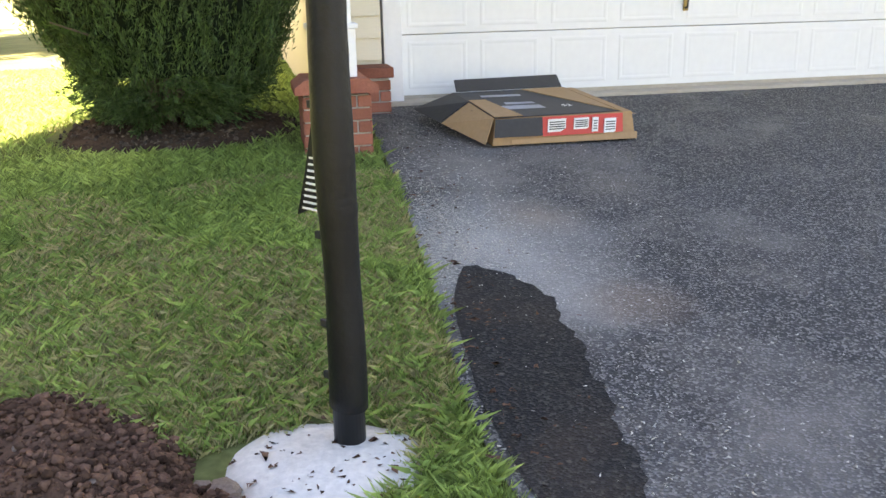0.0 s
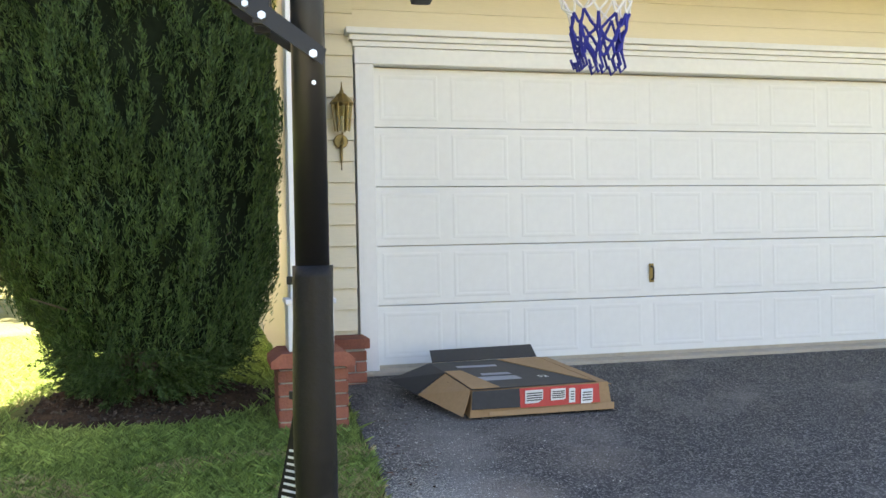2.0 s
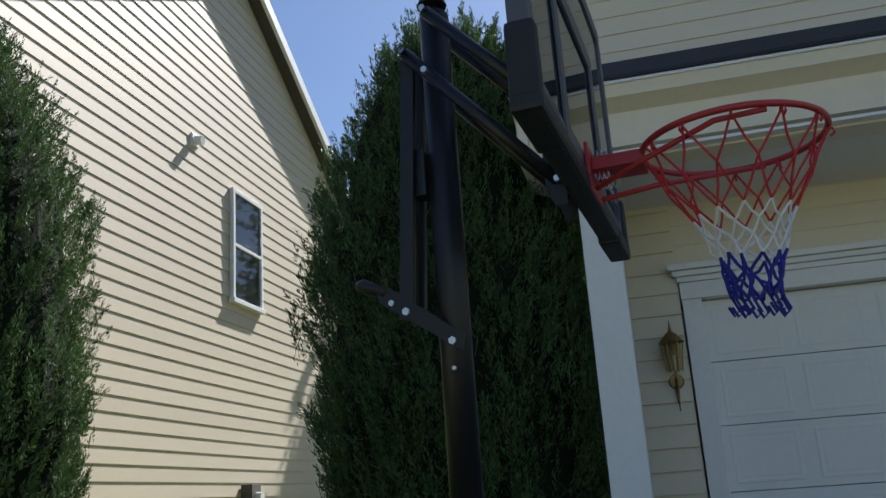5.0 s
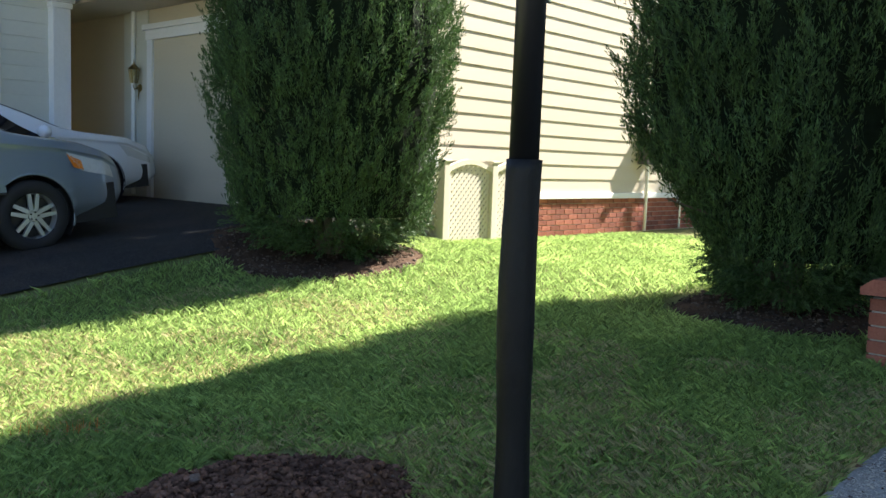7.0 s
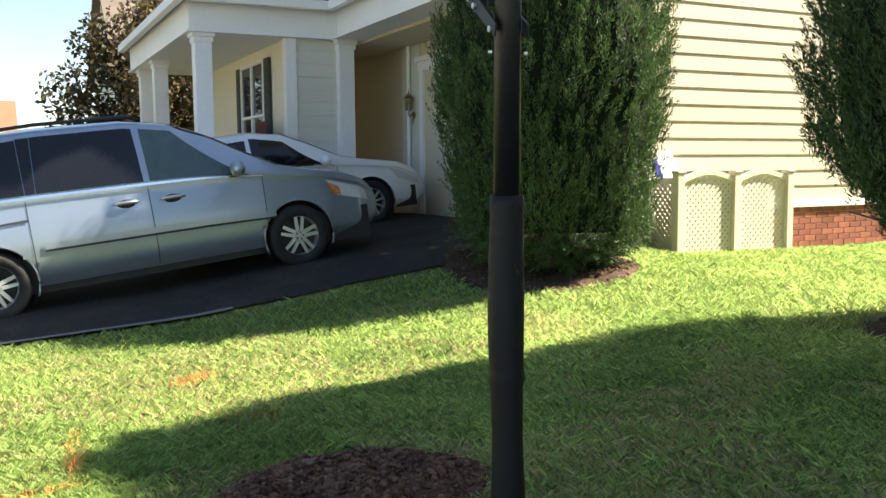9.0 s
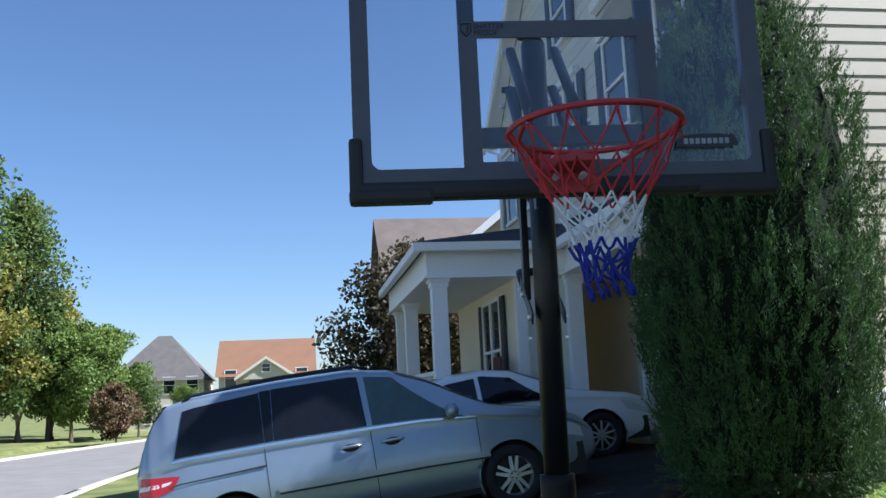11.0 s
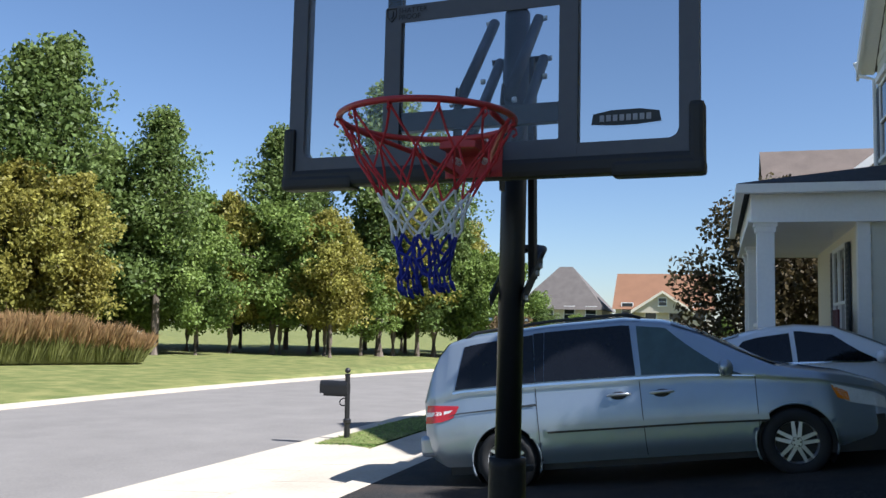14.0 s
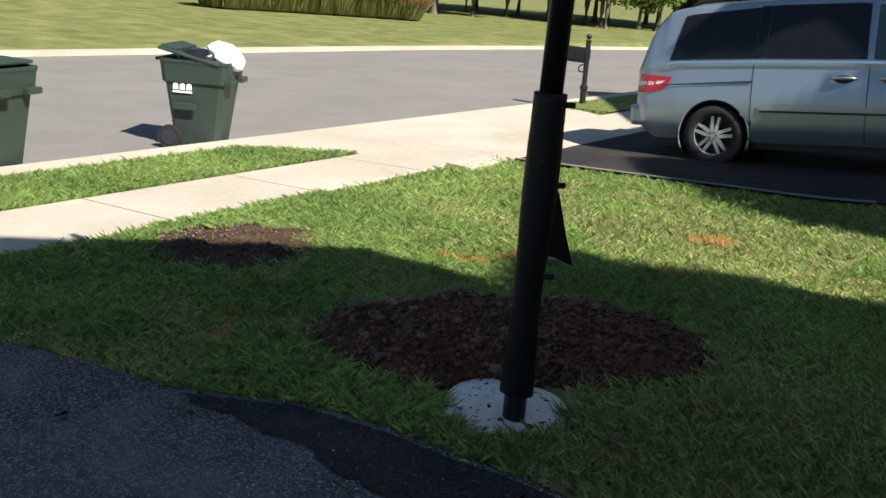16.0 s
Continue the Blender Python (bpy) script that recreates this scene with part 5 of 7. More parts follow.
# ---- plants ----
def juniper(name, x, y, height, rx, ry, seed, sprigs, label, lean=0.0, skirt=0.35, open_side=0.0):
    """An upright evergreen: stems and thousands of pointed sprigs, with an uneven outline."""
    rs = np.random.RandomState(seed)
    th = thing(name, label, "evergreen shrub", pose(x, y, gz(x, y)))
    bm = nb()
    rng = random.Random(seed)
    for k in range(7):
        t = 2 * math.pi * k / 7
        tube(bm, [(0.08 * math.cos(t), 0.08 * math.sin(t), -0.05), (0.2 * math.cos(t) * rx, 0.2 * math.sin(t) * ry, height * 0.18), (0.5 * math.cos(t) * rx, 0.5 * math.sin(t) * ry, height * 0.5), (0.25 * math.cos(t) * rx, 0.25 * math.sin(t) * ry, height * 0.8)], [0.05, 0.035, 0.02, 0.008], 7)
    for k in range(24):
        t = rng.uniform(0, 6.28)
        z = rng.uniform(0.12, 0.4) * height
        q = rng.uniform(0.6, 0.9)
        tube(bm, [(0.06 * math.cos(t), 0.06 * math.sin(t), z * 0.5), (q * 0.5 * rx * math.cos(t), q * 0.5 * ry * math.sin(t), z * 0.9), (q * rx * math.cos(t), q * ry * math.sin(t), z * 1.1)], [0.018, 0.011, 0.004], 5)
    part("trunk", bm, "bark", th)

    def prof(u):
        return np.interp(u, (0.0, 0.025, 0.075, 0.2, 0.36, 0.55, 0.72, 0.85, 0.94, 1.0), (0.22, skirt, skirt + 0.24, 0.93, 1.0, 0.97, 0.84, 0.62, 0.38, 0.06))

    def cut(a, u):
        """Thin growth low down on the side away from the pier."""
        return 1 - open_side * np.maximum(0, np.cos(a - radians(-150))) * np.clip((0.24 - u) / 0.16, 0, 1)

    # near-black shell that stands in for the shade deep between the sprigs
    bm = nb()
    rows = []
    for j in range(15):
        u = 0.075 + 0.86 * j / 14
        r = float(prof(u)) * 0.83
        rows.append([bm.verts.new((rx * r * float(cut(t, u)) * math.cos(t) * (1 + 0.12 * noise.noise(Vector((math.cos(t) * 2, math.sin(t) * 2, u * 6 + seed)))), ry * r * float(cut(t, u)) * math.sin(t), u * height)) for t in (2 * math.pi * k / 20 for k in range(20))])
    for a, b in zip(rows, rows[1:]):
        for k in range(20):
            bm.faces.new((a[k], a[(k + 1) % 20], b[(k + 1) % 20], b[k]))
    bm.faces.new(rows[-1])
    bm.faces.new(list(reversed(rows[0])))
    part("shade_core", bm, "juniper_core", th)
    # plumes: groups of sprigs on a lumpy surface
    n_pl = sprigs // 38
    u = rs.beta(0.9, 1.15, n_pl) * 0.97 + 0.012
    t = rs.uniform(0, 2 * np.pi, n_pl)
    lump = np.array([noise.noise(Vector((math.cos(a) * 2.2, math.sin(a) * 2.2, b * 7 + seed))) for a, b in zip(t, u)])
    fine = np.array([noise.noise(Vector((math.cos(a) * 7, math.sin(a) * 7, b * 16 + seed))) for a, b in zip(t, u)])
    r = prof(u) * cut(t, u) * (0.92 + 0.2 * lump + 0.13 * fine + rs.uniform(-0.1, 0.04, n_pl))
    base = np.stack([rx * r * np.cos(t), ry * r * np.sin(t), u * height + 0.12 * lump], 1)
    out = np.stack([np.cos(t), np.sin(t), np.zeros(n_pl)], 1)
    ax = out * rs.uniform(0.08, 0.5, (n_pl, 1)) + np.array([0, 0, 1.0]) * rs.uniform(0.6, 1.0, (n_pl, 1)) + rs.normal(0, 0.14, (n_pl, 3))
    low = (u < 0.07)[:, None]
    ax = np.where(low, out * 0.9 + np.array([0, 0, -0.2]) + rs.normal(0, 0.3, (n_pl, 3)), ax)
    ax /= np.linalg.norm(ax, axis=1, keepdims=True)
    L = rs.uniform(0.12, 0.31, n_pl) * (0.75 + 0.08 * height)
    m = 64
    f = np.tile(np.linspace(0.0, 1.0, m), n_pl)
    B = np.repeat(base, m, 0)
    A = np.repeat(ax, m, 0)
    LL = np.repeat(L, m)
    root = B + A * (f * LL)[:, None] - A * 0.1 + rs.normal(0, 0.026, (len(B), 3)) * (1.12 - f)[:, None]
    dr = A * 1.0 + rs.normal(0, 0.46, (len(B), 3)) * (1.15 - 0.6 * f)[:, None]
    dr /= np.linalg.norm(dr, axis=1, keepdims=True)
    ln = rs.uniform(0.03, 0.065, len(B)) * (1.15 - 0.5 * f)
    sd = np.cross(dr, rs.normal(0, 1, (len(B), 3)))
    sd /= np.linalg.norm(sd, axis=1, keepdims=True)
    w = rs.uniform(0.003, 0.0056, len(B))
    p0 = root - sd * (w * 0.4)[:, None]
    p1 = root + dr * (ln * 0.55)[:, None] + sd * w[:, None]
    p2 = root + dr * ln[:, None]
    p3 = root + dr * (ln * 0.5)[:, None] - sd * w[:, None]
    v = np.stack([p0, p1, p2, p3], 1).reshape(-1, 3)
    if open_side:
        # clipped clear of the porch column
        v = v.reshape(-1, 4, 3)
        v = v[v[:, :, 0].max(1) < 0.97].reshape(-1, 3)
    q = np.arange(len(v)).reshape(-1, 4)
    ob = new("foliage", tris("foliage", v, q, "juniper", 4))
    ob.parent = th
    tagged(ob, "dense dark green needle foliage", kind="stuff")
    return th


def mulch_bed(name, x, y, rx, ry, seed, label):
    pts = [(x + rx * math.cos(t) * (1 + 0.1 * math.sin(3 * t + seed)), y + ry * math.sin(t)) for t in (2 * math.pi * k / 16 for k in range(16))]
    heap(name, pts, 0.07, label, "mulch", 1500, seed, (0.006, 0.02))


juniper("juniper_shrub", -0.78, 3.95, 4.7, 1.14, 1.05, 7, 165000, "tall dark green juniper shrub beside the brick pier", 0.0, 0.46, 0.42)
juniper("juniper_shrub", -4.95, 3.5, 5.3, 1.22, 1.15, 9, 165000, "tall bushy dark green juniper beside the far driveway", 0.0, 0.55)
mulch_bed("mulch_bed", -0.66, 3.85, 0.78, 0.56, 21, "brown mulch bed under the juniper shrub")
mulch_bed("mulch_bed", -5.0, 3.4, 1.15, 0.95, 22, "brown mulch bed with fallen leaves under the juniper")


# ---- cars ----
def car(name, label, m, spec):
    """A car, nose towards +y, its middle at x = 0, tyres on z = 0."""
    th = thing(name, label, "car", m)
    L0, L1 = spec["tail"], spec["nose"]
    W, zb = spec["half"], spec["sill"]

    def lerp(tab, y):
        return float(np.interp(y, [p[0] for p in tab], [p[1] for p in tab]))

    def S(y, s, off=0.0):
        """Right half of the skin: s from 0 at the sill over 0.5 at the belt and 0.8 at the roof's edge to 1 in the middle."""
        w = W * lerp(spec["plan"], y)
        belt, roof = lerp(spec["belt"], y), lerp(spec["roof"], y)
        roof = max(roof, belt + 0.012)
        low = zb + lerp(spec["under"], y)
        green = max(roof - belt, 0.0)
        inset = min(0.2, 0.36 * green)
        if s <= 0.5:
            k = s / 0.5
            z = low + (belt - low) * k
            x = w * (0.945 + 0.055 * math.sin(math.pi * min(1, k * 0.95 + 0.1)) - (0.06 * max(0, 0.16 - k) / 0.16))
        elif s <= 0.8:
            k = (s - 0.5) / 0.3
            z = belt + green * 0.93 * k
            x = w * 0.955 - inset * (k ** 1.35)
        else:
            k = (s - 0.8) / 0.2
            a = k * math.pi / 2
            x1 = w * 0.955 - inset
            x = x1 * (math.cos(a) ** 0.75 if k < 1 else 0)
            z = belt + green * (0.93 + 0.07 * math.sin(a) ** 0.8) + 0.03 * math.sin(a)
        n = Vector((1, 0, 0.15 if s > 0.5 else 0)) if s < 0.8 else Vector((0.25, 0, 1))
        return Vector((x, y, z)) + n.normalized() * off

    wheels = spec["wheels"]
    R = spec["radius"]
    ys = list(np.linspace(L0, L1, 150))
    ss = [i / 40 for i in range(21)] + [0.5 + 0.3 * i / 9 for i in range(1, 10)] + [0.8 + 0.2 * i / 8 for i in range(1, 9)]
    bm = nb()
    grid = {}
    for side in (1, -1):
        for i, y in enumerate(ys):
            for j, s in enumerate(ss):
                p = S(y, s)
                if j <= 21:
                    for wy in wheels:
                        d = Vector((p.y - wy, p.z - R))
                        if abs(d.length - (R + 0.055)) < 0.025 and d.length > 0:
                            d = d.normalized() * (R + 0.055)
                            p.y, p.z = wy + d.x, R + d.y
                grid[side, i, j] = bm.verts.new((side * p.x, p.y, p.z))
    for side in (1, -1):
        for i in range(len(ys) - 1):
            for j in range(len(ss) - 1):
                q = [grid[side, i, j], grid[side, i + 1, j], grid[side, i + 1, j + 1], grid[side, i, j + 1]]
                c = sum((v.co for v in q), Vector()) / 4
                if any(math.hypot(c.y - wy, c.z - R) < R + 0.05 for wy in wheels) and j < 24:
                    continue
                bm.faces.new(q if side == 1 else list(reversed(q)))
    for i in (0, len(ys) - 1):
        for j in range(len(ss) - 1):
            bm.faces.new((grid[1, i, j], grid[1, i, j + 1], grid[-1, i, j + 1], grid[-1, i, j]))
    bmesh.ops.remove_doubles(bm, verts=bm.verts, dist=0.0005)
    bmesh.ops.recalc_face_normals(bm, faces=bm.faces)
    body = part("body", bm, spec["paint"], th, spec["body_label"], True)
    part("underbody", box(nb(), (-W * 0.86, L0 + 0.25, 0.2), (W * 0.86, L1 - 0.25, zb + 0.28)), "black_plastic", th)

    def patch(nm, quad, material, off=0.006, parent=body, mirror=True, lab="", n=10, k=8):
        """A patch on the skin: corners (y, s) in order low rear, low front, high front, high rear."""
        for side in ((1, -1) if mirror else (1,)):
            bm = nb()
            g = []
            for j in range(k + 1):
                row = []
                for i in range(n + 1):
                    a, b = i / n, j / k
                    y = (quad[0][0] * (1 - a) + quad[1][0] * a) * (1 - b) + (quad[3][0] * (1 - a) + quad[2][0] * a) * b
                    s = (quad[0][1] * (1 - a) + quad[1][1] * a) * (1 - b) + (quad[3][1] * (1 - a) + quad[2][1] * a) * b
                    p = S(y, s, off)
                    row.append(bm.verts.new((side * p.x, p.y, p.z)))
                g.append(row)
            for r0, r1 in zip(g, g[1:]):
                for i in range(n):
                    f = (r0[i], r0[i + 1], r1[i + 1], r1[i])
                    bm.faces.new(f if side == 1 else tuple(reversed(f)))
            part(nm, bm, material, parent, lab, True)

    def across(nm, y0, y1, s0, material, off=0.006):
        """A pane across the car."""
        bm = nb()
        g = []
        for j in range(9):
            y = y0 + (y1 - y0) * j / 8
            row = []
            for i in range(17):
                a = -1 + 2 * i / 16
                s = 1 - abs(a) * (1 - s0)
                p = S(y, s, off)
                row.append(bm.verts.new(((1 if a >= 0 else -1) * p.x, p.y, p.z + off)))
            g.append(row)
        for r0, r1 in zip(g, g[1:]):
            for i in range(16):
                bm.faces.new((r0[i], r0[i + 1], r1[i + 1], r1[i]))
        bmesh.ops.recalc_face_normals(bm, faces=bm.faces)
        part(nm, bm, material, body, "", True)

    for quad, material in spec["panes"]:
        patch("window", quad, material, 0.007)
    for quad, material in spec["bands"]:
        patch("trim_strip", quad, material, 0.011, n=24, k=1)
    for quad in spec["seams"]:
        patch("door_seam", quad, "black_plastic", 0.004, n=1, k=16)
    for quad, material, nm in spec["lights"]:
        patch(nm, quad, material, 0.009)
    across("windscreen", *spec["screen"], material="car_glass")
    if spec.get("rear"):
        across("rear_window", *spec["rear"], material="car_glass")
    for y, s in spec["handles"]:
        p = S(y, s, 0.03)
        for sd in (1, -1):
            bm = nb()
            bmesh.ops.create_uvsphere(bm, u_segments=20, v_segments=10, radius=1, matrix=pose(sd * (p.x - 0.027), y, p.z - 0.008) @ Matrix.Diagonal((0.012, 0.085, 0.045, 1)))
            hd = part("door_handle", bm, "black_plastic", body, "dark recessed handle cup", True)
            part("grip_bar", tube(nb(), [(sd * (p.x - 0.03), y - 0.125, p.z), (sd * (p.x + 0.004), y - 0.09, p.z + 0.006), (sd * (p.x + 0.012), y, p.z + 0.009), (sd * (p.x + 0.004), y + 0.09, p.z + 0.006), (sd * (p.x - 0.03), y + 0.125, p.z)], [0.008, 0.015, 0.017, 0.015, 0.008], 10), "alloy", hd, "silver pull bar", True)
    y, s = spec["mirror"]
    p = S(y, s, 0)
    for sd in (1, -1):
        bm = nb()
        bmesh.ops.create_uvsphere(bm, u_segments=18, v_segments=12, radius=1, matrix=pose(sd * (p.x + 0.14), y, p.z + 0.05) @ Matrix.Diagonal((0.12, 0.075, 0.085, 1)))
        mr = part("side_mirror", bm, spec["mirror_paint"], body, "", True)
        part("mirror_arm", box(nb(), (min(sd * (p.x - 0.04), sd * (p.x + 0.1)), y - 0.03, p.z - 0.02), (max(sd * (p.x - 0.04), sd * (p.x + 0.1)), y + 0.05, p.z + 0.03), 0.008), "black_plastic", mr)
    # wheels
    for wy in wheels:
        for sd in (1, -1):
            wx = sd * (W - 0.12)
            wh = new("wheel")
            wh.parent = th
            wh.matrix_basis = pose(wx, wy, R, 0, 0, 0 if sd == 1 else 180)
            bm = nb()
            prof = [(-0.1, 0.215), (-0.1, R - 0.03), (-0.075, R - 0.005), (-0.03, R), (0.06, R), (0.095, R - 0.02), (0.105, R - 0.06), (0.1, 0.225), (0.085, 0.212)]
            rows = [[bm.verts.new((x, r * math.cos(t), r * math.sin(t))) for t in (2 * math.pi * k / 40 for k in range(40))] for x, r in prof]
            for a, b in zip(rows, rows[1:]):
                for k in range(40):
                    bm.faces.new((a[k], a[(k + 1) % 40], b[(k + 1) % 40], b[k]))
            bmesh.ops.recalc_face_normals(bm, faces=bm.faces)
            part("tyre", bm, "rubber", wh, "", True)
            bm = nb()
            rod(bm, (-0.05, 0, 0), (-0.03, 0, 0), 0.215, seg=40)
            part("brake_disc", bm, "black_plastic", wh)
            bm = nb()
            rows = [[bm.verts.new((x, r * math.cos(t), r * math.sin(t))) for t in (2 * math.pi * k / 40 for k in range(40))] for x, r in ((0.0, 0.2), (0.085, 0.212), (0.092, 0.22), (0.07, 0.226))]
            for a, b in zip(rows, rows[1:]):
                for k in range(40):
                    bm.faces.new((a[k], a[(k + 1) % 40], b[(k + 1) % 40], b[k]))
            ns = spec["spokes"]
            for k in range(ns):
                for sp in (spec["fork"] if spec["fork"] else (0,)):
                    t = 2 * math.pi * k / ns + 0.2
                    a = Vector((0.075, 0.055 * math.cos(t + sp * 2.0), 0.055 * math.sin(t + sp * 2.0)))
                    b = Vector((0.072, 0.208 * math.cos(t + sp), 0.208 * math.sin(t + sp)))
                    d = (b - a).normalized()
                    u = d.cross(Vector((1, 0, 0))) * spec["spoke_w"]
                    v = [bm.verts.new(a + q * u * c + Vector((e, 0, 0))) for e in (-0.025, 0.008) for q, c in ((1, 1), (-1, 1))]
                    v2 = [bm.verts.new(b + q * u * 0.8 + Vector((e, 0, 0))) for e in (-0.025, 0.004) for q in (1, -1)]
                    for f in ((v[0], v[1], v2[1], v2[0]), (v[2], v2[2], v2[3], v[3]), (v[0], v2[0], v2[2], v[2]), (v[1], v[3], v2[3], v2[1])):
                        bm.faces.new(f)
            rod(bm, (0.04, 0, 0), (0.088, 0, 0), 0.06, 0.05, 20)
            bmesh.ops.recalc_face_normals(bm, faces=bm.faces)
            rm = part("rim", bm, "alloy", wh)
            for k in range(5):
                t = 2 * math.pi * k / 5
                bm = rod(nb(), (0.08, 0.036 * math.cos(t), 0.036 * math.sin(t)), (0.093, 0.036 * math.cos(t), 0.036 * math.sin(t)), 0.009, seg=8)
                part("wheel_nut", bm, "black_plastic", rm)
            # arch lip and dark well
            arc = [(sd * (W * lerp(spec["plan"], wy + (R + 0.055) * math.cos(t)) * 0.985), wy + (R + 0.055) * math.cos(t), R + (R + 0.055) * math.sin(t)) for t in (math.pi * (-0.12 + 1.24 * k / 28) for k in range(29))]
            part("wheel_arch", tube(nb(), arc, 0.011, 7), spec["paint"], body, "", True)
            bm = nb()
            rows = [[bm.verts.new((sd * x, wy + (R + 0.05) * math.cos(t), R + (R + 0.05) * math.sin(t))) for t in (math.pi * (-0.2 + 1.4 * k / 24) for k in range(25))] for x in (W * 0.97, W - 0.42)]
            for k in range(24):
                bm.faces.new((rows[0][k], rows[0][k + 1], rows[1][k + 1], rows[1][k]))
            bm.faces.new(rows[1])
            part("wheel_well", bm, "black_plastic", body)
    return th, S, body


VAN = dict(tail=-2.42, nose=2.62, half=0.965, sill=0.27, radius=0.335, wheels=(-1.49, 1.51), paint="silver_paint", body_label="silver-blue van body",
           plan=[(-2.42, 0.86), (-2.3, 0.95), (-1.9, 0.985), (-1, 1), (1.2, 1), (1.9, 0.97), (2.3, 0.86), (2.5, 0.7), (2.62, 0.5)],
           belt=[(-2.42, 1.0), (-2.0, 1.09), (-1, 1.09), (0.6, 1.06), (1.2, 1.02), (1.8, 0.93), (2.3, 0.8), (2.62, 0.62)],
           roof=[(-2.42, 1.05), (-2.34, 1.3), (-2.22, 1.55), (-2.1, 1.68), (-1.8, 1.735), (-0.9, 1.76), (-0.1, 1.75), (0.35, 1.68), (0.75, 1.5), (1.1, 1.28), (1.4, 1.115), (1.6, 1.06), (2.1, 0.95), (2.4, 0.83), (2.62, 0.63)],
           under=[(-2.42, 0.16), (-2.2, 0.02), (-1, 0), (1.8, 0), (2.3, 0.0), (2.62, 0.1)],
           panes=[([(-2.02, 0.53), (-1.09, 0.53), (-1.09, 0.785), (-1.9, 0.77)], "car_glass"),
                  ([(-0.99, 0.53), (0.0, 0.53), (-0.02, 0.79), (-0.96, 0.79)], "car_glass"),
                  ([(0.06, 0.53), (1.08, 0.53), (0.36, 0.785), (0.05, 0.79)], "car_glass_teal"),
                  ([(-1.085, 0.53), (-0.995, 0.53), (-0.965, 0.79), (-1.085, 0.79)], "car_glass")],
           bands=[([(-1.0, 0.215), (1.28, 0.215), (1.28, 0.25), (-1.0, 0.25)], "silver_paint"), ([(-1.0, 0.2), (1.28, 0.2), (1.28, 0.213), (-1.0, 0.213)], "black_plastic"), ([(-2.1, 0.365), (-1.1, 0.385), (-1.1, 0.4), (-2.1, 0.372)], "shutter"),
                  ([(-2.05, 0.51), (1.2, 0.51), (1.18, 0.522), (-2.05, 0.522)], "chrome")],
           seams=[[(-1.1, 0.02), (-1.092, 0.02), (-1.092, 0.5), (-1.1, 0.5)], [(0.026, 0.02), (0.034, 0.02), (0.034, 0.5), (0.026, 0.5)], [(1.16, 0.02), (1.168, 0.02), (1.2, 0.5), (1.192, 0.5)]],
           lights=[([(-2.42, 0.32), (-2.06, 0.35), (-1.98, 0.42), (-2.38, 0.49)], "tail_red", "tail_light"), ([(-2.41, 0.385), (-2.1, 0.39), (-2.06, 0.405), (-2.4, 0.425)], "paper", "tail_light"),
                   ([(2.02, 0.36), (2.42, 0.33), (2.4, 0.46), (1.9, 0.49)], "lens", "headlight"), ([(1.95, 0.38), (2.06, 0.365), (2.05, 0.44), (1.9, 0.48)], "amber", "headlight")],
           screen=(0.42, 1.42, 0.83), rear=(-2.33, -2.12, 0.84), handles=((-0.2, 0.42), (0.25, 0.42)), mirror=(0.92, 0.55), mirror_paint="silver_paint",
           spokes=5, fork=(-0.19, 0.19), spoke_w=0.02)
VROT = math.degrees(math.atan2(0.375, 3.0))
van, SV, vbody = car("minivan", "silver-blue minivan parked on the far driveway", pose(-6.76 - 0.93, 0.0, 0.18, VROT, 0, 0), VAN)
for s in (-1, 1):
    part("roof_rail", tube(nb(), [(s * 0.62, -1.9, 1.71), (s * 0.64, -1.8, 1.765), (s * 0.65, -0.9, 1.81), (s * 0.64, -0.05, 1.80), (s * 0.62, 0.1, 1.745)], 0.018, 8), "black_plastic", vbody, "", True)
part("rear_bumper", box(nb(), (-0.86, -2.5, 0.42), (0.86, -2.3, 0.66), 0.05), "silver_paint", vbody)

SEDAN = dict(tail=-2.35, nose=2.4, half=0.92, sill=0.22, radius=0.325, wheels=(-1.37, 1.39), paint="white_car", body_label="white sedan body",
             plan=[(-2.35, 0.75), (-2.1, 0.92), (-1.5, 0.985), (-0.5, 1), (1.2, 1), (1.8, 0.95), (2.2, 0.82), (2.4, 0.6)],
             belt=[(-2.35, 0.85), (-1.8, 0.98), (-0.5, 0.95), (0.6, 0.92), (1.2, 0.88), (1.9, 0.78), (2.4, 0.55)],
             roof=[(-2.35, 0.9), (-2.0, 1.05), (-1.6, 1.12), (-1.2, 1.32), (-0.7, 1.43), (-0.2, 1.46), (0.25, 1.40), (0.6, 1.24), (1.0, 1.03), (1.3, 0.96), (1.9, 0.86), (2.25, 0.72), (2.4, 0.56)],
             under=[(-2.35, 0.15), (-2.1, 0.0), (2.1, 0.0), (2.4, 0.08)],
             panes=[([(-1.25, 0.54), (-0.32, 0.53), (-0.32, 0.77), (-0.9, 0.76)], "car_glass"), ([(-0.26, 0.53), (0.78, 0.53), (0.2, 0.76), (-0.26, 0.78)], "car_glass")],
             bands=[([(-1.3, 0.515), (0.9, 0.515), (0.88, 0.528), (-1.3, 0.528)], "chrome")],
             seams=[[(-0.3, 0.02), (-0.292, 0.02), (-0.292, 0.5), (-0.3, 0.5)], [(0.88, 0.02), (0.888, 0.02), (0.93, 0.5), (0.922, 0.5)]],
             lights=[([(1.85, 0.36), (2.25, 0.34), (2.24, 0.45), (1.75, 0.48)], "lens", "headlight"), ([(-2.33, 0.36), (-2.0, 0.38), (-2.0, 0.47), (-2.3, 0.48)], "tail_red", "tail_light")],
             screen=(0.28, 1.06, 0.83), rear=(-1.55, -0.95, 0.84), handles=((-0.9, 0.4), (-0.15, 0.4)), mirror=(0.72, 0.55), mirror_paint="white_car",
             spokes=10, fork=None, spoke_w=0.014)
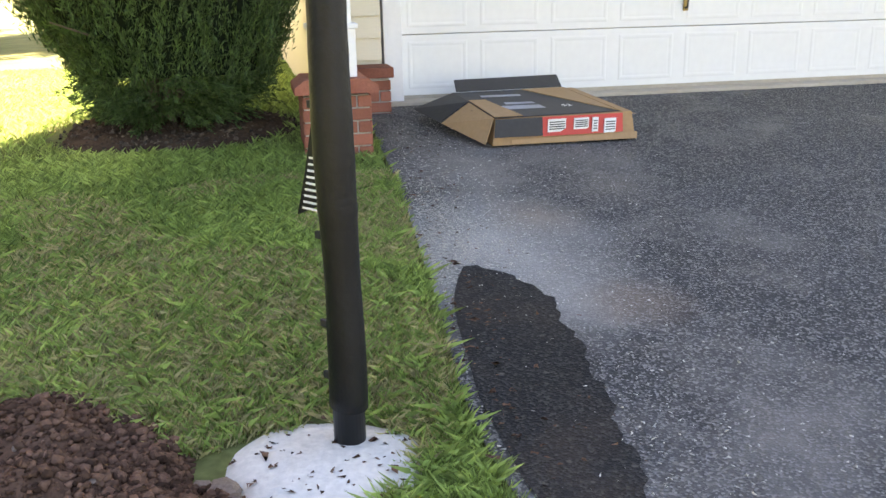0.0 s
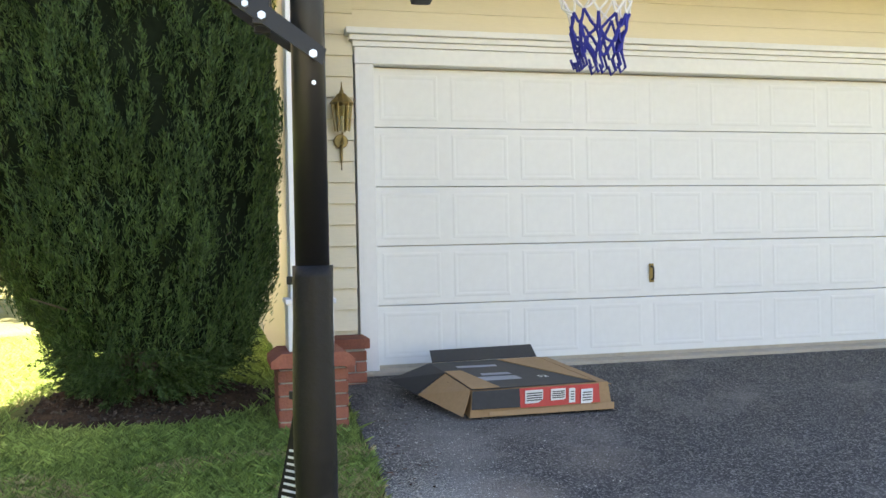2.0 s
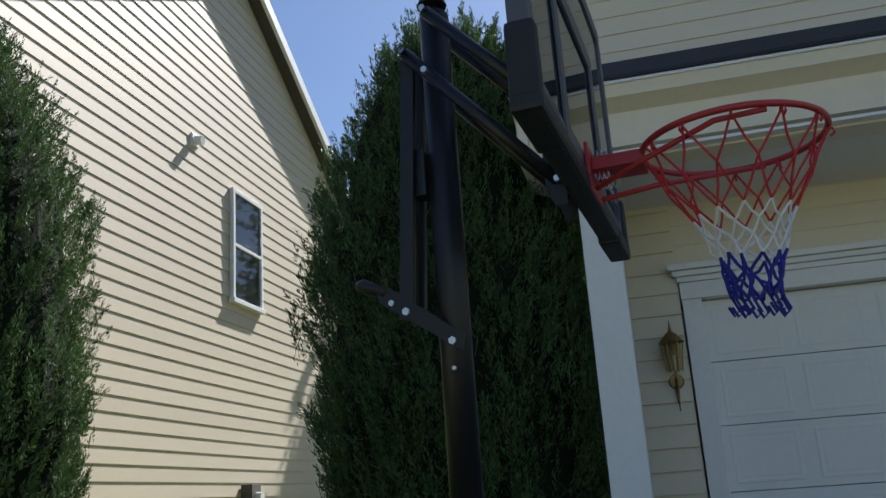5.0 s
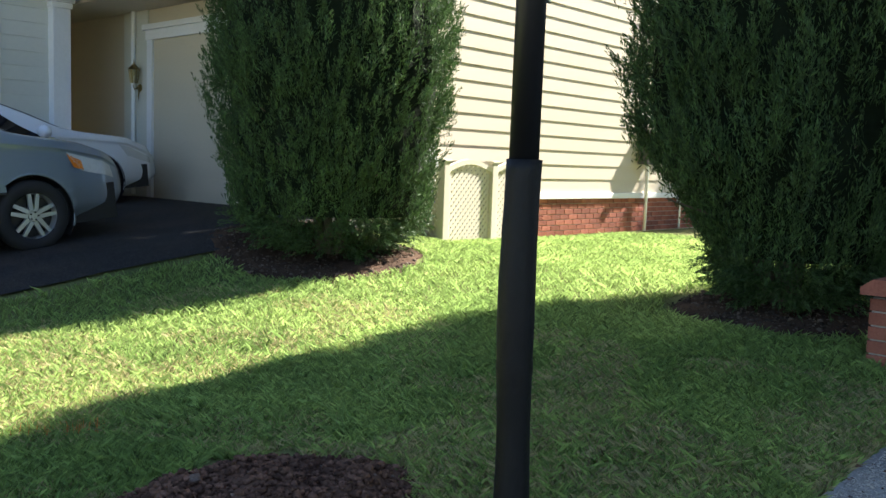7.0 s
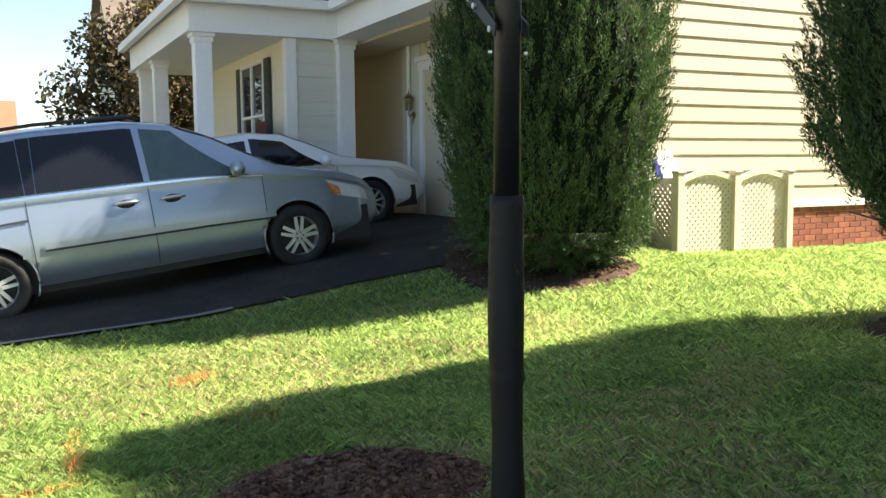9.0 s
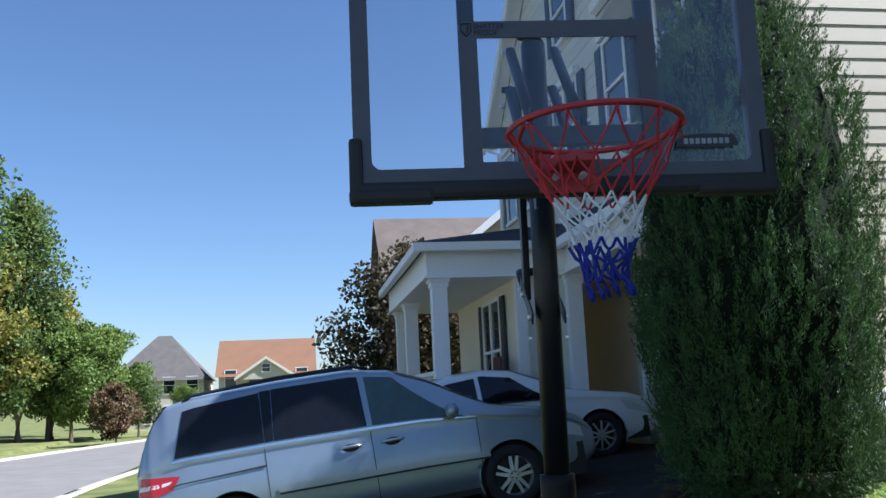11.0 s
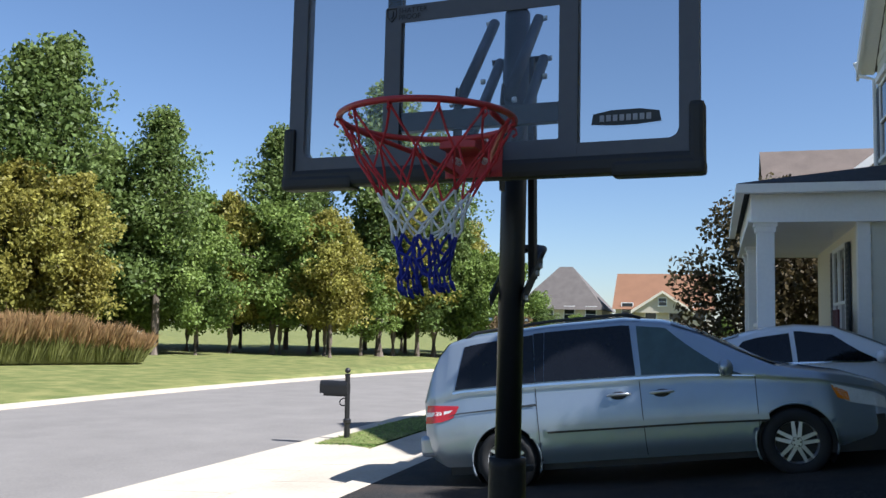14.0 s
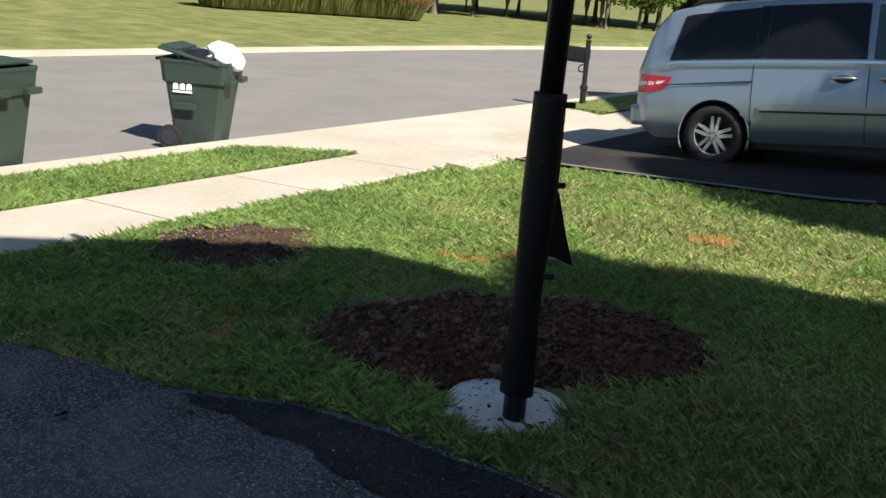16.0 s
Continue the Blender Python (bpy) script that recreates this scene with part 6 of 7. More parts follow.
car("sedan", "white sedan parked beside the minivan", pose(-9.55 - 0.8, 3.44 - 1.39, 0.47, 5.5, 0, 0), SEDAN)


# ---- street things ----
def wheelie_bin(m, label, bags=True):
    th = thing("wheelie_bin", label, "rubbish bin", m, group="bins at the kerb")
    bm = nb()
    secs = []
    for z, a, b in ((0.0, 0.22, 0.22), (0.06, 0.235, 0.24), (0.72, 0.29, 0.33), (0.74, 0.315, 0.36), (0.93, 0.325, 0.38), (0.96, 0.335, 0.39), (0.985, 0.335, 0.39), (0.985, 0.31, 0.365), (0.75, 0.29, 0.33)):
        secs.append([bm.verts.new((x * a, y * b, z)) for x, y in ((1, 0.85), (0.85, 1), (-0.85, 1), (-1, 0.85), (-1, -0.85), (-0.85, -1), (0.85, -1), (1, -0.85))])
    for s0, s1 in zip(secs, secs[1:]):
        for k in range(8):
            bm.faces.new((s0[k], s0[(k + 1) % 8], s1[(k + 1) % 8], s1[k]))
    bm.faces.new(list(reversed(secs[0])))
    bm.faces.new(secs[-1])
    bmesh.ops.recalc_face_normals(bm, faces=bm.faces)
    body = part("body", bm, "bin", th)
    for s in (-1, 1):
        part("grip", box(nb(), (s * 0.2 - 0.09, -0.43, 0.74), (s * 0.2 + 0.09, -0.33, 0.80), 0.01), "bin", body)
        part("rib", box(nb(), (s * 0.335 - 0.012, -0.05, 0.45), (s * 0.335 + 0.012, 0.2, 0.52), 0.008), "bin", body)
        wh = part("wheel", rod(nb(), (s * 0.27, 0.27, 0.13), (s * 0.33, 0.27, 0.13), 0.13, seg=28), "rubber", th)
        part("hub", rod(nb(), (s * 0.328, 0.27, 0.13), (s * 0.336, 0.27, 0.13), 0.085, seg=12), "shutter", wh)
    part("axle", rod(nb(), (-0.27, 0.27, 0.13), (0.27, 0.27, 0.13), 0.015), "zinc", th)
    part("handle_bar", rod(nb(), (-0.25, 0.43, 0.97), (0.25, 0.43, 0.97), 0.018), "bin", body)
    lid = part("lid", box(box(nb(), (-0.345, -0.30, 0), (0.345, 0.40, 0.035), 0.015, pose(0, 0, 1.0, 12 if bags else 1, 0, 0)), (-0.31, 0.2, 0.03), (0.31, 0.38, 0.06), 0.012, pose(0, 0, 1.0, 12 if bags else 1, 0, 0)), "bin", th)
    # plain marks where the lettering is
    for i in range(3):
        part("print_mark", prism(nb(), [(-0.335 + 0.0, 0)] * 0 + [(0.02 + 0.075 * i, 0.66), (0.08 + 0.075 * i, 0.66), (0.075 + 0.075 * i, 0.72), (0.05 + 0.075 * i, 0.735), (0.025 + 0.075 * i, 0.72)], "x", -0.305, -0.292), "paper", body)
    part("print_bar", box(nb(), (-0.30, 0.02, 0.625), (-0.286, 0.235, 0.645)), "paper", body)
    if bags:
        for nm, mt, c, s, sd in (("white_bag", "bag_white", (0.0, -0.26, 1.03), (0.24, 0.22, 0.13), 3), ("black_bag", "bag_black", (-0.12, 0.0, 1.0), (0.2, 0.24, 0.1), 5)):
            bm = nb()
            bmesh.ops.create_icosphere(bm, subdivisions=4, radius=1)
            for v in bm.verts:
                k = 1 + 0.22 * noise.noise(v.co * 1.7 + Vector((sd, 0, 0))) + 0.1 * noise.noise(v.co * 4.5)
                v.co = Vector((v.co.x * s[0] * k, v.co.y * s[1] * k, v.co.z * s[2] * k))
            ob = part(nm, bm, mt, None, "", True)
            ob.matrix_basis = m @ pose(*c, 22 if mt == "bag_white" else 0, 0, 0)
            tagged(ob, "crumpled white rubbish bag on the full bin" if mt == "bag_white" else "black rubbish bag in the full bin", "rubbish bag")
    return th


wheelie_bin(pose(-3.88, -6.44, -0.332, 0, 0, 210), "dark green overfull wheelie bin at the kerb")
wheelie_bin(pose(-1.35, -6.46, -0.332, 0, 0, 200), "dark green closed wheelie bin at the kerb", False)

mb = thing("mailbox", "black metal mailbox on a turned post", "mailbox", pose(-11.8, -5.55, -0.2, 0, 2.5, 0))
part("post", tube(nb(), [(0, 0, -0.1), (0, 0, 0.25), (0, 0, 0.27), (0, 0, 0.33), (0, 0, 0.35), (0, 0, 1.1), (0, 0, 1.13)], [0.055, 0.055, 0.07, 0.07, 0.045, 0.045, 0.055], 12), "black_iron", mb)
bm = nb()
bmesh.ops.create_uvsphere(bm, u_segments=14, v_segments=10, radius=0.05, matrix=pose(0, 0, 1.19))
part("finial", bm, "black_iron", mb, "", True)
bm = nb()
prism(bm, [(-0.085, 0.78)] + [(0.085 * math.cos(t), 0.92 + 0.085 * math.sin(t)) for t in (math.pi * (1 - k / 10) for k in range(11))] + [(0.085, 0.78)], "y", -0.5, 0.02)
part("box", bm, "black_iron", mb)
part("support_arm", box(nb(), (-0.03, -0.45, 0.73), (0.03, 0.02, 0.78), 0.005), "black_iron", mb)
part("scroll", tube(nb(), [(0, -0.05 - 0.12 * math.sin(k * 0.45) * (1 - k / 18), 0.62 + 0.08 * math.cos(k * 0.5) * (1 - k / 18)) for k in range(15)], 0.012, 6), "black_iron", mb)

# flattened carton before the garage
crt = thing("carton", "opened flat cardboard carton printed black and red", "cardboard box", pose(1.62, 3.38, gz(1.6, 3.3) + 0.014, 4.0, 0, 6))
bm = nb()
lo = [(-0.42, -0.42), (0.52, -0.50), (0.50, 0.22), (-0.36, 0.30)]
hi = [(-0.40, -0.40, 0.16), (0.50, -0.47, 0.17), (0.44, 0.26, 0.2), (-0.42, 0.32, 0.19)]
a = [bm.verts.new((*p, 0.0)) for p in lo]
b = [bm.verts.new(p) for p in hi]
for i in range(4):
    bm.faces.new((a[i], a[(i + 1) % 4], b[(i + 1) % 4], b[i]))
bm.faces.new(list(reversed(a)))
bm.faces.new(b)
part("body", bm, "cardboard", crt)


def card(nm, pts, material, parent=crt, label="", t=0.004):
    bm = nb()
    p = [Vector(q) for q in pts]
    nrm = (p[1] - p[0]).cross(p[-1] - p[0]).normalized() * t
    lo_ = [bm.verts.new(q) for q in p]
    hi_ = [bm.verts.new(q + nrm) for q in p]
    n = len(p)
    bm.faces.new(list(reversed(lo_)))
    bm.faces.new(hi_)
    for i in range(n):
        bm.faces.new((lo_[i], lo_[(i + 1) % n], hi_[(i + 1) % n], hi_[i]))
    bmesh.ops.recalc_face_normals(bm, faces=bm.faces)
    return part(nm, bm, material, parent, label)


card("printed_top", [(-0.40, -0.40, 0.165), (0.42, -0.46, 0.172), (0.36, 0.26, 0.203), (-0.42, 0.32, 0.195)], "box_print", label="black printed lid")
card("printed_band", [(-0.41, -0.425, 0.05), (-0.1, -0.452, 0.05), (-0.1, -0.436, 0.163), (-0.40, -0.408, 0.16)], "box_print", label="black printed band")
card("printed_side", [(-0.1, -0.4525, 0.045), (0.43, -0.497, 0.05), (0.43, -0.478, 0.165), (-0.1, -0.436, 0.163)], "box_red", label="red printed side with white labels")
card("end_flap", [(-0.41, -0.41, 0.168), (-0.415, 0.02, 0.186), (-0.61, 0.0, 0.065), (-0.48, -0.46, 0.02)], "cardboard", label="open brown flap")
card("end_flap", [(-0.415, 0.03, 0.187), (-0.42, 0.32, 0.198), (-0.70, 0.34, 0.10), (-0.615, 0.02, 0.067)], "box_print", label="black printed flap")
card("brown_band", [(-0.40, -0.395, 0.171), (-0.22, -0.41, 0.173), (-0.3, 0.04, 0.193), (-0.41, 0.05, 0.193)], "cardboard", label="bare brown stripe")
card("brown_band", [(0.28, -0.2, 0.186), (0.41, -0.45, 0.176), (0.36, 0.25, 0.206), (0.05, 0.26, 0.206)], "cardboard", label="bare brown stripe")
card("end_flap", [(0.43, -0.47, 0.172), (0.60, -0.35, 0.12), (0.56, 0.2, 0.13), (0.37, 0.26, 0.203)], "cardboard", label="open brown flap")
card("back_flap", [(-0.40, 0.33, 0.2), (0.36, 0.27, 0.207), (0.40, 0.45, 0.26), (-0.36, 0.5, 0.25)], "box_print", label="raised black flap")
card("lower_flap", [(-0.3, -0.44, 0.006), (0.52, -0.52, 0.006), (0.53, -0.50, 0.045), (-0.3, -0.43, 0.03)], "cardboard")
for x0, x1, z0, z1, mt in ((-0.07, 0.05, 0.07, 0.15, "paper"), (0.10, 0.2, 0.08, 0.15, "paper"), (0.22, 0.26, 0.06, 0.15, "paper"), (0.30, 0.38, 0.05, 0.14, "bag_white")):
    f = -0.428 - 0.07 * (x0 + 0.41) / 0.84
    part("label", box(nb(), (x0, f - 0.012 + 0.12 * (z0 - 0.02), z0), (x1, f - 0.004 + 0.12 * (z0 - 0.02), z1), 0.0, None), mt, crt)
    for k in range(4):
        zz = z0 + (z1 - z0) * (0.2 + 0.18 * k)
        part("print_bar", box(nb(), (x0 + 0.008, f - 0.015 + 0.12 * (z0 - 0.02), zz), (x1 - 0.008, f - 0.012 + 0.12 * (z0 - 0.02), zz + 0.006)), "box_print", crt)
for x0, y0, w, h in ((-0.28, -0.25, 0.34, 0.09), (-0.2, -0.12, 0.5, 0.05), (-0.3, 0.1, 0.3, 0.05), (0.1, -0.3, 0.16, 0.12), (0.05, 0.06, 0.22, 0.05)):
    part("print_mark", box(nb(), (x0, y0, 0.0), (x0 + w, y0 + h, 0.002), 0.0, pose(0, 0, 0.189, 2.4, 0.3, -4)), "grey_print", crt)
for k in range(3):
    part("print_mark", box(nb(), (-0.002, -0.05 + 0.045 * k, 0.05), (0.002, -0.015 + 0.045 * k, 0.11), 0.0, pose(-0.5, -0.2, 0.075, 0, 38, 12)), "box_print", crt)

words("52", 0.07, Matrix.Translation((0.1, -0.3, 0.193)) @ pose(0, 0, 0, 2.4, 0.3, -4), "paper", crt)
# sprayed marks on the lawn
rng = random.Random(31)
for x, y, ln, an, count, spread in ((-2.1, -1.2, 0.95, -4, 150, 0.028), (-3.47, -0.36, 0.36, 120, 190, 0.035), (-2.43, -0.3, 0.5, 60, 60, 0.03), (-1.68, -1.4, 0.4, 88, 110, 0.025), (0.02, -1.69, 0.14, 20, 45, 0.02), (0.26, -1.44, 0.14, 70, 45, 0.02)):
    vs, qs = [], []
    for k in range(count):
        s, w = rng.uniform(-0.5, 0.5) * ln, rng.gauss(0, spread) + 0.015 * math.sin(k)
        c, d = math.cos(radians(an)), math.sin(radians(an))
        px, py = x + s * c - w * d, y + s * d + w * c
        pz = gz(px, py)
        t = rng.uniform(0, 6.28)
        h = rng.uniform(0.05, 0.085)
        lx, ly = rng.uniform(-0.02, 0.02), rng.uniform(-0.02, 0.02)
        b0 = len(vs)
        vs += [(px - 0.0022 * math.cos(t), py - 0.0022 * math.sin(t), pz), (px + 0.0022 * math.cos(t), py + 0.0022 * math.sin(t), pz), (px + lx, py + ly, pz + h)]
        qs.append((b0, b0 + 1, b0 + 2))
    ob = new("paint_mark", tris("paint_mark", vs, qs, "orange_paint"))
    tagged(ob, "orange utility marking paint sprayed on grass", "paint mark", group="utility marks", kind="stuff")


# ---- far trees and houses ----
def tree_mesh(seed, height, spread, leaves, crown0=0.22, leaf=0.16, narrow=False):
    """Trunk with limbs, and a crown of leaf clumps with gaps."""
    rs = np.random.RandomState(seed)
    rng = random.Random(seed)
    bm = nb()
    th = height
    lean = rng.uniform(-0.3, 0.3)
    tube(bm, [(0, 0, -0.2), (0.03, 0, th * 0.1), (lean * 0.3, 0.05, th * 0.4), (lean, 0, th * 0.75), (lean * 1.05, 0.1, th * 0.9)], [0.02 * th, 0.014 * th, 0.011 * th, 0.006 * th, 0.002 * th], 8)
    ends = []
    for k in range(46):
        u = crown0 + (0.97 - crown0) * (k + rng.random()) / 46
        t = k * 2.4 + rng.uniform(-0.5, 0.5)
        env = spread * (math.sin(math.pi * min(1, (u - crown0 * 0.6) / (1.02 - crown0 * 0.6)) ** (0.75 if not narrow else 0.9)) + 0.12)
        ln = env * rng.uniform(0.35, 1.15)
        p0 = Vector((lean * u, 0, u * th * 0.9))
        p1 = p0 + Vector((ln * math.cos(t), ln * math.sin(t), rng.uniform(0.05, 0.5) * ln))
        tube(bm, [p0, (p0 + p1) / 2 + Vector((0, 0, 0.1 * ln)), p1], [0.005 * th, 0.003 * th, 0.0012 * th], 5)
        for q in (0.5, 0.75, 1.0):
            ends.append((p0 + (p1 - p0) * q + Vector((rng.uniform(-0.4, 0.4), rng.uniform(-0.4, 0.4), rng.uniform(-0.5, 0.5))), 0.55 + 0.3 * ln))
    trunk = bpy.data.meshes.new("trunk")
    bm.to_mesh(trunk)
    bm.free()
    trunk.materials.append(M["bark"])
    ce = np.array([e[0] for e in ends])
    cr = np.array([min(e[1], 1.35) * (0.04 * th + 0.4) for e in ends])
    idx = rs.randint(0, len(ce), leaves)
    d = rs.normal(0, 1, (leaves, 3))
    d /= np.linalg.norm(d, axis=1, keepdims=True)
    c = ce[idx] + d * (cr[idx] * rs.uniform(0.2, 1.0, leaves) ** 0.6)[:, None] * np.array([1, 1, 0.8])
    a = rs.normal(0, 1, (leaves, 3))
    a /= np.linalg.norm(a, axis=1, keepdims=True)
    b = np.cross(a, rs.normal(0, 1, (leaves, 3)))
    b /= np.linalg.norm(b, axis=1, keepdims=True)
    s = (leaf * rs.uniform(0.6, 1.3, leaves))[:, None]
    v = np.stack([c - a * s, c - b * s * 0.6 + a * s * 0.1, c + a * s, c + b * s * 0.6], 1).reshape(-1, 3)
    return trunk, v


def make_tree(name, trunk, v, material, label):
    th = thing(name, label, "tree", group="trees across the street")
    o = new("trunk", trunk)
    o.parent = th
    o = new("crown", tris("crown", v, np.arange(len(v)).reshape(-1, 4), material, 4))
    o.parent = th
    return th


kinds = []
for sd, h, sp, lv, mt, lab in ((1, 13, 3.9, 20000, "leaf_green", "broad green tree in leaf beyond the street"), (2, 14, 3.5, 18000, "leaf_dark", "dark green tree in leaf beyond the street"),
                               (3, 15, 3.6, 18000, "leaf_gold", "yellowing autumn tree beyond the street"), (4, 20, 2.4, 13000, "leaf_dark", "tall thin tree standing over the others"),
                               (5, 12, 3.6, 18000, "leaf_green", "rounded green tree beyond the street"), (6, 6.5, 2.4, 9000, "leaf_rust", "small rust-coloured autumn tree")):
    tr, v = tree_mesh(sd, h, sp, lv, 0.2 if sd != 4 else 0.3, 0.17, sd == 4)
    kinds.append(make_tree("tree", tr, v, mt, lab))
first = {}
EYE = Vector((3.0, 0.6))
rng = random.Random(8)
spots = []
az = 16.2
while az < 66:
    far = float(np.interp(az, (8, 20, 30, 45, 66), (70, 64, 58, 50, 46)))
    for row in range(3):
        spots.append((az + rng.uniform(-0.7, 0.7), far + 5.5 * row + rng.uniform(-2, 2), rng.choice((0, 1, 1, 2, 4, 0, 4, 1)), rng.uniform(0.66, 0.95)))
    az += 2.7
spots += [(20.9, 63, 3, 1.08), (20.0, 65, 2, 0.95), (17.4, 66, 3, 0.92), (25.3, 62, 3, 0.66), (27.6, 60, 3, 0.84), (34.7, 54, 3, 0.80), (40.6, 50, 3, 0.93), (42.5, 50, 3, 0.88), (47, 50, 3, 1.0), (56, 50, 3, 0.95), (12.3, 58, 5, 0.58), (14.6, 66, 4, 0.72), (12.9, 67, 0, 0.66), (10.8, 70, 1, 0.42), (39.6, 47, 2, 0.66), (43, 48, 2, 0.72), (24, 58, 2, 0.66)]
for a, d, k, s in spots:
    x, y = EYE.x - d * math.cos(radians(a)), EYE.y - d * math.sin(radians(a))
    m = pose(x, y, gz(x, y) - 0.1, 0, 0, rng.uniform(0, 360))
    if k not in first:
        first[k] = True
        ob = kinds[k]
        ob.scale = (s, s, s)
        ob.matrix_basis = m @ Matrix.Diagonal((s, s, s, 1))
    else:
        ob = copy_thing(kinds[k], m)
        ob.scale = (s, s, s)
# near trees by the far houses
for x, y, k, s in ((-66, -9.5, 0, 0.3), (-62, -13.5, 4, 0.34), (-70, -5.8, 2, 0.22), (-75, 1.5, 4, 0.26), (-80, -6, 1, 0.26), (-23, 3.6, 2, 0.36)):
    ob = copy_thing(kinds[k], pose(x, y, gz(x, y), 0, 0, rng.uniform(0, 360)))
    ob.scale = (s, s, s)
tr, v = tree_mesh(14, 5.6, 2.3, 26000, 0.16, 0.075)
plum = make_tree("garden_tree", tr, v, "leaf_plum", "dark green garden tree with rust-tinted leaves beside the porch")
plum["group"] = ""
plum.matrix_basis = pose(-20.5, 2.3, 0.0)
tr, v = tree_mesh(15, 15, 3.4, 9000, 0.25, 0.18)
bt = make_tree("tree", tr, v, "leaf_dark", "tall green tree behind the houses")
bt.matrix_basis = pose(-3.6, 24, 0.3)
copy_thing(bt, pose(-1.0, 27, 0.3, 0, 0, 80))
copy_thing(bt, pose(-8.5, 30, 0.3, 0, 0, 160))


def far_house(x, y, turn, w, d, h, rise, roof, wallm, label, hip=False, gable=True):
    th = thing("house", label, "house", pose(x, y, gz(x, y) - 0.3, 0, 0, turn))
    part("wall", box(nb(), (-d / 2, -w / 2, 0), (d / 2, w / 2, h)), wallm, th)
    bm = nb()
    if hip:
        e = 0.4
        q = [bm.verts.new(p) for p in ((-d / 2 - e, -w / 2 - e, h), (d / 2 + e, -w / 2 - e, h), (d / 2 + e, w / 2 + e, h), (-d / 2 - e, w / 2 + e, h))]
        r = [bm.verts.new((0, -w * 0.08, h + rise)), bm.verts.new((0, w * 0.08, h + rise))]
        bm.faces.new((q[0], q[1], r[0]))
        bm.faces.new((q[1], q[2], r[1], r[0]))
        bm.faces.new((q[2], q[3], r[1]))
        bm.faces.new((q[3], q[0], r[0], r[1]))
        bm.faces.new(list(reversed(q)))
    else:
        prism(bm, [(-d / 2 - 0.4, h - 0.1), (0, h + rise), (d / 2 + 0.4, h - 0.1), (0, h + rise - 0.3)], "y", -w / 2 - 0.3, w / 2 + 0.3)
        pr = nb()
        prism(pr, [(-d / 2, h), (0, h + rise - 0.3), (d / 2, h)], "y", -w / 2, w / 2)
        part("gable_wall", pr, wallm, th)
    part("roof", bm, roof, th)
    if gable:
        pr = nb()
        prism(pr, [(-w * 0.3, h - 0.4), (0, h + rise * 0.42), (w * 0.3, h - 0.4)], "x", d / 2 - 1, d / 2 + 0.5)
        part("front_gable", pr, wallm, th)
        pr = nb()
        prism(pr, [(-w * 0.33, h - 0.5), (-w * 0.33, h - 0.2), (0, h + rise * 0.47), (w * 0.33, h - 0.2), (w * 0.33, h - 0.5), (0, h + rise * 0.40)], "x", d / 2 + 0.3, d / 2 + 0.8)
        part("gable_trim", pr, "cream", th)
        sash_window(th, pose(d / 2 + 0.52, 0, h + rise * 0.08, 0, 0, 90), 0.7, 0.7, False)
    for i in range(4):
        for j in range(2):
            sash_window(th, pose(d / 2 + 0.02, -w * 0.375 + w * 0.25 * i, 0.9 + 2.7 * j, 0, 0, 90), 1.0, 1.5, False)
    return th


far_house(-88, -4.0, 0, 8.8, 9, 4.6, 3.6, "shingle_brown", "far_wall", "cream house with brown roof at the street's end")
far_house(-90, -14.2, 0, 8.5, 9, 4.8, 4.6, "shingle_grey", "far_wall", "cream house with steep grey hipped roof", True, False)
far_house(-72, -62, 30, 16, 10, 5.5, 3.5, "shingle_grey", "far_wall", "pale house behind the trees")
far_house(-40, -70, 60, 16, 10, 5.5, 3.5, "shingle_grey", "far_wall", "pale house behind the trees")
far_house(-36, 7.6, 0, 9.6, 9, 5.2, 4.2, "shingle_tan", "siding_grey", "tan-roofed house beyond the porch", False, False)
wing = far_house(-26.8, 9.3, 90, 9, 10.2, 5.9, 4.3, "shingle_grey", "siding_nb", "beige gabled house beyond the porch", False, False)
part("rake_trim", prism(nb(), [(-5.5, 5.6), (-5.5, 5.85), (0, 10.25), (5.5, 5.85), (5.5, 5.6), (0, 9.95)], "y", -4.86, -4.81), "white", wing)
for i in range(20):
    z = 5.0 + 0.2 * i
    w = min(5.1, 5.1 * (10.0 - z) / 4.1)
    if w > 0.3:
        piece("siding_board", lap_mesh("siding_board", 2 * w, 0.2, "siding_nb"), wing, pose(-w, -4.5, z))


def reeds(x, y, n, w, d, h, seed):
    """A clump of tall ornamental grass with rust plumes."""
    rs = np.random.RandomState(seed)
    th = thing("ornamental_grass", "tall ornamental grass clump with rust plumes", "ornamental grass", pose(x, y, gz(x, y)), group="ornamental grasses")
    for nm, k, mt, lo, hi in (("blades", n, "reed", 0.0, 0.8), ("plumes", n, "plume", 0.62, 1.05)):
        r = np.sqrt(rs.uniform(0, 1, k))
        t = rs.uniform(0, 2 * np.pi, k)
        b = np.stack([w * r * np.cos(t) * 0.75, d * r * np.sin(t) * 0.75, np.zeros(k)], 1)
        up = np.stack([np.cos(t) * r * 0.5, np.sin(t) * r * 0.5, np.ones(k)], 1) + rs.normal(0, 0.09, (k, 3))
        hh = h * rs.uniform(0.8, 1.1, k)[:, None]
        p0 = b + up * hh * lo
        p1 = b + up * hh * (lo + hi) / 2
        p2 = b + up * hh * hi + rs.normal(0, 0.05, (k, 3))
        sd = rs.normal(0, 1, (k, 3)) * np.array([1, 1, 0.1])
        sd /= np.linalg.norm(sd, axis=1, keepdims=True)
        ww = 0.02 if nm == "blades" else 0.045
        v = np.stack([p0, p1 + sd * ww, p2, p1 - sd * ww], 1).reshape(-1, 3)
        o = new(nm, tris(nm, v, np.arange(len(v)).reshape(-1, 4), mt, 4))
        o.parent = th
        tagged(o, kind="stuff")
    return th


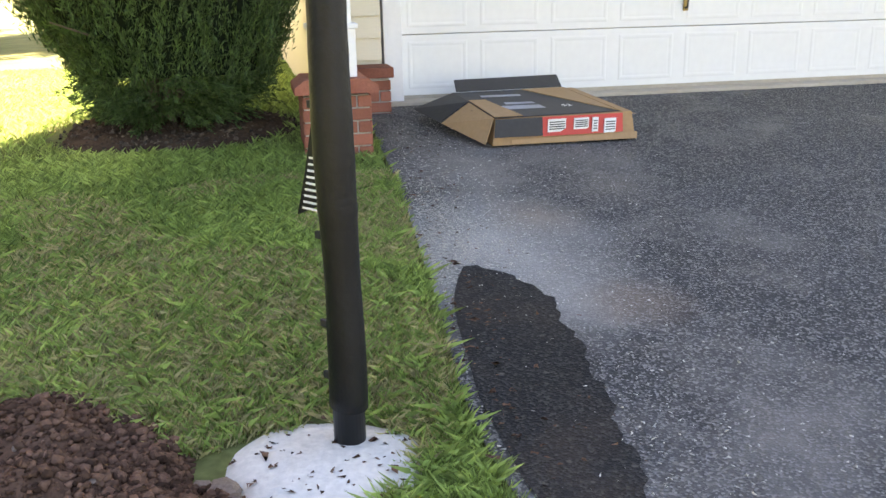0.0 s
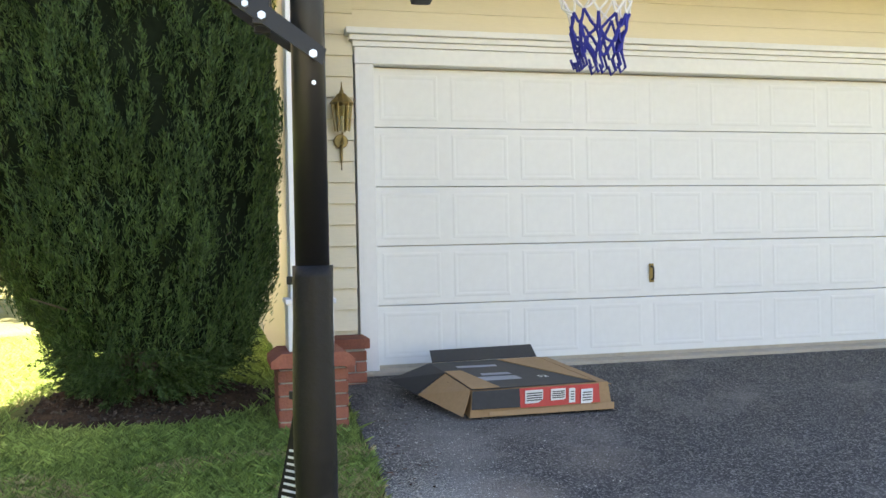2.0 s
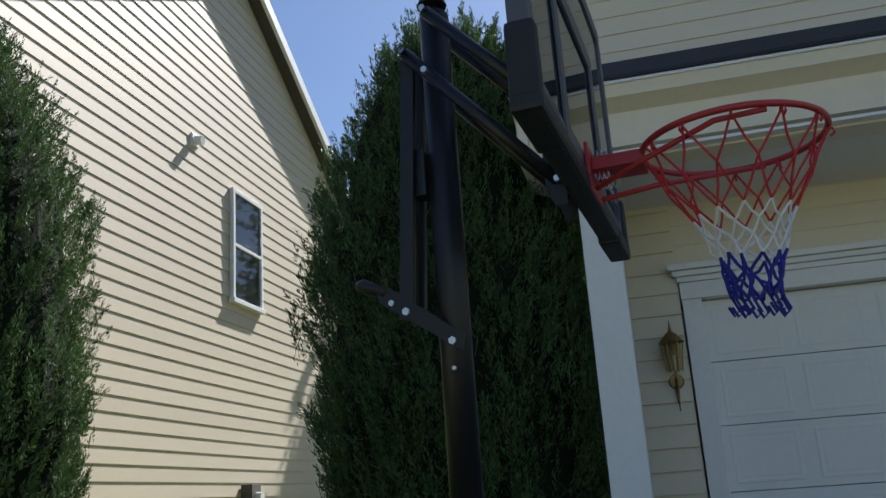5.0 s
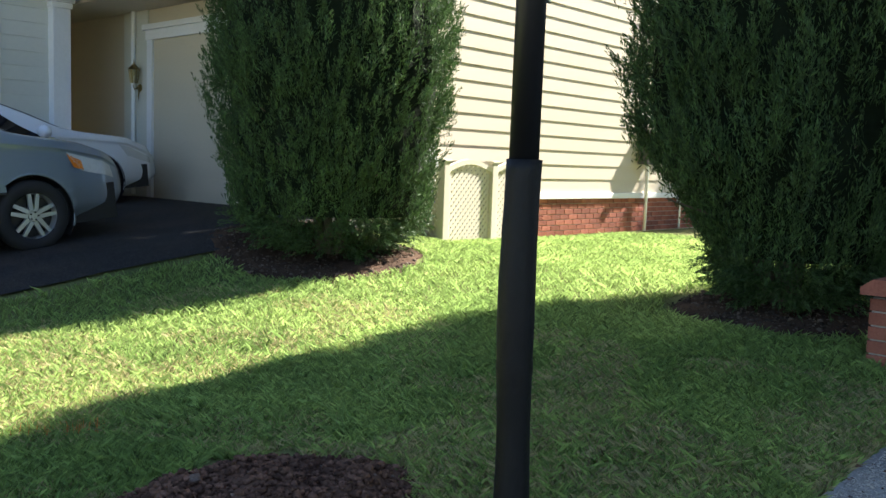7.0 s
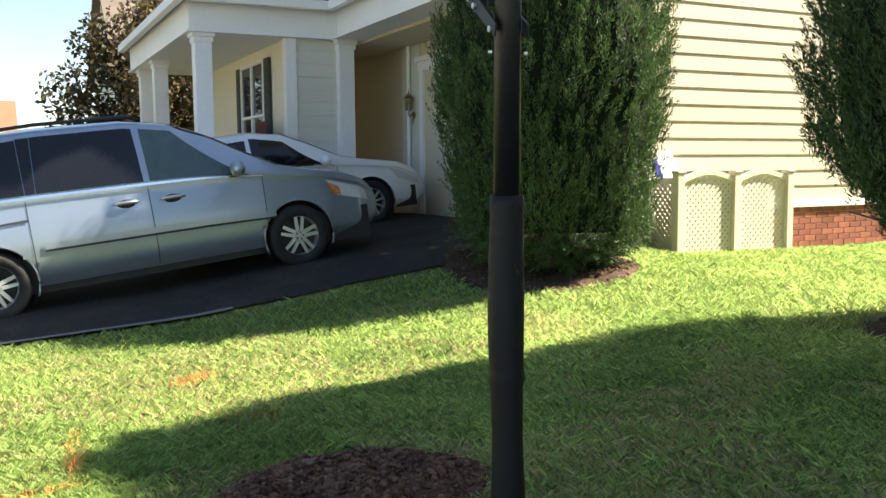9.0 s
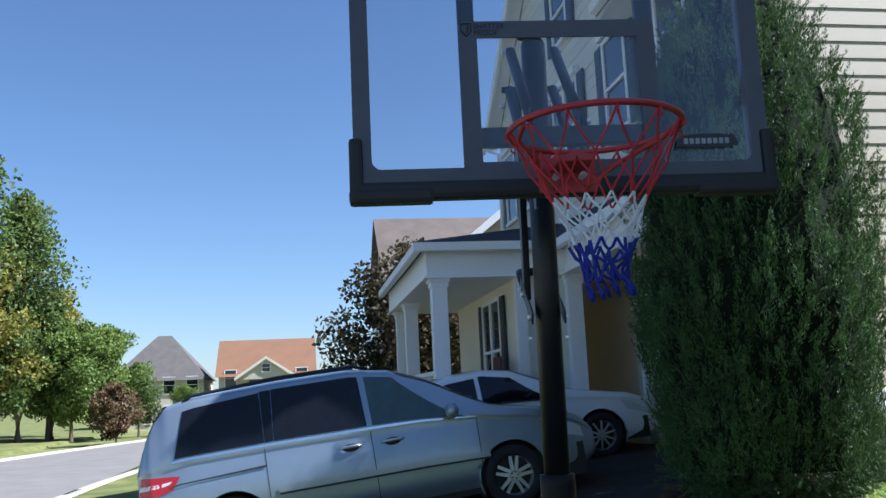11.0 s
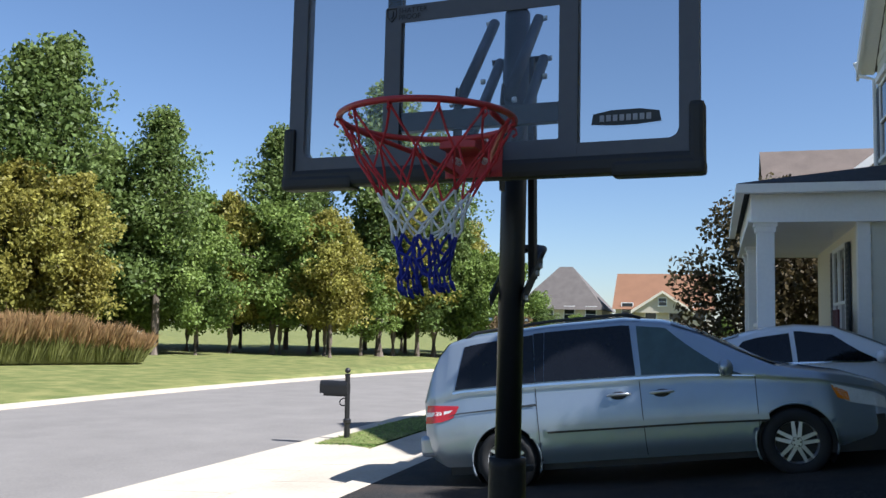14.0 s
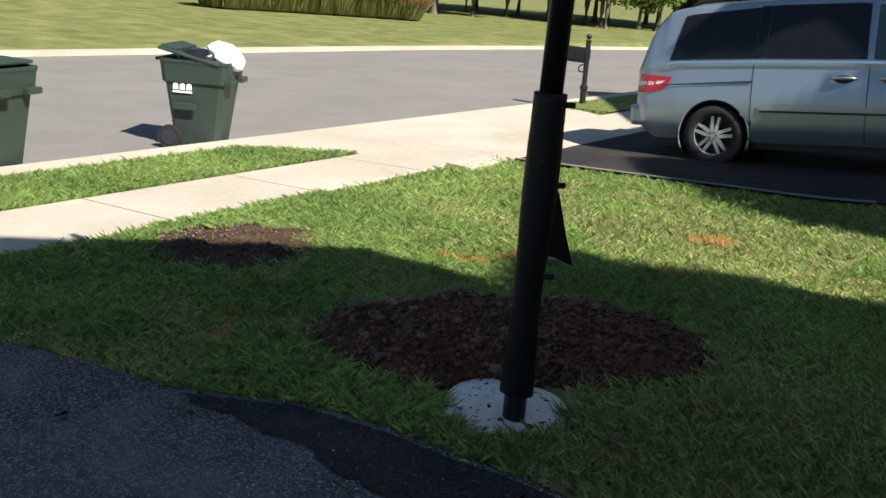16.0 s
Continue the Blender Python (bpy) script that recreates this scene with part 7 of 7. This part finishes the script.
for i in range(9):
    a, dd = 36.5 + 1.35 * i, 44 - 0.5 * i
    x, y = EYE.x - dd * math.cos(radians(a)), EYE.y - dd * math.sin(radians(a))
    reeds(x, y, 2600, 1.3, 1.25, 1.0 + 0.75 * math.sin(math.pi * (i + 0.7) / 9.4) + 0.12 * math.sin(i * 2.3), 50 + i)


# ---- grass blades ----
def grass(name, n, region, h0, h1, w, material, seed, keep=None):
    rs = np.random.RandomState(seed)
    x = rs.uniform(region[0], region[1], n)
    y = rs.uniform(region[2], region[3], n)
    ok = np.array([keep is None or keep(a, b) for a, b in zip(x, y)])
    x, y = x[ok], y[ok]
    z = np.array([gz(a, b) for a, b in zip(x, y)]) - 0.014
    k = len(x)
    t = rs.uniform(0, 2 * np.pi, k)
    # tufts: blades of one tuft lean and grow alike
    ti = (np.floor((x + 0.02 * np.sin(y * 37)) / 0.04) * 131 + np.floor((y + 0.02 * np.sin(x * 41)) / 0.04) * 977).astype(int) % 4096
    tuft_h = rs.uniform(0.75, 1.3, 4096)[ti]
    tuft_l = rs.normal(0, 0.22, (4096, 2))[ti]
    h = rs.uniform(h0, h1, k) * tuft_h
    le = (rs.normal(0, 0.42, (k, 2)) + tuft_l) * h[:, None]
    ww = w * rs.uniform(0.7, 1.3, k)
    p0 = np.stack([x - ww * np.cos(t), y - ww * np.sin(t), z], 1)
    p1 = np.stack([x + ww * np.cos(t), y + ww * np.sin(t), z], 1)
    p2 = np.stack([x + le[:, 0] * 0.5 + ww * 0.5 * np.cos(t), y + le[:, 1] * 0.5 + ww * 0.5 * np.sin(t), z + h * 0.65], 1)
    p3 = np.stack([x + le[:, 0] * 1.3, y + le[:, 1] * 1.3, z + h], 1)
    v = np.stack([p0, p1, p2, p3], 1).reshape(-1, 3)
    q = np.arange(len(v)).reshape(-1, 4)
    ob = new(name, tris(name, v, q, material, 4))
    tagged(ob, "blades of mown lawn grass" if material == "blade" else "dry straw-coloured grass blades", "grass", kind="stuff")
    return ob


HEAP = [(-0.65, -0.45, 0.62), (-1.15, -0.05, 0.45), (-0.26, -0.85, 0.32), (-0.93, -2.72, 0.5), (-0.055, -0.085, 0.25)]


def on_lawn(x, y):
    if x > own_edge(y) - 0.01 or y < -3.46 or x < -5.35:
        return False
    for hx, hy, r in HEAP:
        if (x - hx) ** 2 + (y - hy) ** 2 < (r * (1 + 0.15 * math.sin(9 * math.atan2(y - hy, x - hx)))) ** 2:
            return False
    if (x + 0.72) ** 2 / 0.6 + (y - 3.8) ** 2 / 0.32 < 1 or (x + 5) ** 2 / 1.2 + (y - 3.4) ** 2 / 0.8 < 1:
        return False
    return True


def near_lawn(x, y):
    return on_lawn(x, y) and (not dry(x, y) or noise.noise(Vector((x * 70, y * 70, 4))) > 0.14)


def dry(x, y):
    return on_lawn(x, y) and (noise.noise(Vector((x * 1.6, y * 1.6, 9))) > 0.02 or (x + 0.3) ** 2 + (y - 0.6) ** 2 / 2 < 0.55 or (x + 3.4) ** 2 / 1.5 + (y + 0.3) ** 2 < 0.9 + 0.5 * noise.noise(Vector((x * 2, y * 2, 1))))


grass("lawn_grass", 560000, (-2.6, 0.95, -3.5, 3.2), 0.024, 0.064, 0.0009, "blade", 1, near_lawn)
grass("lawn_grass", 230000, (-5.4, 0.6, -3.5, 9.5), 0.03, 0.06, 0.0017, "blade", 2, lambda x, y: on_lawn(x, y) and (x < -2.4 or y > 3.1))
grass("dry_grass", 190000, (-1.6, 0.9, -2.2, 2.6), 0.018, 0.052, 0.0009, "straw", 3, dry)
grass("dry_grass", 60000, (-4.8, -1.6, -2.6, 2.4), 0.02, 0.05, 0.001, "straw", 6, dry)
grass("verge_grass", 50000, (-5.0, 3.0, -5.74, -4.66), 0.03, 0.06, 0.002, "blade", 4, lambda x, y: x > -4.55 - 0.7 * (y + 4.66))
grass("verge_grass", 16000, (-15.5, -10.9, -5.74, -4.66), 0.03, 0.06, 0.004, "blade", 5)
tagged(sheet("verge", [-16, -14, -12, -11.0], [-5.75, -5.2, -4.64], 0.03, "lawn"), "narrow strip of grass beside the kerb", "verge", kind="structure")
